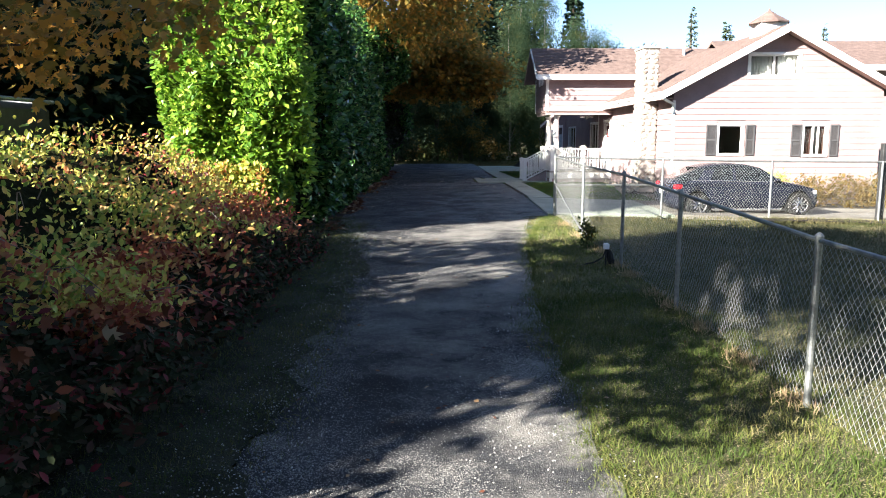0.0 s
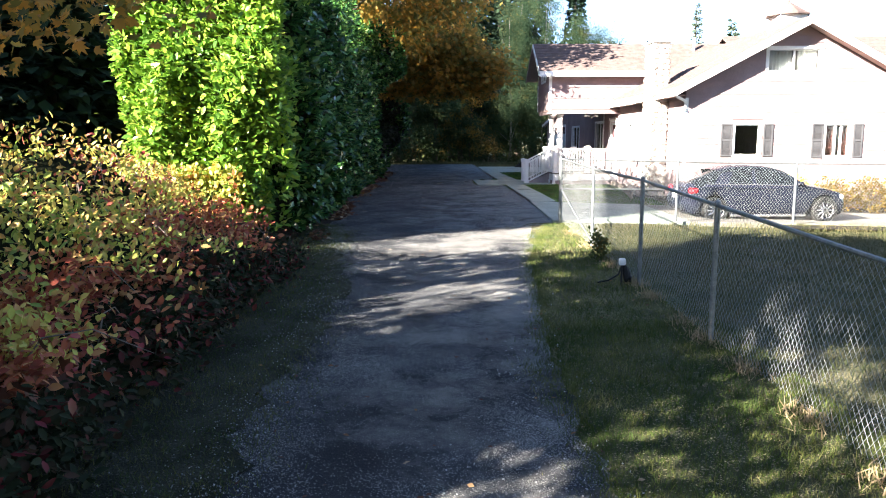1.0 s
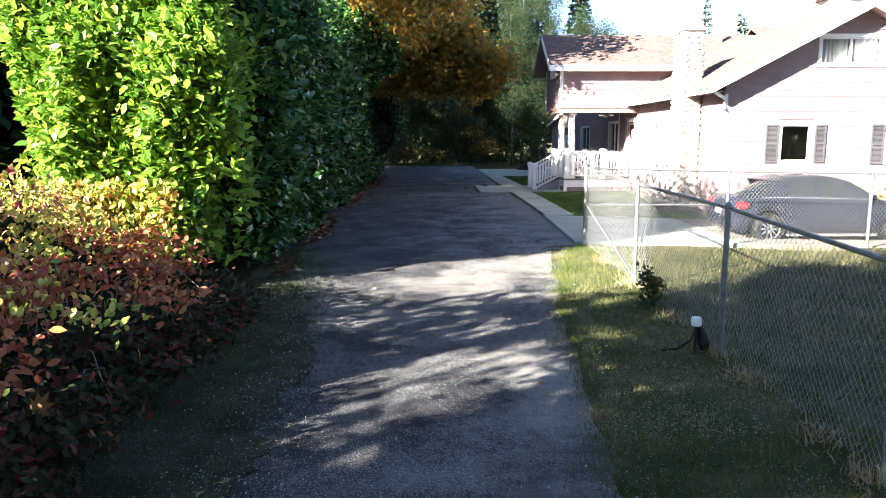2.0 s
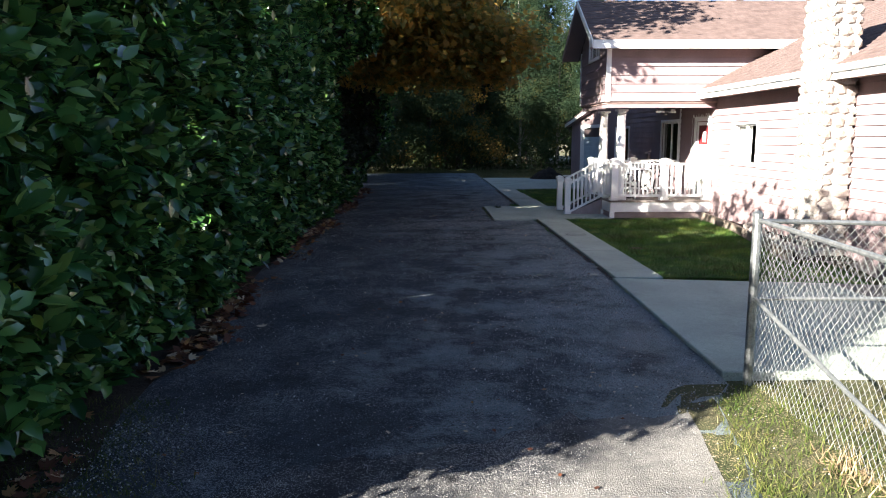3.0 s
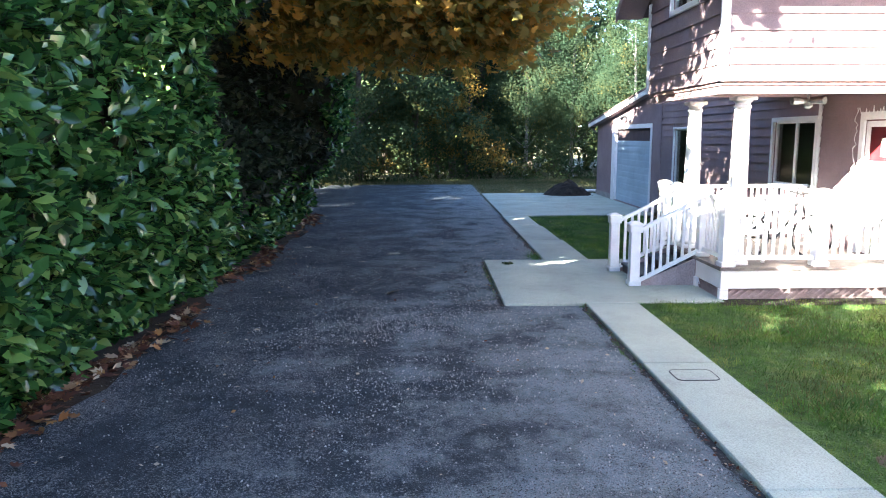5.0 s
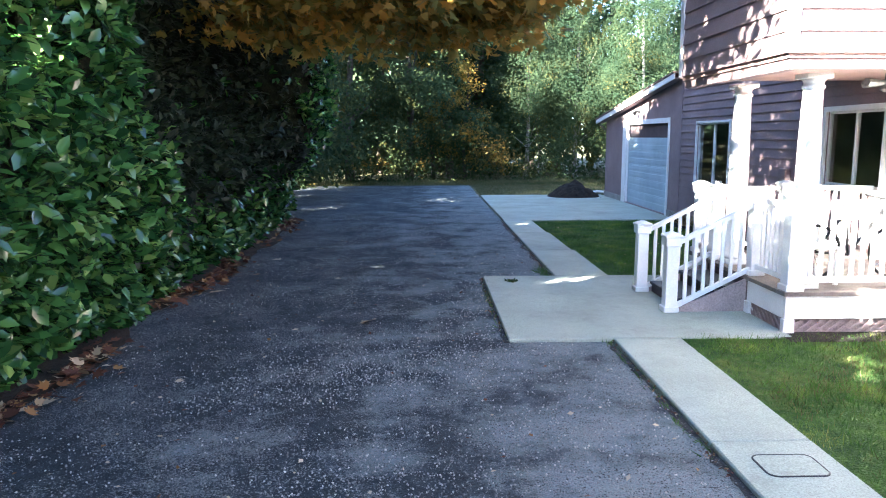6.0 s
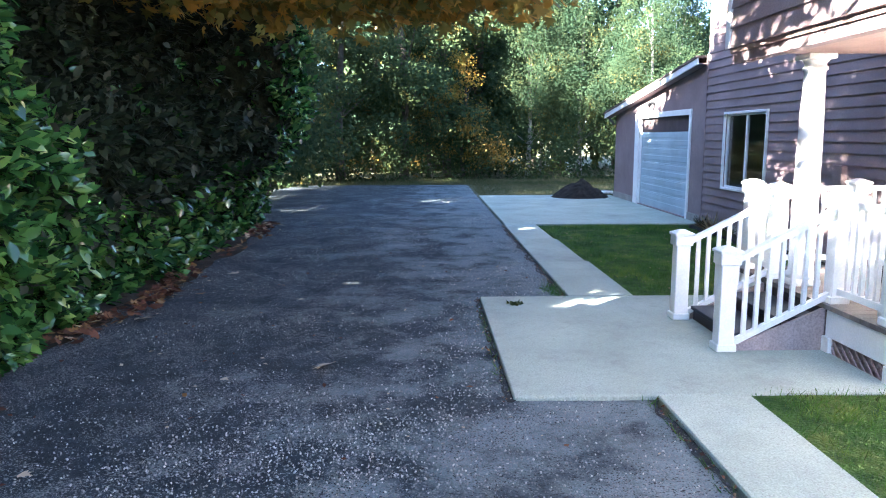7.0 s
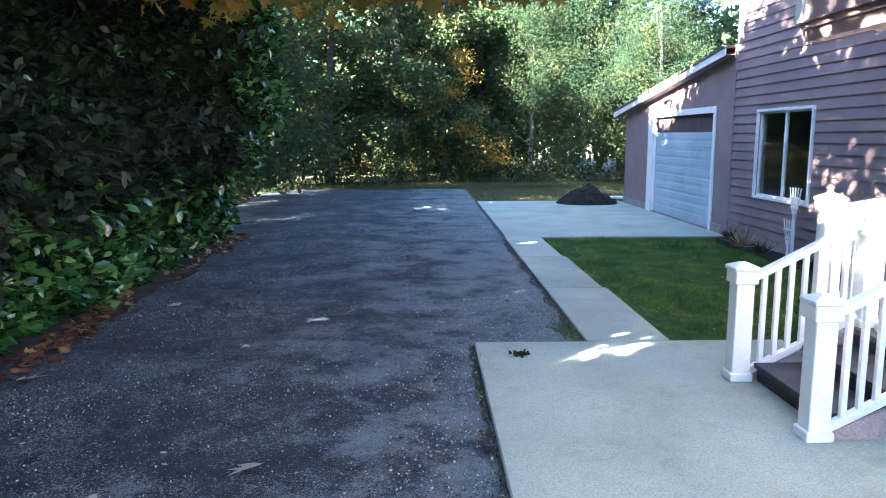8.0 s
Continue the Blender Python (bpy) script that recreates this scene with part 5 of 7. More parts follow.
# ---- planting bed by the house ----
bed = thing("bed_edging", "weathered timber board edging the planting bed", "garden edging")
bm = bmesh.new()
pts = [(7.45, 31.2), (7.2, 28.6), (6.75, 26.3), (6.5, 24.6)]
for (xa, ya), (xb, yb) in zip(pts, pts[1:]):
    prism(bm, [(xa, ya), (xb, yb), (xb + 0.06, yb), (xa + 0.06, ya)], -0.06, 0.20, 2)
part("board", bm, TIMBER, bed)
strip("planting_bed", lambda y: float(np.interp(y, [24.6, 26.3, 28.6, 31.2], [6.56, 6.8, 7.25, 7.5])), lambda y: WX - 0.02, 24.6, 31.2, 0.10, DARK_SOIL, "dark mulch planting bed along the wall", "soil", rag=0.0)
strip("planting_bed", lambda y: 8.0, lambda y: 14.6, 22.4, 23.45, 0.10, DARK_SOIL, "dark mulch bed under the front windows", "soil", rag=0.0)
strip("mulch_strip", lambda y: 8.2, lambda y: 15.0, 17.4, 18.7, 0.012, DARK_SOIL, "dark mulch strip inside the fence", "soil", rag=0.1)
random.seed(11)
for k in range(14):
    f = k / 13
    y = 24.7 + f * 3.6
    x = float(np.interp(y, [24.6, 26.3, 28.6], [6.75, 7.0, 7.4])) + random.uniform(-.1, .12)
    ob = tagged(new("rock", STONE_MESHES[k % 9]), "pale rounded rock in the planting bed", "rock", "rocks in the planting bed")
    s = random.uniform(0.10, 0.19)
    ob.matrix_basis = Matrix.Translation((x, y, 0.10 + s * 0.45)) @ Matrix.Diagonal((s, s * random.uniform(0.8, 1.2), s * 0.75, 1))


# ---- leaves, hedge, trees ----
def wave(P, scale, seed):
    """Smooth cheap noise for many points."""
    r = np.random.default_rng(seed)
    out = np.zeros(len(P))
    for k in range(7):
        w = r.normal(0, 1, 3) * scale * (1 + 0.5 * k)
        out += np.sin(P @ w + r.uniform(0, 6.28)) / (1 + 0.6 * k)
    return out / 2.2


hedge = thing("hedge", "tall clipped laurel hedge with glossy dark green leaves", "hedge")
HY0, HY1, HX, HT = 14.9, 43.3, -2.62, 6.3


def hedge_face(y, z):
    """x of the hedge's drive side: it bulges with the height and in slow waves."""
    P = np.stack([np.zeros_like(y), y, z], -1)
    end = smooth(HY1 - 0.8, HY1, y) * 1.2 + (1 - smooth(HY0, HY0 + 1.7, y)) * 1.0 - 0.95 * smooth(37.5, 40.5, y) * smooth(0.8, 2.6, z)
    end = end + 1.2 * smooth(32.0, 34.0, y) * (1 - smooth(40.0, 41.2, y)) * smooth(2.0, 3.0, z)
    end = end - 1.5 * smooth(3.7, 4.7, z) * smooth(29.0, 32.5, y) * (1 - smooth(39.8, 41.2, y))
    return HX + 0.30 * smooth(0.0, 1.6, z) - 0.22 * smooth(3.0, 6.5, z) + 0.16 * wave(P, 0.9, 5) - end


def hedge_top(y):
    return HT - 0.5 * (1 - smooth(27, 30, y)) - 0.45 * smooth(20, 22.5, y) * (1 - smooth(27, 29.5, y)) - 1.6 * smooth(19.5, 21.5, y) * (1 - smooth(24, 25.5, y)) + 0.30 * np.sin(y * 0.6) + 0.2 * np.sin(y * 1.7 + 1)


GAPS = np.stack([rng.uniform(17.5, 37, 620), rng.uniform(1.2, 5.6, 620), 0.035 + 0.055 * rng.uniform(0, 1, 620) ** 2], -1)
GAPS = GAPS[(GAPS[:, 1] < 3.6) | (GAPS[:, 0] < 28.5)]
WIDE_GAPS = np.stack([rng.uniform(24.0, 31.0, 85), rng.uniform(0.9, 3.6, 85), rng.uniform(0.085, 0.125, 85)], -1)
GAPS = np.concatenate([GAPS, WIDE_GAPS])


def in_gap(P, grow=1.0):
    """True where a point lies in one of the slanting gaps that let the low sun through the hedge."""
    k = (-2.7 - P[:, 0]) / SUN_WAY.x
    yy, zz = P[:, 1] + k * SUN_WAY.y, P[:, 2] + k * SUN_WAY.z
    hit = np.zeros(len(P), bool)
    for gy, gz, gr in GAPS:
        hit |= (yy - gy) ** 2 + (zz - gz) ** 2 < (gr * grow) ** 2
    return hit


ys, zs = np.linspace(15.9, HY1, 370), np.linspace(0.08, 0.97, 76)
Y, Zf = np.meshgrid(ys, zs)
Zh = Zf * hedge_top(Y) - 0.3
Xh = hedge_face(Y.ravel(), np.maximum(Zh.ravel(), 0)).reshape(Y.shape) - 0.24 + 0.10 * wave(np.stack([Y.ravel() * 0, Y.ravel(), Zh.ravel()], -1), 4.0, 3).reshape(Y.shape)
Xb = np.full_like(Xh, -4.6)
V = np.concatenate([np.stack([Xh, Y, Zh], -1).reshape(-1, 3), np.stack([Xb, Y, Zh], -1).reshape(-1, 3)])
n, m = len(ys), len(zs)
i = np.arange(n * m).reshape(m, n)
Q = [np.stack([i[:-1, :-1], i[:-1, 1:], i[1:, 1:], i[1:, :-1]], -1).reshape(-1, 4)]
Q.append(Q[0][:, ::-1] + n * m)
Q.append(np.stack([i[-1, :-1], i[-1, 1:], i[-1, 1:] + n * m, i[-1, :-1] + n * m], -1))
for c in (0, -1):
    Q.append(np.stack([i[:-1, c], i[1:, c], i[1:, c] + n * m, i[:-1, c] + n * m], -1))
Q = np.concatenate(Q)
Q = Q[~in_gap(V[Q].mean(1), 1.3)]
# closed dark sheet behind the leaves, painted as the hedge's inner shade
ob = new("inner_mass", mesh_np("inner_mass", V, Q, DARK_DEPTH))
ob.parent = hedge
# twig ends, each with a fan of leaves
N = 19500
y = rng.uniform(HY0 - 0.1, HY1 + 0.1, N)
z = 0.04 + rng.uniform(0, 1, N) ** 1.15 * (hedge_top(y) - 0.1)
y[: N // 2] = rng.uniform(16.5, 36, N // 2)
P = np.stack([hedge_face(y, z) + rng.normal(0, 0.10, N) - 0.13, y, z], -1)
P[:, 0] += 0.13 * wave(P, 3.5, 8)
P = P[~in_gap(P)]
# hedge leaves under the canopy get the darkened colour, as painted shade
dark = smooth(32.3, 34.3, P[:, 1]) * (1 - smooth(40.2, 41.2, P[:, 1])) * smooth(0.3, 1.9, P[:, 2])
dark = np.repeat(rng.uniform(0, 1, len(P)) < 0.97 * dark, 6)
tilt = np.array((0.75, -0.22, 0.25)) + rng.normal(0, 0.42, (len(P), 3))
P, tilt = np.repeat(P, 6, 0), np.repeat(tilt, 6, 0)
P = P + rng.normal(0, 0.028, P.shape)
leafy("leaves", hedge, P[~dark], tilt[~dark], 0.19, LEAF_OVAL, LAUREL, 0.52, (0.45, -0.2, 0.8))
dim_hedge = thing("shaded_hedge_part", "stretch of the hedge with leaves coloured dark as shade", "shrub")
leafy("leaves", dim_hedge, P[dark], tilt[dark], 0.18, LEAF_OVAL, SHADED_LAUREL, 0.52, (0.45, -0.2, 0.8))
# stems added inside the darkened stretch
bm = bmesh.new()
for k in range(9):
    tube(bm, [(-4.4, 33.2 + k * 0.9, -0.1), (-4.3, 33.3 + k * 0.9, 2.0), (-4.2, 33.1 + k * 0.95, 4.6)], [0.06, 0.045, 0.02], 6)
part("stems", bm, BARK, dim_hedge)
N = 36000
P = np.stack([rng.uniform(-5.4, -2.5, N), np.zeros(N), rng.uniform(0.3, 6.3, N)], -1)
P = P[P[:, 0] < -2.95 + 0.45 * smooth(1.3, 2.4, P[:, 2])]
N = len(P)
P[:, 1] = HY0 + 0.35 - np.abs(rng.normal(0, 0.22, N)) - 0.75 * smooth(1.4, 3.0, P[:, 2]) * rng.uniform(0.6, 1, N) + 0.12 * np.maximum(P[:, 2] - 3.0, 0) + 0.30 * wave(P, 1.6, 18)
# the end and top that face the sun get the brightened leaf colour
leafy("leaves", hedge, P, (0.1, -0.8, 0.25), 0.16, LEAF_OVAL, SUNLIT_LAUREL, 0.6, (0.2, -0.4, 0.8))
N = 16000
P = np.stack([rng.uniform(-5.2, -2.3, N), 14.75 + 2.7 * rng.uniform(0, 1, N) ** 1.6, 0.15 + rng.uniform(0, 1, N) * 6.3], -1)
P[:, 0] = np.minimum(P[:, 0], hedge_face(np.maximum(P[:, 1], HY0 + 1), P[:, 2]) + 0.05)
P = P[(wave(P, 1.7, 58) + rng.normal(0, 0.25, N) > -0.25) & ((P[:, 2] > 1.4) | (P[:, 1] > 15.1))]
leafy("leaves", hedge, P, (0.5, -0.4, 0.3), 0.165, LEAF_OVAL, SUNLIT_LAUREL, 0.7, (0.3, -0.3, 0.8))
N = 7000
P = np.stack([rng.uniform(-4.7, -2.4, N), rng.uniform(HY0, HY1, N), np.zeros(N)], -1)
P[:, 2] = hedge_top(P[:, 1]) - 0.3 + np.abs(rng.normal(0, 0.2, N))
leafy("leaves", hedge, P, (0.2, -0.2, 0.8), 0.16, LEAF_OVAL, SUNLIT_LAUREL, 0.6)
N = 5200
P = np.stack([rng.uniform(-4.6, -2.7, N), HY1 - 0.6 + np.abs(rng.normal(0, 0.3, N)), rng.uniform(0.1, 6.4, N)], -1)
leafy("leaves", hedge, P, (0.5, 0.5, 0.2), 0.16, LEAF_OVAL, LAUREL, 0.6)

# tangled bank of brambles and vines before the hedge
bank = thing("bramble_bank", "tangled bank of autumn vines and brambles, yellow and red", "shrub")


def bank_top(x, y):
    P = np.stack([x, y, np.zeros_like(x)], -1)
    rise = np.clip(0.30 + (1.0 - 0.40 * smooth(4.5, 7.0, y)) * (-2.3 - 0.45 * smooth(11.2, 12.8, y) - x), 0, (1.85 + 0.2 * smooth(5, 9, y)) * (1 - 0.25 * smooth(10.4, 11.6, y)) * (1 - 0.35 * smooth(12.8, 13.8, y)))
    return lie(x, y) + (rise - 0.6 * smooth(-4.8, -6.4, x) + (0.30 * wave(P, 1.0, 31) + 0.24 * wave(P, 2.4, 35)) * smooth(0, 1.2, rise)) * smooth(0.6, 2.4, y + 0.35 * (x + 2.4)) * (1 - smooth(-7.6, -8.6, x))


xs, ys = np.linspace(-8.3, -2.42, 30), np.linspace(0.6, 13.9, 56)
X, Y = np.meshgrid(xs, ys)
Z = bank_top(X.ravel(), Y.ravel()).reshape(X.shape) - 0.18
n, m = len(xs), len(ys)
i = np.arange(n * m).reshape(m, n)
# dark sheet under the vine leaves, painted as shade inside the bank
ob = new("inner_mass", mesh_np("inner_mass", np.stack([X, Y, Z], -1).reshape(-1, 3), np.stack([i[:-1, :-1], i[:-1, 1:], i[1:, 1:], i[1:, :-1]], -1).reshape(-1, 4), DARK_DEPTH))
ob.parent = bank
N = 66000
x, y = rng.uniform(-7.0, -2.35, N), rng.uniform(1.0, 13.9, N)
x[: N // 2] = -2.3 - np.abs(rng.normal(0, 0.55, N // 2))
top = bank_top(np.minimum(x, -2.4), y)
z = top + rng.normal(-0.02, 0.16, N) + 0.12 * (rng.uniform(0, 1, N) ** 5)
P = np.stack([x + rng.normal(0.04, 0.16, N), y + rng.normal(0, 0.1, N), np.maximum(z, lie(x, y) + 0.05)], -1)
keep = wave(P, 2.6, 44) + rng.normal(0, 0.3, N) > -0.35
P = P[keep]
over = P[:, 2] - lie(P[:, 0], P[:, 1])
# leaf colours darken downwards: the low ones carry painted shade, the top ones none
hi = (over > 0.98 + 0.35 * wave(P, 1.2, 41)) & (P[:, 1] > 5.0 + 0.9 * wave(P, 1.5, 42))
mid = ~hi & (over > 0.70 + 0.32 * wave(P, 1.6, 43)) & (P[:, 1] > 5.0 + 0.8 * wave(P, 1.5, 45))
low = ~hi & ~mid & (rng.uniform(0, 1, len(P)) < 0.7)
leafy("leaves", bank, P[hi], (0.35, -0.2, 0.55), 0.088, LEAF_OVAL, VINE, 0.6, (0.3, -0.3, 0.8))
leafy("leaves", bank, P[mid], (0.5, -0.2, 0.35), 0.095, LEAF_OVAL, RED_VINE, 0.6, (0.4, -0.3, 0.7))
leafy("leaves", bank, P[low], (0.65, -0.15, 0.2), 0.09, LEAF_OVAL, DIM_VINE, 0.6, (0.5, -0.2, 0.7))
N = 2200
P = np.stack([rng.uniform(-5.4, -3.3, N), rng.uniform(14.3, 14.9, N), rng.uniform(0.5, 1.4, N)], -1)
P[:, 1] += 0.3 * wave(P, 1.5, 9)
leafy("leaves", bank, P, (0.3, -0.6, 0.4), 0.12, LEAF_KITE, VINE, 0.6)
N = 70
P = np.stack([-2.3 - np.abs(rng.normal(0, 0.25, N)), rng.uniform(1.5, 12, N), np.zeros(N)], -1)
P[:, 2] = lie(P[:, 0], P[:, 1]) + rng.uniform(0.1, 1.2, N)
leafy("leaves", bank, P, (0.6, -0.3, -0.3), 0.15, LEAF_MAPLE, DRY_LEAF, 0.6)


def trunk(parent, x, y, z0, h, r, limbs=(), mat=BARK, lean=(0, 0), low=0.2):
    bm = bmesh.new()
    pts = [(x + lean[0] * f + 0.12 * math.sin(f * 5 + x), y + lean[1] * f + 0.12 * math.cos(f * 4 + y), z0 + h * f) for f in np.linspace(0, 1, 8)]
    tube(bm, pts, [r * 1.35, r * 1.05, r * 0.95, r * 0.85, r * 0.72, r * 0.55, r * 0.38, r * 0.15], 9)
    part("trunk", bm, mat, parent)
    for lx, ly, lz in limbs:
        f = min(max((lz - z0) / h * 0.72, low), 0.85)
        k = int(f * 7)
        s = Vector(pts[k])
        e = Vector((lx, ly, lz))
        mid = s.lerp(e, 0.5) + Vector((0, 0, 0.12 * (e - s).length))
        bm = bmesh.new()
        rr = max(0.025, r * 0.28 * (1 - f * 0.5))
        tube(bm, [s, s.lerp(mid, 0.6), mid, mid.lerp(e, 0.6), e], [rr * 1.2, rr, rr * 0.8, rr * 0.5, rr * 0.2], 6)
        part("limb", bm, mat, parent)


def clumps(ellipsoids, n, per, sigma, seed):
    """Leaf places in clumps over the ellipsoids (centre, radii), more towards their surface."""
    r = np.random.default_rng(seed)
    vol = np.array([e[3] * e[4] * e[5] for e in ellipsoids]) ** 0.8
    cent = []
    for e in np.array(ellipsoids)[r.choice(len(ellipsoids), n, p=vol / vol.sum())]:
        d = r.normal(0, 1, 3)
        d /= np.linalg.norm(d)
        cent.append(e[:3] + d * e[3:] * r.uniform(0.35, 1.0) ** 0.6)
    cent = np.array(cent)
    P = np.repeat(cent, per, 0) + np.clip(r.normal(0, 1, (n * per, 3)), -1.7, 1.7) * np.array(sigma)
    return cent, P


def tree(name, label, x, y, h, r, ellipsoids, n, per, sigma, size, form, mat, bark=BARK, seed=1, lean=(0, 0), category="tree", group="", limbs=10, flat=(-0.3, -0.5, 0.8), low=0.2):
    t = thing(name, label, category, group)
    cent, P = clumps(ellipsoids, n, per, sigma, seed)
    z0 = float(lie(x, y)) - 0.1
    pick = cent[:: max(1, len(cent) // limbs)][:limbs] if limbs else ()
    trunk(t, x, y, z0, h, r, [tuple(c) for c in pick], bark, lean, low)
    leafy("crown", t, P, (0.05, -0.1, -0.35), size, form, mat, 0.7, flat)
    return t


def conifer(label, x, y, h, r, seed, n=4200, mat=NEEDLE, z0=None):
    t = thing("conifer", label, "tree", "conifers behind the house")
    q = np.random.default_rng(seed)
    base = float(lie(x, y)) if z0 is None else z0
    trunk(t, x, y, base, h, 0.03 * h * 0.45 + 0.05)
    f = q.uniform(0.08, 1, n) ** 0.8
    lev = np.round(f * h / 0.55) * 0.55
    a = q.uniform(0, 2 * math.pi, n)
    a = np.round(a / 0.5 + lev) * 0.5 + q.normal(0, 0.10, n)
    rad = r * (1 - lev / (h * 1.04)) * q.uniform(0.05, 1, n) ** 0.6
    P = np.stack([x + rad * np.cos(a), y + rad * np.sin(a), base + lev - 0.22 * rad + q.normal(0, 0.10, n)], -1)
    way = np.stack([np.cos(a), np.sin(a), np.full(n, -0.35)], -1)
    leafy("crown", t, P, way, max(0.28, r * 0.16), LEAF_KITE, mat, 0.35, (0, 0, 1))
    return t


# maple over the drive
maple = tree("maple_tree", "big-leaf maple in brown and orange autumn leaf overhanging the drive", -4.5, 36.2, 10.5, 0.28,
     [(0.6, 37.0, 5.3, 1.9, 1.7, 1.3), (2.5, 36.9, 5.1, 1.5, 1.3, 0.95), (-0.9, 37.3, 5.0, 1.5, 1.5, 1.0), (1.2, 37.4, 4.6, 1.2, 1.2, 0.5), (-2.2, 36.6, 5.2, 1.4, 1.8, 1.1), (0.4, 38.0, 6.4, 2.2, 2.0, 1.0), (-3.8, 36.8, 7.4, 1.5, 1.6, 1.1), (-4.6, 40.0, 7.4, 1.8, 2.2, 1.4)],
     780, 38, (0.40, 0.40, 0.28), 0.22, LEAF_MAPLE, MAPLE, seed=21, limbs=18, lean=(0.8, 0.3), flat=(0.3, 0.0, 0.9), low=0.62)
# high lobes out of view, added to keep sun off the side wall
cent, P = clumps([(-3.4, 26.5, 8.4, 1.5, 1.1, 1.2), (-3.3, 27.9, 8.5, 1.9, 2.0, 1.5), (-3.4, 27.6, 9.7, 1.6, 1.2, 0.9), (-3.6, 31.2, 9.3, 2.4, 2.8, 1.7), (-1.6, 34.2, 7.4, 1.3, 1.5, 0.8)], 310, 40, (0.42, 0.42, 0.30), 23)
leafy("upper_shade_crown", maple, P, (0.05, -0.1, -0.35), 0.22, LEAF_KITE, MAPLE, 0.7, (0.3, 0.0, 0.9))
# lobes over the drive, mostly unseen, added to cut sky light on the hedge
cent, P = clumps([(-0.6, 30.2, 6.9, 1.6, 1.8, 0.9), (1.0, 31.4, 7.3, 1.5, 1.8, 0.9), (-1.4, 32.6, 6.4, 1.5, 2.6, 1.0), (0.4, 33.6, 6.8, 1.2, 1.5, 0.7), (0.8, 28.7, 8.1, 1.7, 1.2, 0.8), (-0.9, 27.3, 8.6, 1.4, 1.1, 0.8)], 200, 30, (0.40, 0.40, 0.28), 24)
P = np.concatenate([P, np.array((-0.65, 27.05, 7.08)) + rng.normal(0, 1, (200, 3)) * (0.26, 0.24, 0.16)])
leafy("drive_shade_crown", maple, P, (0.05, -0.1, -0.35), 0.24, LEAF_KITE, MAPLE, 0.7, (0.3, 0.0, 0.9))
bm = bmesh.new()
tube(bm, [(-3.9, 31.6, 6.2), (-2.2, 29.8, 7.3), (-1.4, 28.2, 7.4), (-0.6, 26.9, 7.05)], [0.07, 0.05, 0.03, 0.01], 6)
part("limb", bm, BARK, maple)
# second maple where the hedge ends, its boughs over the drive
tree("maple_tree", "maple in dull green and yellow leaf reaching over the drive's end", -4.2, 43.8, 10.0, 0.2,
     [(-2.6, 42.8, 5.6, 1.4, 1.3, 1.2), (-1.2, 42.6, 6.2, 1.3, 1.2, 1.0), (-2.0, 43.0, 7.4, 1.8, 1.6, 1.3)],
     330, 40, (0.36, 0.36, 0.26), 0.165, LEAF_MAPLE, MAPLE, seed=27, limbs=10, lean=(0.5, -0.1), flat=(0.3, 0.0, 0.9))
# maple branch reaching over the bank, near the start; unseen lobes added for shade
tree("maple_tree", "maple with orange-brown leaves leaning over the bramble bank", -7.2, 3.2, 8.5, 0.22,
     [(-3.3, 6.9, 2.95, 1.2, 0.9, 0.5), (-5.6, 5.0, 4.2, 1.3, 1.2, 0.6), (-5.0, 1.2, 3.6, 1.0, 1.8, 0.45), (-7.2, 0.6, 6.9, 1.9, 1.6, 1.3), (-2.3, 6.8, 3.1, 0.6, 0.7, 0.35), (-4.2, 3.4, 5.4, 1.4, 1.1, 0.6), (-4.6, 6.0, 5.6, 1.0, 0.9, 0.5), (-7.0, 2.6, 3.6, 1.4, 2.4, 0.5), (-4.6, 0.8, 7.4, 1.5, 1.2, 0.7), (-6.6, 2.5, 2.9, 1.2, 1.6, 0.5)],
     330, 44, (0.28, 0.28, 0.2), 0.105, LEAF_MAPLE, ORANGE_MAPLE, seed=33, limbs=14, lean=(0.7, 0.5))
# four trees out of view, added only to block sun from drive and verge
tree("broadleaf_tree", "thin unseen tree added to dapple the drive", -12.0, 1.8, 8.0, 0.14, [(-12.0, 1.8, 6.4, 1.9, 2.2, 1.9)], 20, 26, (0.24, 0.24, 0.2), 0.26, LEAF_KITE, FOREST, seed=49, limbs=6, group="neighbouring trees")
tree("broadleaf_tree", "dense unseen tree added to shade the drive", -12.5, -1.3, 7.6, 0.2, [(-12.5, -1.6, 6.2, 2.3, 1.7, 1.8), (-11.7, -2.0, 4.0, 1.8, 1.8, 1.5)], 230, 30, (0.45, 0.45, 0.38), 0.28, LEAF_KITE, FOREST, seed=48, limbs=6, group="neighbouring trees")
tree("broadleaf_tree", "tall unseen tree added to shade the drive and verge", -11.2, -0.4, 10.5, 0.2, [(-9.6, -1.6, 8.9, 2.6, 2.2, 1.7), (-9.2, 0.6, 9.2, 2.0, 1.8, 1.3), (-10.4, 0.3, 8.0, 1.9, 1.5, 1.0), (-11.6, -0.2, 8.8, 1.8, 1.4, 1.0), (-10.6, -4.6, 8.6, 1.5, 1.3, 0.9)], 185, 32, (0.30, 0.30, 0.24), 0.28, LEAF_KITE, FOREST, seed=47, limbs=9, group="neighbouring trees")
tree("broadleaf_tree", "tall unseen tree added for shade beside the travel trailer", -9.4, 4.6, 9.5, 0.2, [(-8.8, 3.0, 8.2, 1.6, 1.3, 1.1), (-9.7, 3.2, 7.6, 1.2, 1.0, 0.8), (-10.2, 2.4, 8.9, 1.4, 1.2, 1.0), (-9.6, 5.6, 5.2, 1.4, 0.9, 0.7)], 95, 32, (0.28, 0.28, 0.2), 0.26, LEAF_KITE, FOREST, seed=46, limbs=7, group="neighbouring trees")
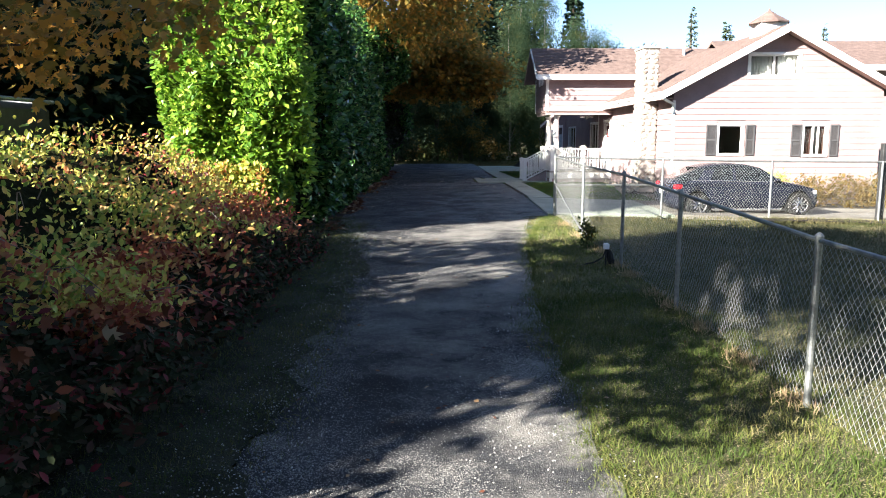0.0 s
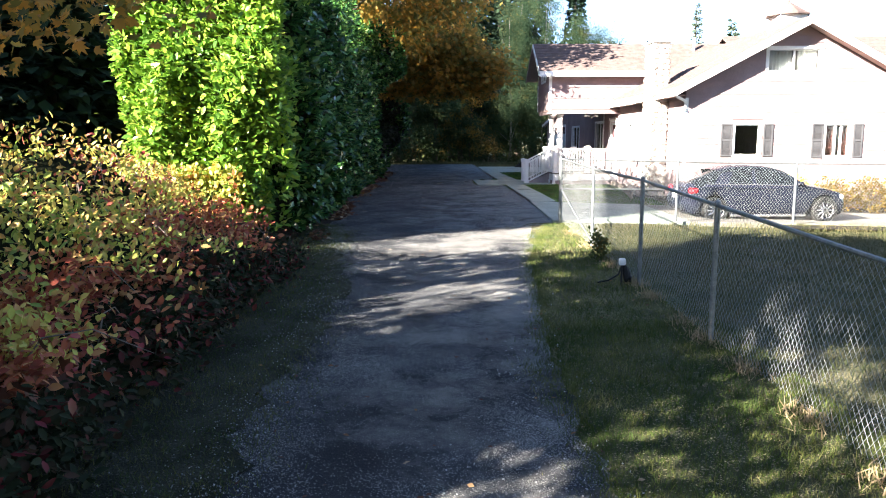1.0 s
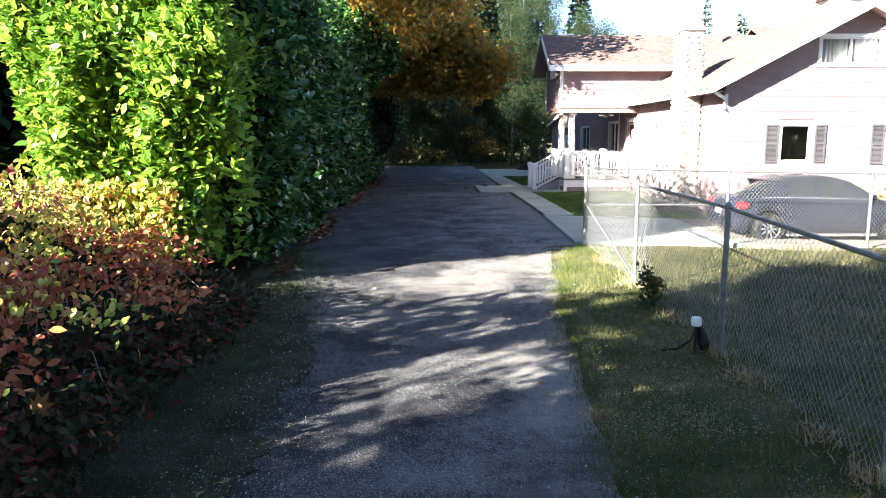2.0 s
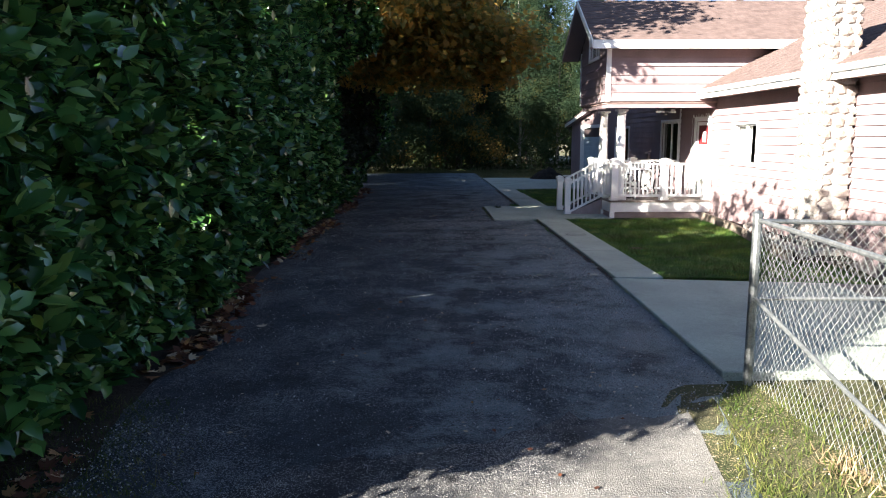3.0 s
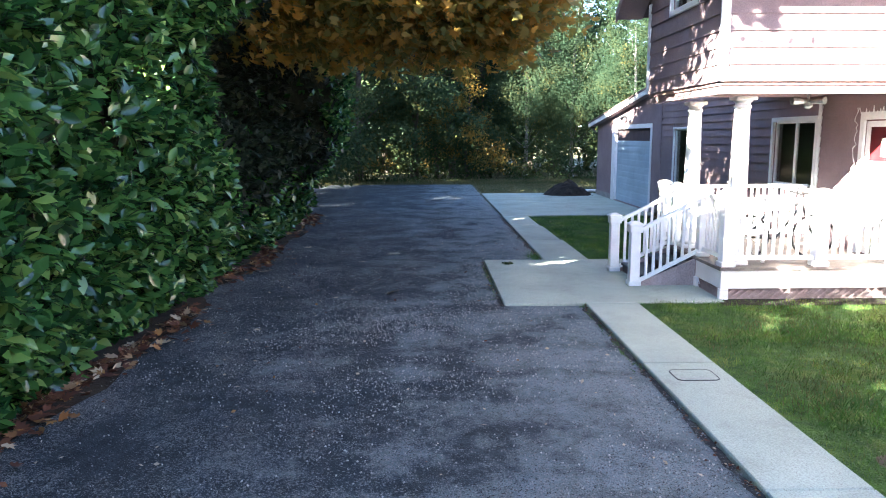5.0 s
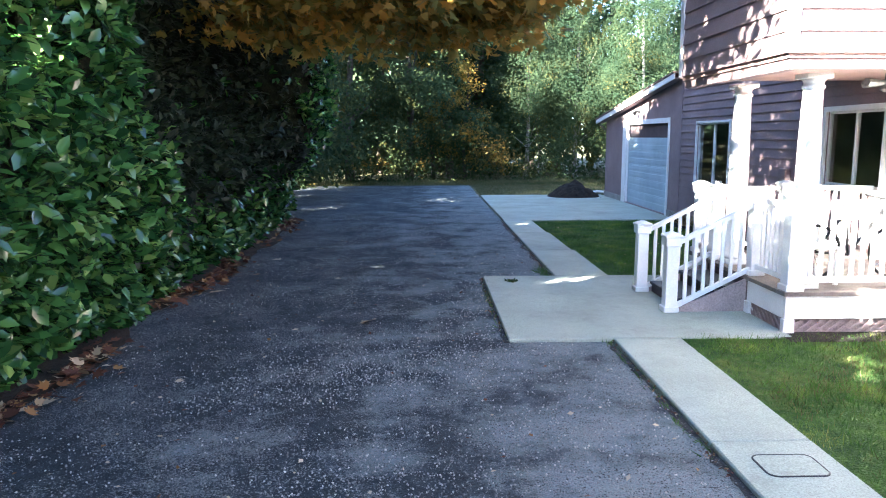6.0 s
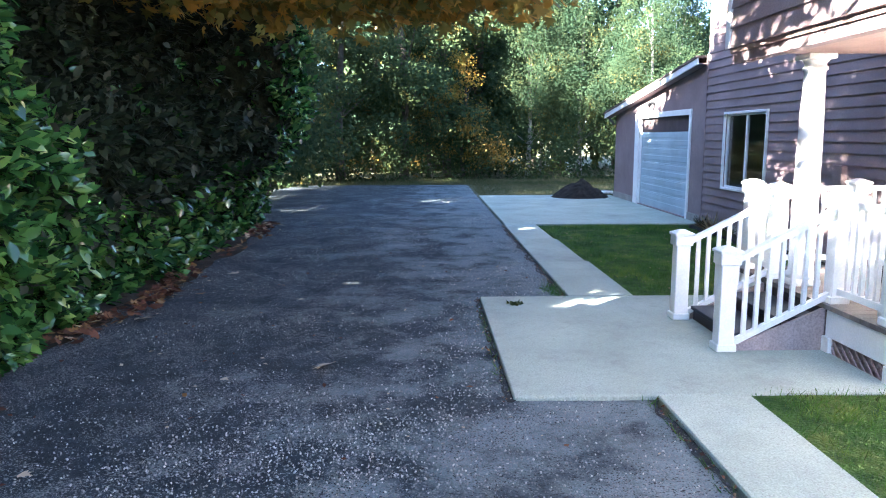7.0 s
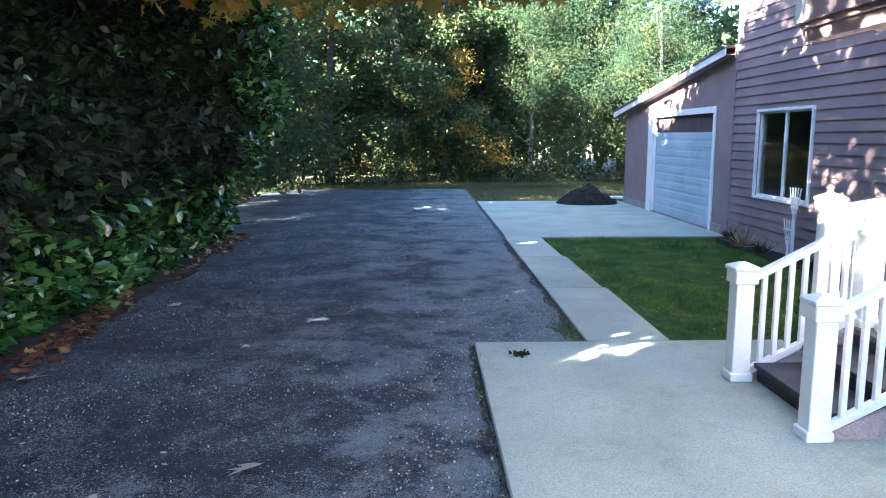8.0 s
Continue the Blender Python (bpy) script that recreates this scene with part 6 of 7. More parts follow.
# shade trees on the neighbour's side
for k, (x, y, h, s) in enumerate(((-20, -16, 12, 3.0), (-26, -12.0, 11, 3.0), (-16, 24, 11, 3.4), (-8.5, 36, 12, 3.0), (-13, 43, 15, 4.0), (-9.5, 47.5, 15, 3.4), (-13.5, 52, 17, 4.0), (-10.5, 55, 16, 3.6))):
    tree("broadleaf_tree", "dark leafy tree on the neighbouring plot", x, y, h * 0.8, 0.2,
         [(x, y, h * 0.66, s, s, h * 0.26), (x + 0.8, y - 0.9, h * 0.42, s * 0.8, s * 0.8, h * 0.16)], 130, 26, (0.5, 0.5, 0.38), 0.30, LEAF_KITE, FOREST, seed=50 + k, limbs=6, group="neighbouring trees")

# wood at the end of the drive
random.seed(5)
wood = [(-9, 59, 13), (-5.5, 61.5, 15), (-2.6, 60, 12), (0.2, 62, 14), (2.4, 64.5, 15), (-7, 55.0, 12), (-4.6, 52.0, 10.5), (-5.4, 45.6, 9.0), (-6.2, 49.0, 10.0)]
def lumps(x, y, h, r, n, seed, droop=1.0):
    """Boughs of a crown: uneven ellipsoids round the stem, smaller towards the top."""
    q = np.random.default_rng(seed)
    out = []
    for k in range(n):
        f = (k + 0.5) / n
        a = k * 2.4 + q.uniform(-0.5, 0.5)
        rr = r * (1.0 - 0.75 * f ** 1.6)
        s = r * q.uniform(0.36, 0.62) * (1.05 - 0.45 * f)
        out.append((x + rr * 0.75 * math.cos(a), y + rr * 0.75 * math.sin(a), h * (0.16 + 0.80 * f) + q.uniform(-0.3, 0.3), s, s, s * 0.62 * droop))
    return out


for k, (x, y, h) in enumerate(wood):
    tree("broadleaf_tree", "dark green woodland tree at the end of the drive", x, y, h * 0.85, 0.19, lumps(x, y - 0.8, h, 3.0, 13, 700 + k),
         300, 50, (0.34, 0.34, 0.22), 0.185, LEAF_KITE, FOREST, seed=80 + k, limbs=9, group="woodland trees")
for k, (x, y, h) in enumerate(((3.2, 61.5, 6.5), (1.4, 63.5, 7.5))):
    tree("broadleaf_tree", "small brown-orange autumn tree at the wood's edge", x, y, h * 0.85, 0.1, lumps(x, y, h, 1.3, 8, 730 + k), 110, 40, (0.26, 0.26, 0.2), 0.14, LEAF_KITE, MAPLE, seed=95 + k, limbs=6, group="woodland trees")
for k, (x, y, h) in enumerate(((6.6, 63.5, 13), (9.6, 64.5, 14.5), (12.6, 62.5, 11.5), (8.0, 68, 15), (15.5, 66.5, 11))):
    tree("birch_tree", "light green birch beginning to turn yellow", x, y, h * 0.92, 0.10, lumps(x, y, h, 2.3, 15, 760 + k, 1.7),
         620, 80, (0.32, 0.32, 0.46), 0.10, LEAF_KITE, BIRCH, PALE_BARK, 100 + k, limbs=10, group="birches")
for k, (x, y, h) in enumerate(((12.6, 60.5, 4.6), (16.0, 62, 6.0), (15.2, 58.5, 3.8))):
    tree("birch_tree", "small golden-leaved tree beside the garage", x, y, h * 0.85, 0.07,
         [(x, y, h * 0.5, 1.5, 1.4, h * 0.36)], 110, 26, (0.3, 0.3, 0.35), 0.16, LEAF_KITE, GOLD, BARK, 120 + k, limbs=6, group="birches")
for k, (x, y, h, r) in enumerate(((4.4, 68, 19, 3.4), (-1.5, 70, 21, 3.6), (8.5, 58 + 18, 20, 3.4), (1.8, 76, 22, 3.6), (7.5, 84, 22, 3.8), (-6, 72, 20, 3.6))):
    conifer("tall dark conifer behind the wood", x, y, h, r, 140 + k)
for k, (x, y, h, r) in enumerate(((-8.6, 18.5, 8.2, 2.6), (-11.5, 16.8, 9.0, 3.0), (-15.5, 18, 11, 3.6), (-8.6, 24, 8.5, 2.6), (-20, 13, 12, 3.8), (-12.5, 24, 10, 3.2), (-16, 11.5, 10, 3.4), (-23, 20, 14, 4.4), (-13.5, 19.5, 10, 3.2), (-10, 21.5, 8.6, 2.8))):
    conifer("dense dark conifer on the neighbouring plot", x, y, h, r, 300 + k, 7000 if k != 3 else 3800)
for k, (x, y, h, r) in enumerate(((9.8, 72, 19, 3.4), (14.0, 74, 17.5, 3.2), (25.2, 72, 14.3, 1.9), (31.0, 78, 13.6, 3.2), (45.0, 85, 14.6, 1.7), (58, 88, 13.0, 4.2), (70, 84, 14, 4.4))):
    conifer("distant conifer on the skyline", x, y, h, r, 160 + k, 2600 if k < 2 else 1100, NEEDLE if k < 2 else HAZY_NEEDLE)

undergrowth = thing("undergrowth", "tangled dark undergrowth with some yellow leaves at the wood's edge", "shrub", kind="stuff")
cent, P = clumps([(-6, 57.5, 1.0, 3.0, 1.0, 1.2), (-2, 59.5, 1.0, 3, 1.0, 1.3), (2, 61, 1.1, 3, 1.0, 1.4), (6, 61.5, 1.2, 3, 1.0, 1.5), (10, 61, 1.1, 3, 1.0, 1.5), (14, 60, 1.1, 3, 1, 1.4), (-5.2, 47.0, 1.2, 1.0, 2.5, 1.3), (-5.2, 52.0, 1.3, 1.2, 3.0, 1.5), (-4.6, 56.5, 1.2, 1.4, 1.2, 1.4), (-5.9, 43.6, 1.5, 1.0, 2.6, 2.0), (-5.0, 45.4, 0.9, 0.9, 1.4, 1.0)], 1000, 36, (0.35, 0.3, 0.3), 171)
P[:, 2] = np.maximum(P[:, 2], 0.05)
leafy("foliage", undergrowth, P, (0.1, -0.4, 0.2), 0.14, LEAF_KITE, FOREST, 0.7)
cent, P = clumps([(0.9, 59.2, 1.0, 0.5, 0.4, 0.7), (4.6, 60.3, 1.3, 1.0, 0.5, 0.8), (-1.2, 58.8, 0.9, 0.8, 0.5, 0.6), (12.2, 59.5, 1.2, 1.0, 0.5, 0.6)], 34, 20, (0.2, 0.2, 0.2), 172)
leafy("yellow_foliage", undergrowth, P, (0.1, -0.5, 0.1), 0.17, LEAF_KITE, GOLD, 0.7)
backwood = tagged(new("far_wood", None), "dense far wood closing the view, its unseen part added to cut sky light", "wood", kind="stuff")
# the last three clumps, unseen behind the camera, are added to block sky light
cent, P = clumps([(-40, 70, 6, 14, 6, 7), (-20, 74, 7, 10, 5, 8), (0, 80, 7, 14, 5, 8), (22, 84, 6, 10, 5, 5.5), (-30, 30, 6, 6, 22, 7), (-26, 0, 2.8, 4, 16, 3.4), (40, 92, 4, 14, 5, 4), (70, 95, 4, 20, 5, 4), (-14, 66, 5, 8, 2, 6), (2, 70, 5, 8, 2, 6), (12, 72, 5, 6, 2, 5), (-8, 76, 6, 12, 2, 8), (2, 80, 6, 7, 2, 8), (11, 77, 5, 9, 2, 4.5), (4, -16, 6, 16, 4, 7), (20, -6, 5, 3, 12, 6), (-14, -22, 6, 8, 3, 7)], 4200, 22, (0.9, 0.9, 0.8), 173)
P[:, 2] = np.maximum(P[:, 2], 0.1)
leafy("foliage", backwood, P, (0.1, -0.2, -0.2), 0.75, LEAF_KITE, FOREST, 0.7)

# low shrubs before the front windows
for k, (x, s, mt) in enumerate(((9.6, 0.55, DRY_BLADE), (10.8, 0.6, VINE), (12.0, 0.62, GOLD), (13.2, 0.66, GOLD), (14.1, 0.5, GOLD))):
    sh = thing("shrub", "rounded golden-leaved shrub under the front windows", "shrub", "shrubs under the windows")
    cent, P = clumps([(x, 22.75, g_at(x, 22.7) + 0.55, s, 0.42, 0.5)], 60, 22, (0.12, 0.12, 0.12), 180 + k)
    leafy("foliage", sh, P, (0, -0.5, 0.4), 0.09, LEAF_KITE, mt, 0.7)
    bm = bmesh.new()
    for j in range(5):
        tube(bm, [(x, 22.75, g_at(x, 22.7)), (x + 0.3 * math.cos(j * 1.3), 22.75 + 0.25 * math.sin(j * 1.3), g_at(x, 22.7) + 0.6)], [0.02, 0.008], 5)
    part("stems", bm, BARK, sh)

# grass
def grass(name, label, x0, x1, y0, y1, n, size, mat, keep=None, spread=0.45):
    x, y = rng.uniform(x0, x1, n), rng.uniform(y0, y1, n)
    P = np.stack([x, y, lie(x, y) - 0.01], -1)
    if keep is not None:
        P = P[keep(P)]
    ob = new(name, scatter(name, P, (0, 0, 1.0), size, BLADE_FORM, mat, spread))
    return tagged(ob, label, "grass", kind="stuff")


def lawn_sheet(name, x0, x1, y0, y1, label):
    return strip(name, lambda y: x0, lambda y: x1, y0, y1, 0.022, LAWN_SOIL, label, "lawn", rag=0.05)


lawn_sheet("lawn", 3.87, 7.3, 23.25, 31.3, "small mown lawn before the porch")
lawn_sheet("lawn", 3.93, 7.7, 34.85, 42.4, "small mown lawn between walkway and house")
grass("grass", "short green lawn grass before the porch", 3.83, 7.35, 23.2, 31.32, 90000, 0.07, BLADE, lambda P: P[:, 0] < np.interp(P[:, 1], [23, 24.6, 26.3, 28.6, 31.2], [7.3, 6.5, 6.75, 7.2, 7.45]), 0.7)
grass("grass", "short green lawn grass beside the walkway", 3.83, 7.6, 34.82, 42.42, 76000, 0.07, BLADE, lambda P: P[:, 0] > np.interp(P[:, 1], [34.8, 37.4, 40, 42.4], [3.98, 3.93, 3.89, 3.85]) + 0.05 * wave(P, 3.0, 88) + rng.normal(0, 0.025, len(P)), 0.7)
right = np.vectorize(drive_right)
y0, y1, seed = 23.3, 31.25, 81
for mt, lo, sz, lab in ((DRY_BLADE, 0.35, 0.085, "paler coarse grass tufts in the lawn"), (VERGE_BLADE, 0.45, 0.09, "yellowing grass tufts in the lawn")):
    x, y = rng.uniform(4.0, 7.2, 26000), rng.uniform(y0, y1, 26000)
    P = np.stack([x, y, lie(x, y)], -1)
    P = P[(wave(P, 1.6, seed + int(lo * 100)) + rng.normal(0, 0.2, 26000) > lo) & (x < np.interp(y, [23, 24.6, 26.3, 28.6, 31.2], [7.2, 6.4, 6.7, 7.1, 7.3]))]
    tagged(new("grass", scatter("grass", P, (0, 0, 1), sz, BLADE_FORM, mt, 0.6)), lab, "grass", kind="stuff")
grass("grass", "rough grass verge between driveway and fence", 1.0, 3.6, -4, 18.7, 52000, 0.085, VERGE_BLADE, lambda P: P[:, 0] > right(P[:, 1]) + 0.22 * wave(P, 1.6, 71) + rng.normal(0, 0.13, len(P)))
grass("grass", "short trodden grass at the near end of the verge", 0.9, 3.6, 1.5, 10, 60000, 0.060, VERGE_BLADE, lambda P: P[:, 0] > right(P[:, 1]) - 0.03 + 0.25 * wave(P, 1.9, 72) + rng.normal(0, 0.16, len(P)), 0.7)
grass("grass", "dry rough grass inside the fence", 3.3, 13, -2, 18.6, 60000, 0.10, DRY_BLADE)
grass("grass", "rough grass at the end of the drive", -8, 16, 57.0, 60.5, 26000, 0.14, DRY_BLADE)
grass("grass", "dull rough grass beside the garage apron", 3.2, 12, 50.9, 58, 18000, 0.10, DRY_BLADE)
x = rng.uniform(-2.7, -0.6, 60000)
y = rng.uniform(3, 18.5, 60000)
P = np.stack([x, y, lie(x, y)], -1)
tagged(new("grass", scatter("grass", P[P[:, 0] < np.interp(P[:, 1], [0, 10, 13, 15, 19], [-1.25, -1.2, -1.3, -1.65, -2.3]) + 0.30 * wave(P, 1.2, 77) + rng.normal(0, 0.22, len(P))], (0, 0, 1), 0.065, BLADE_FORM, VERGE_BLADE, 0.8)), "thin grass along the foot of the bank", "grass", kind="stuff")
y = rng.uniform(1.5, 18.5, 16000)
x = right(y) + rng.normal(0.02, 0.09, 16000)
P = np.stack([x, y, lie(x, y)], -1)
tagged(new("grass", scatter("grass", P[wave(P, 2.2, 78) + rng.normal(0, 0.4, 16000) > -0.2], (-0.3, 0, 1), 0.06, BLADE_FORM, VERGE_BLADE, 0.8)), "straggling grass creeping over the gravel edge", "grass", kind="stuff")
# longer tufts and pale leaf bits on the lawns
for y0, y1, seed in ((23.4, 31.2, 301), (35.0, 42.3, 303)):
    x, y = rng.uniform(4.05, 7.1, 30000), rng.uniform(y0, y1, 30000)
    P = np.stack([x, y, lie(x, y)], -1)
    P = P[(wave(P, 1.9, seed) + rng.normal(0, 0.25, 30000) > 0.25) & (x < np.interp(y, [23, 24.6, 26.3, 28.6, 31.2], [7.2, 6.4, 6.7, 7.1, 7.2]))]
    tagged(new("grass", scatter("grass", P, (0, 0, 1), 0.105, BLADE_FORM, BLADE, 0.8)), "longer uneven grass tufts in the lawn", "grass", kind="stuff")
x, y = rng.uniform(4.0, 7.3, 190), rng.uniform(35.0, 42.3, 190)
P = np.stack([x, y, lie(x, y) + 0.075], -1)
tagged(new("leaf_litter", scatter("leaf_litter", P, np.stack([rng.normal(0, 1, 190), rng.normal(0, 1, 190), np.zeros(190)], -1), 0.035, LEAF_KITE, STRAW, 0.2, (0, 0, 1))), "small pale leaf bits lying on the lawn", "fallen leaves", kind="stuff")
# tufts along the fence foot and the pad's edges
y = np.concatenate([rng.normal(c, 0.16, 170) for c in (5.9, 7.0, 8.2, 9.2, 9.9, 11.2, 12.0, 13.3, 15.2, 17.0)])
P = np.stack([FX + rng.normal(-0.03, 0.09, len(y)), y, lie(FX, y)], -1)
tagged(new("grass_tufts", scatter("grass_tufts", P, (-0.1, 0, 1), 0.115, BLADE_FORM, STRAW, 0.6)), "dry straw tufts along the fence foot", "grass", kind="stuff")
P = np.stack([np.concatenate([rng.normal(1.94, 0.022, 110), rng.normal(3.0, 0.06, 320), rng.normal(3.06, 0.03, 110)]), np.concatenate([rng.uniform(31.3, 34.4, 110), rng.normal(35.2, 0.25, 320), rng.uniform(28, 31.2, 110)]), np.zeros(540)], -1)
tagged(new("weeds", scatter("weeds", P, (-0.2, 0, 0.8), 0.085, BLADE_FORM, BLADE, 0.8)), "small green weeds along the concrete edges", "weeds", kind="stuff")
cent, P = clumps([(3.03, 13.9, -0.02, 0.12, 0.16, 0.26)], 26, 14, (0.05, 0.05, 0.08), 190)
tuft = thing("weed_clump", "grey dry weed clump against the fence", "weeds")
leafy("foliage", tuft, P, (0, 0, 0.8), 0.07, LEAF_KITE, FOREST, 0.6)

# fallen leaves
PALE_LEAF = leaf_material("pale fallen leaf", ((0.0, (0.36, 0.29, 0.20)), (1.0, (0.52, 0.44, 0.33))), 0.7, 0.1, 0.3)
N = 2600
y = rng.uniform(16, 43, N)
y = y[np.sin(y * 0.9 + 1.1) + 0.6 * np.sin(y * 2.3) + rng.normal(0, 0.5, N) > -0.1]
N = len(y)
x = -2.5 + np.abs(rng.normal(0, 0.20, N)) + 0.12 * np.sin(y * 1.3)
P = np.stack([x, y, lie(x, y) + 0.025 + rng.uniform(0, 0.03, N)], -1)
ob = new("fallen_leaves", scatter("fallen_leaves", P, np.stack([rng.normal(0, 1, N), rng.normal(0, 1, N), np.zeros(N)], -1), 0.12, LEAF_MAPLE, DRY_LEAF, 0.2, (0, 0, 1)))
tagged(ob, "brown fallen leaves gathered along the hedge foot", "fallen leaves", kind="stuff")
N = 420
x, y = rng.uniform(-2.2, 3.0, N), rng.uniform(3, 50, N)
P = np.stack([x, y, lie(x, y) + 0.016], -1)
ob = new("leaf_litter", scatter("leaf_litter", P, np.stack([rng.normal(0, 1, N), rng.normal(0, 1, N), np.zeros(N)], -1), 0.055, LEAF_KITE, DRY_LEAF, 0.15, (0, 0, 1)))
tagged(ob, "small dry leaf bits scattered over the driveway", "fallen leaves", kind="stuff")
N = 260
x, y = rng.uniform(-2.0, 2.9, N), rng.uniform(17, 44, N)
P = np.stack([x, y, lie(x, y) + 0.018], -1)
ob = new("leaf_litter", scatter("leaf_litter", P, np.stack([rng.normal(0, 1, N), rng.normal(0, 1, N), np.zeros(N)], -1), 0.045, LEAF_KITE, PALE_LEAF, 0.15, (0, 0, 1)))
tagged(ob, "pale dry leaf bits scattered over the asphalt", "fallen leaves", kind="stuff")
for x, y, s in ((0.44, 32.15, 0.20), (-0.45, 31.75, 0.09), (-0.26, 34.8, 0.13), (-1.55, 36.6, 0.16), (-2.0, 33.8, 0.2), (-1.2, 30.0, 0.12)):
    P = np.array([(x, y, float(lie(x, y)) + 0.03)])
    ob = new("maple_leaf", scatter("maple_leaf", P, (math.sin(x * 9), math.cos(x * 9), 0.06), s, LEAF_MAPLE, PALE_LEAF, 0.05, (0, 0, 3)))
    tagged(ob, "pale fallen maple leaf lying on the asphalt", "fallen leaf", "fallen maple leaves")

# canes arching out of the bank
random.seed(41)
for k in range(46):
    x, y = random.uniform(-4.6, -2.5), random.uniform(4.5, 13.5)
    zt = float(bank_top(np.array([x]), np.array([y]))[0])
    l, dx, dy = random.uniform(0.5, 1.1), random.uniform(-0.3, 0.7), random.uniform(-0.6, 0.5)
    bm = bmesh.new()
    tube(bm, [(x, y, zt - 0.25), (x + dx * 0.4 * l, y + dy * 0.4 * l, zt + 0.16 * l), (x + dx * 0.8 * l, y + dy * 0.8 * l, zt + 0.18 * l), (x + dx * 1.3 * l, y + dy * 1.3 * l, zt - 0.05)], [0.008, 0.007, 0.005, 0.003], 5)
    part("cane", bm, TIMBER, bank, "bare grey-brown cane")

# foot of the side wall: soil, dry plants, small white fan trellises
strip("planting_bed", lambda y: 7.2, lambda y: WX - 0.02, 36.2, 42.4, 0.05, DARK_SOIL, "dark soil bed at the foot of the side wall", "soil", rag=0.25)
for k, (x, y, h, mt) in enumerate(((7.45, 41.0, 0.42, STRAW), (7.4, 40.2, 0.26, DRY_BLADE), (7.5, 41.7, 0.30, DIM_VINE), (7.45, 38.6, 0.28, DIM_VINE))):
    dp = thing("garden_plant", "dry straggly plant at the foot of the wall", "plant", "plants along the side wall")
    r = np.random.default_rng(500 + k)
    P = np.tile((x, y, 0.04), (70, 1)) + r.normal(0, 0.03, (70, 3)) * (1, 1, 0)
    ob = new("foliage", scatter("foliage", P, np.stack([r.normal(0, 0.8, 70) - 0.2, r.normal(0, 0.8, 70), np.full(70, 0.9)], -1), h, BLADE_FORM, mt, 0.2))
    ob.parent = dp
for y, z in ((39.45, 0.82), (39.58, 0.28)):
    fan = thing("fan_trellis", "small white plastic fan trellis against the wall", "trellis", "white fan trellises")
    for j in range(5):
        o = (j - 2) * 0.07
        bm = bmesh.new()
        tube(bm, [(7.55, y + o * 0.45, z), (7.55, y + o * 0.8, z + 0.18), (7.55, y + o * 1.3, z + 0.42)], 0.011, 6)
        part("rib", bm, TRIM, fan)
    boxes("crosspiece", [((7.535, y - 0.10, z + 0.09), (7.565, y + 0.10, z + 0.12)), ((7.535, y - 0.15, z + 0.24), (7.565, y + 0.15, z + 0.27)), ((7.54, y - 0.03, 0.0), (7.57, y + 0.03, z + 0.02))], TRIM, fan)
# flat disc that stands for a brown bare patch in the lawn, soil before the porch
bm = bmesh.new()
lathe(bm, (4.28, 26.2, -0.02), [(0.0, 0.05), (0.11, 0.05), (0.15, 0.042), (0.16, 0.0)], 14)
st = part("bare_patch", bm, BARE_PATCH, None)
tagged(st, "flat brown disc standing for a bare patch in the lawn", "stepping stone")
strip("planting_bed", lambda y: 5.0, lambda y: 7.4, 31.0, 31.4, 0.035, DARK_SOIL, "dark soil along the porch foot", "soil", step=0.1, rag=0.15)
# dirt gathered along the concrete edges
for x0, x1, y0, y1 in ((1.925, 1.985, 31.15, 34.85), (3.05, 3.125, 23.2, 31.2), (3.04, 3.125, 34.8, 42.4)):
    strip("edge_dirt", lambda y: x0, lambda y: x1, y0, y1, 0.007, EDGE_DIRT, "dark gritty dirt gathered along the concrete edge", "soil", step=0.06, cols=3, rag=0.10)
    N = int(26 * (y1 - y0))
    x, y = x1 - 0.02 - np.abs(rng.normal(0, 0.045, N)), rng.uniform(y0, y1, N)
    P = np.stack([x, y, lie(x, y) + 0.016], -1)
    ob = new("leaf_litter", scatter("leaf_litter", P, np.stack([rng.normal(0, 1, N), rng.normal(0, 1, N), np.full(N, 0.2)], -1), 0.032, LEAF_KITE, DRY_LEAF, 0.2, (0, 0, 1)))
    tagged(ob, "dry leaf crumbs along the concrete edge", "fallen leaves", kind="stuff")
# weed in the slab's joint, dark stain on the slab
weed = thing("slab_weed", "small dark weed growing through the concrete", "weeds")
r = np.random.default_rng(520)
P = np.tile((2.38, 34.36, 0.045), (46, 1)) + r.normal(0, 0.035, (46, 3)) * (1, 1, 0)
ob = new("foliage", scatter("foliage", P, np.stack([r.normal(0, 1, 46), r.normal(0, 1, 46), np.full(46, 0.5)], -1), 0.065, LEAF_KITE, FOREST, 0.2))
ob.parent = weed

# loose grit
STONE_FORM = (np.array([(0.5, 0, 0), (-0.5, 0.1, 0), (0, 0.45, 0.1), (0.1, -0.5, 0), (0, 0, 0.4), (0, 0, -0.2)]), np.array([(0, 2, 4), (2, 1, 4), (1, 3, 4), (3, 0, 4), (2, 0, 5), (1, 2, 5), (3, 1, 5), (0, 3, 5)]))
GRIT = leaf_material("pale grit", ((0.0, (0.12, 0.125, 0.13)), (0.6, (0.27, 0.28, 0.28)), (1.0, (0.55, 0.54, 0.52))), 0.8, 0.0, 0.3)
N = 60000
P = np.stack([rng.uniform(-2.3, 3.1, N), rng.uniform(2.5, 44, N), np.zeros(N)], -1)
m = wave(P, 0.9, 201) + 0.35 * (P[:, 0] - 0.6) + rng.normal(0, 0.35, N) > 0.75
P = P[m & (P[:, 0] < right(P[:, 1]) + 0.12 + np.where(P[:, 1] < 18, np.abs(rng.normal(0, 0.18, N)), 0))]
P = P[~((P[:, 0] > 1.95) & (P[:, 1] > 31.2) & (P[:, 1] < 34.85))]
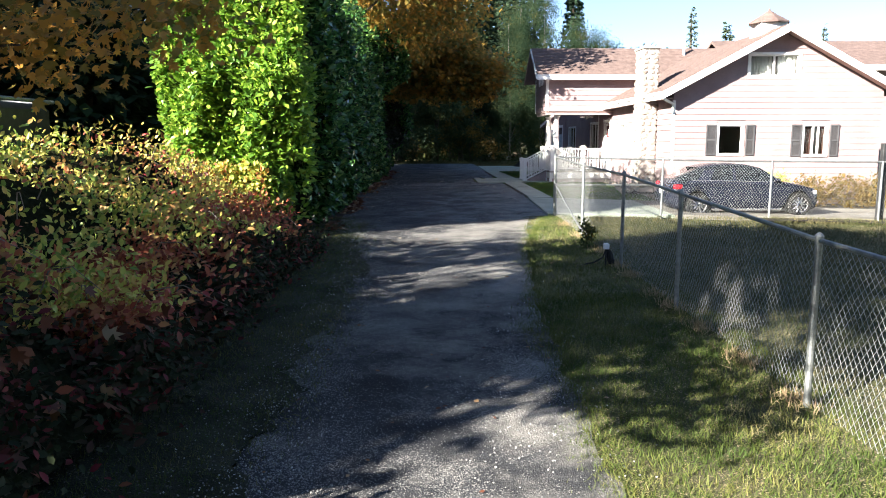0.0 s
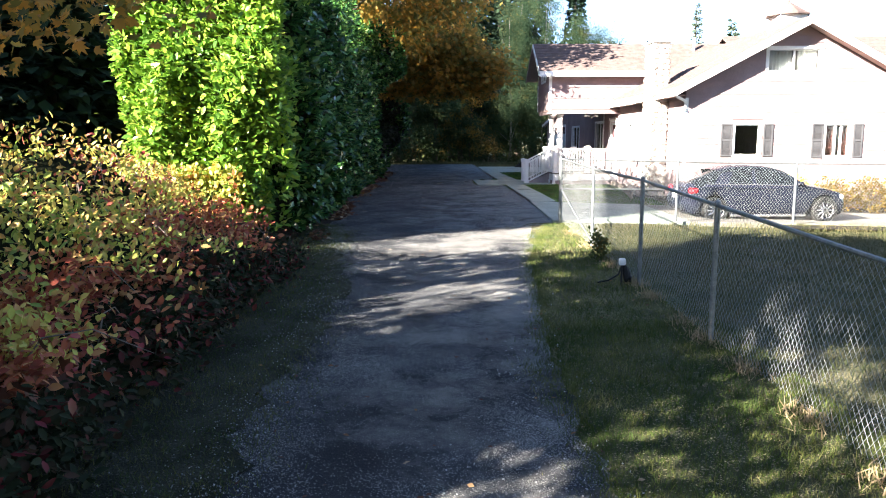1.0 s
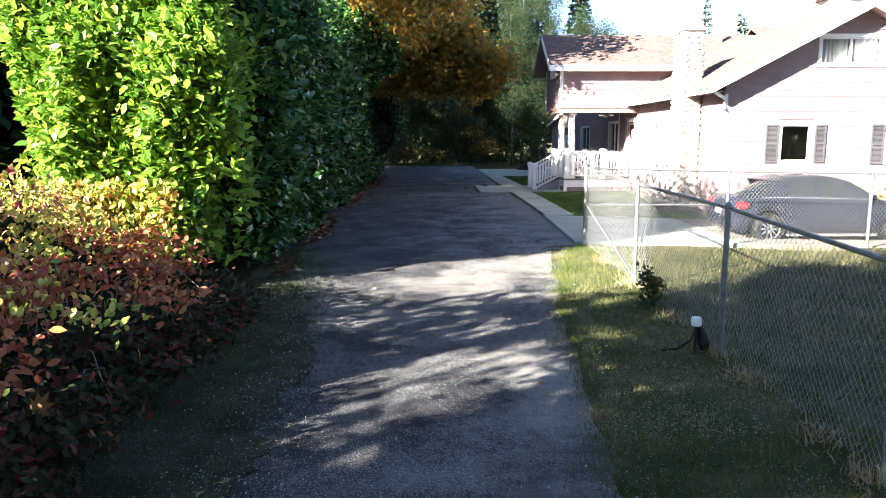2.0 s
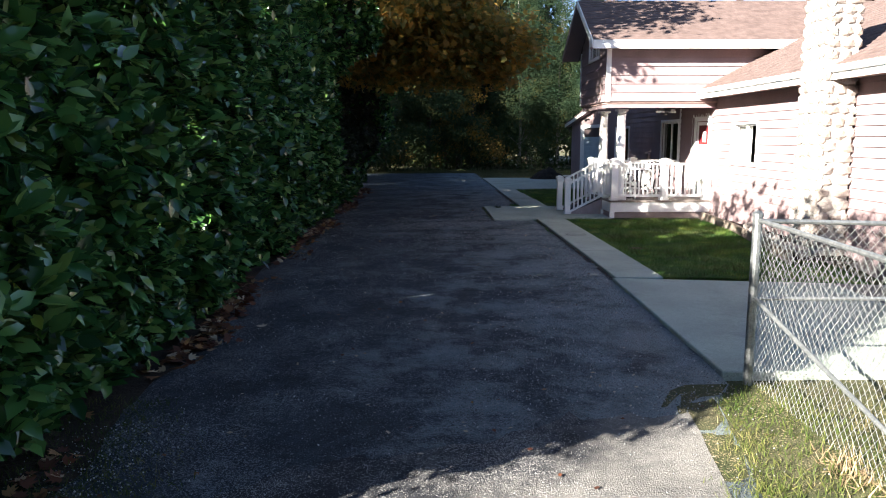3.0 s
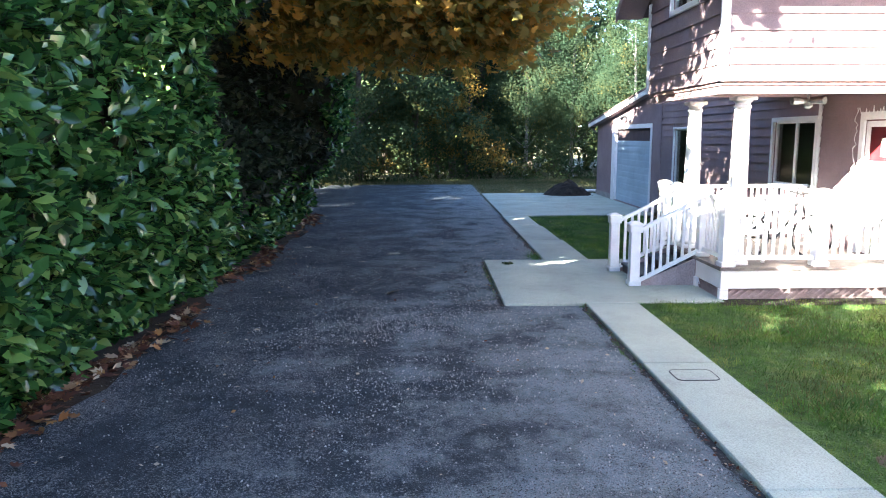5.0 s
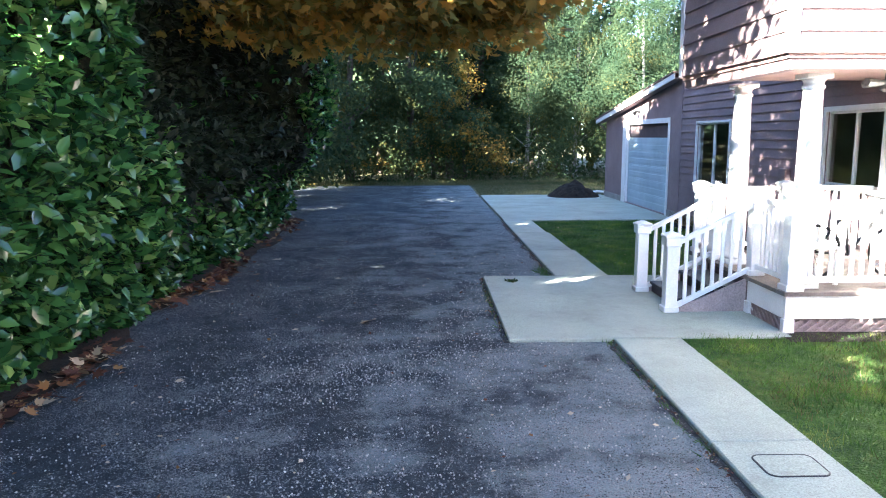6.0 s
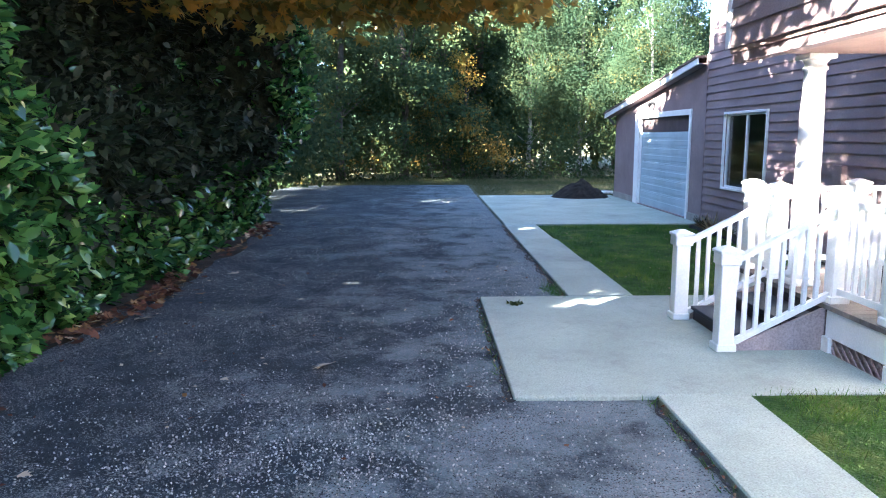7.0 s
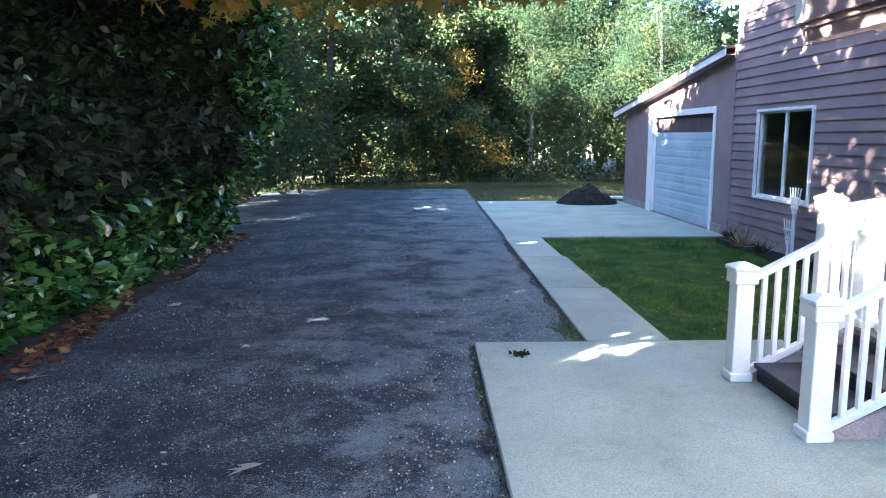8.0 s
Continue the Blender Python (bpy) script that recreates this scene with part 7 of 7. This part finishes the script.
P[:, 2] = lie(P[:, 0], P[:, 1]) + 0.008
tagged(new("gravel", scatter("gravel", P, (1, 0, 0), 0.019, STONE_FORM, GRIT, 0.8)), "loose pale grit on the worn asphalt", "gravel", kind="stuff")
N = 34000
P = np.stack([rng.uniform(-2.2, 3.05, N), rng.uniform(17, 45, N), np.zeros(N)], -1)
P = P[wave(P, 1.3, 205) + rng.normal(0, 0.4, N) > 0.35]
P = P[~((P[:, 0] > 1.95) & (P[:, 1] > 31.2) & (P[:, 1] < 34.85))]
P[:, 2] = lie(P[:, 0], P[:, 1]) + 0.010
tagged(new("gravel", scatter("gravel", P, (1, 0, 0), 0.017, STONE_FORM, GRIT, 0.8)), "scattered pale chippings on the asphalt", "gravel", kind="stuff")
N = 10000
P = np.stack([rng.normal(0.6, 0.9, N), rng.normal(29.6, 1.3, N), np.zeros(N)], -1)
P = P[(wave(P, 1.5, 207) + rng.normal(0, 0.4, N) > 0.1) & (P[:, 0] < np.where(P[:, 1] > 31.15, 1.93, 3.05)) & (P[:, 0] > -2.2)]
P[:, 2] = lie(P[:, 0], P[:, 1]) + 0.010
tagged(new("gravel", scatter("gravel", P, (1, 0, 0), 0.018, STONE_FORM, GRIT, 0.8)), "worn patch of pale gravel beside the concrete", "gravel", kind="stuff")
N = 6000
y = rng.uniform(2.5, 18, N)
P = np.stack([np.interp(y, [0, 10, 13, 15, 19], [-1.3, -1.25, -1.35, -1.7, -2.3]) + rng.normal(0, 0.30, N), y, np.zeros(N)], -1)
P = P[wave(P, 1.1, 203) + rng.normal(0, 0.5, N) > -0.1]
P[:, 2] = lie(P[:, 0], P[:, 1]) + 0.022
tagged(new("gravel", scatter("gravel", P, (1, 0, 0), 0.016, STONE_FORM, GRIT, 0.8)), "loose grit thinning out into the mossy verge", "gravel", kind="stuff")

# tap post by the fence
tap = thing("garden_tap", "white tap post with a black cloth hanging by the fence", "garden tap")
TX, TY = 2.95, 12.0
tz = g_at(TX, TY)
bm = bmesh.new()
tube(bm, [(TX, TY, tz - 0.05), (TX, TY, tz + 0.30)], 0.016, 8)
part("pipe", bm, DARK_METAL, tap)
boxes("tap_box", [((TX - 0.045, TY - 0.04, tz + 0.29), (TX + 0.05, TY + 0.04, tz + 0.39))], TRIM, tap, "white plastic box", 0.015)
bm = bmesh.new()
tube(bm, [(TX + 0.03, TY, tz + 0.29), (TX + 0.06, TY + 0.02, tz + 0.22), (TX + 0.09, TY, tz + 0.10), (TX + 0.10, TY, tz + 0.04)], [0.025, 0.05, 0.065, 0.045], 9)
part("cloth", bm, BLACK, tap, "black hanging cloth")
bm = bmesh.new()
tube(bm, [(TX - 0.01, TY - 0.02, tz + 0.28), (TX - 0.06, TY - 0.05, tz + 0.16), (TX - 0.22, TY - 0.1, tz + 0.08), (TX - 0.35, TY, tz + 0.03), (TX - 0.25, TY + 0.15, tz + 0.03)], 0.012, 6)
part("hose", bm, BLACK, tap)

# heap of soil on the apron
bm = bmesh.new()
bmesh.ops.create_grid(bm, x_segments=26, y_segments=26, size=1.0)
for v in bm.verts:
    r = v.co.length
    hgt = 0.62 * max(0, 1 - r) ** 0.8 * (1 + 0.25 * noise.noise(v.co * 3)) + 0.05 * noise.noise(v.co * 9)
    v.co = Vector((6.5 + v.co.x * 0.95, 50.0 + v.co.y * 0.8, 0.03 + max(hgt, -0.01)))
heap = part("soil_mound", bm, DARK_SOIL, None, "", False)
tagged(heap, "heap of dark soil on the garage apron", "soil heap")

bm = bmesh.new()
tube(bm, [(7.05, 51.35, 0.06), (7.75, 51.6, 0.09), (8.5, 51.5, 0.07)], 0.05, 8)
tagged(part("drain_pipe", bm, TRIM, None), "white plastic drain pipe lying beside the soil heap", "pipe")
# trailer behind the bank
trailer = thing("trailer", "dark travel trailer with pale roof edge behind the bank", "trailer")
bm = bmesh.new()
box(bm, (-13.2, 12.0, 0.4), (-7.4, 14.4, 2.55), 0.12)
part("body", bm, DARK_METAL, trailer)
boxes("roof_edge", [((-13.25, 11.95, 2.56), (-7.35, 12.05, 2.63)), ((-13.25, 14.35, 2.56), (-7.35, 14.45, 2.63)), ((-7.45, 12.06, 2.56), (-7.35, 14.34, 2.63))], GALVA, trailer, "pale metal roof edge", 0.02)
boxes("roof_vent", [((-8.6, 12.8, 2.63), (-8.0, 13.4, 2.78))], TRIM, trailer, "white roof vent", 0.04)
bm = bmesh.new()
for a, b in (((-10.2, 11.965, 1.0), (-8.8, 11.985, 1.04)), ((-10.2, 11.965, 2.2), (-8.8, 11.985, 2.24)), ((-10.2, 11.965, 1.04), (-10.16, 11.985, 2.2)), ((-8.84, 11.965, 1.04), (-8.8, 11.985, 2.2))):
    box(bm, a, b)
part("window_frame", bm, TRIM, trailer)
boxes("axle_block", [((-12, 12.4, -0.6), (-11.6, 14.0, 0.42)), ((-9, 12.4, -0.6), (-8.6, 14.0, 0.42))], BLACK, trailer)
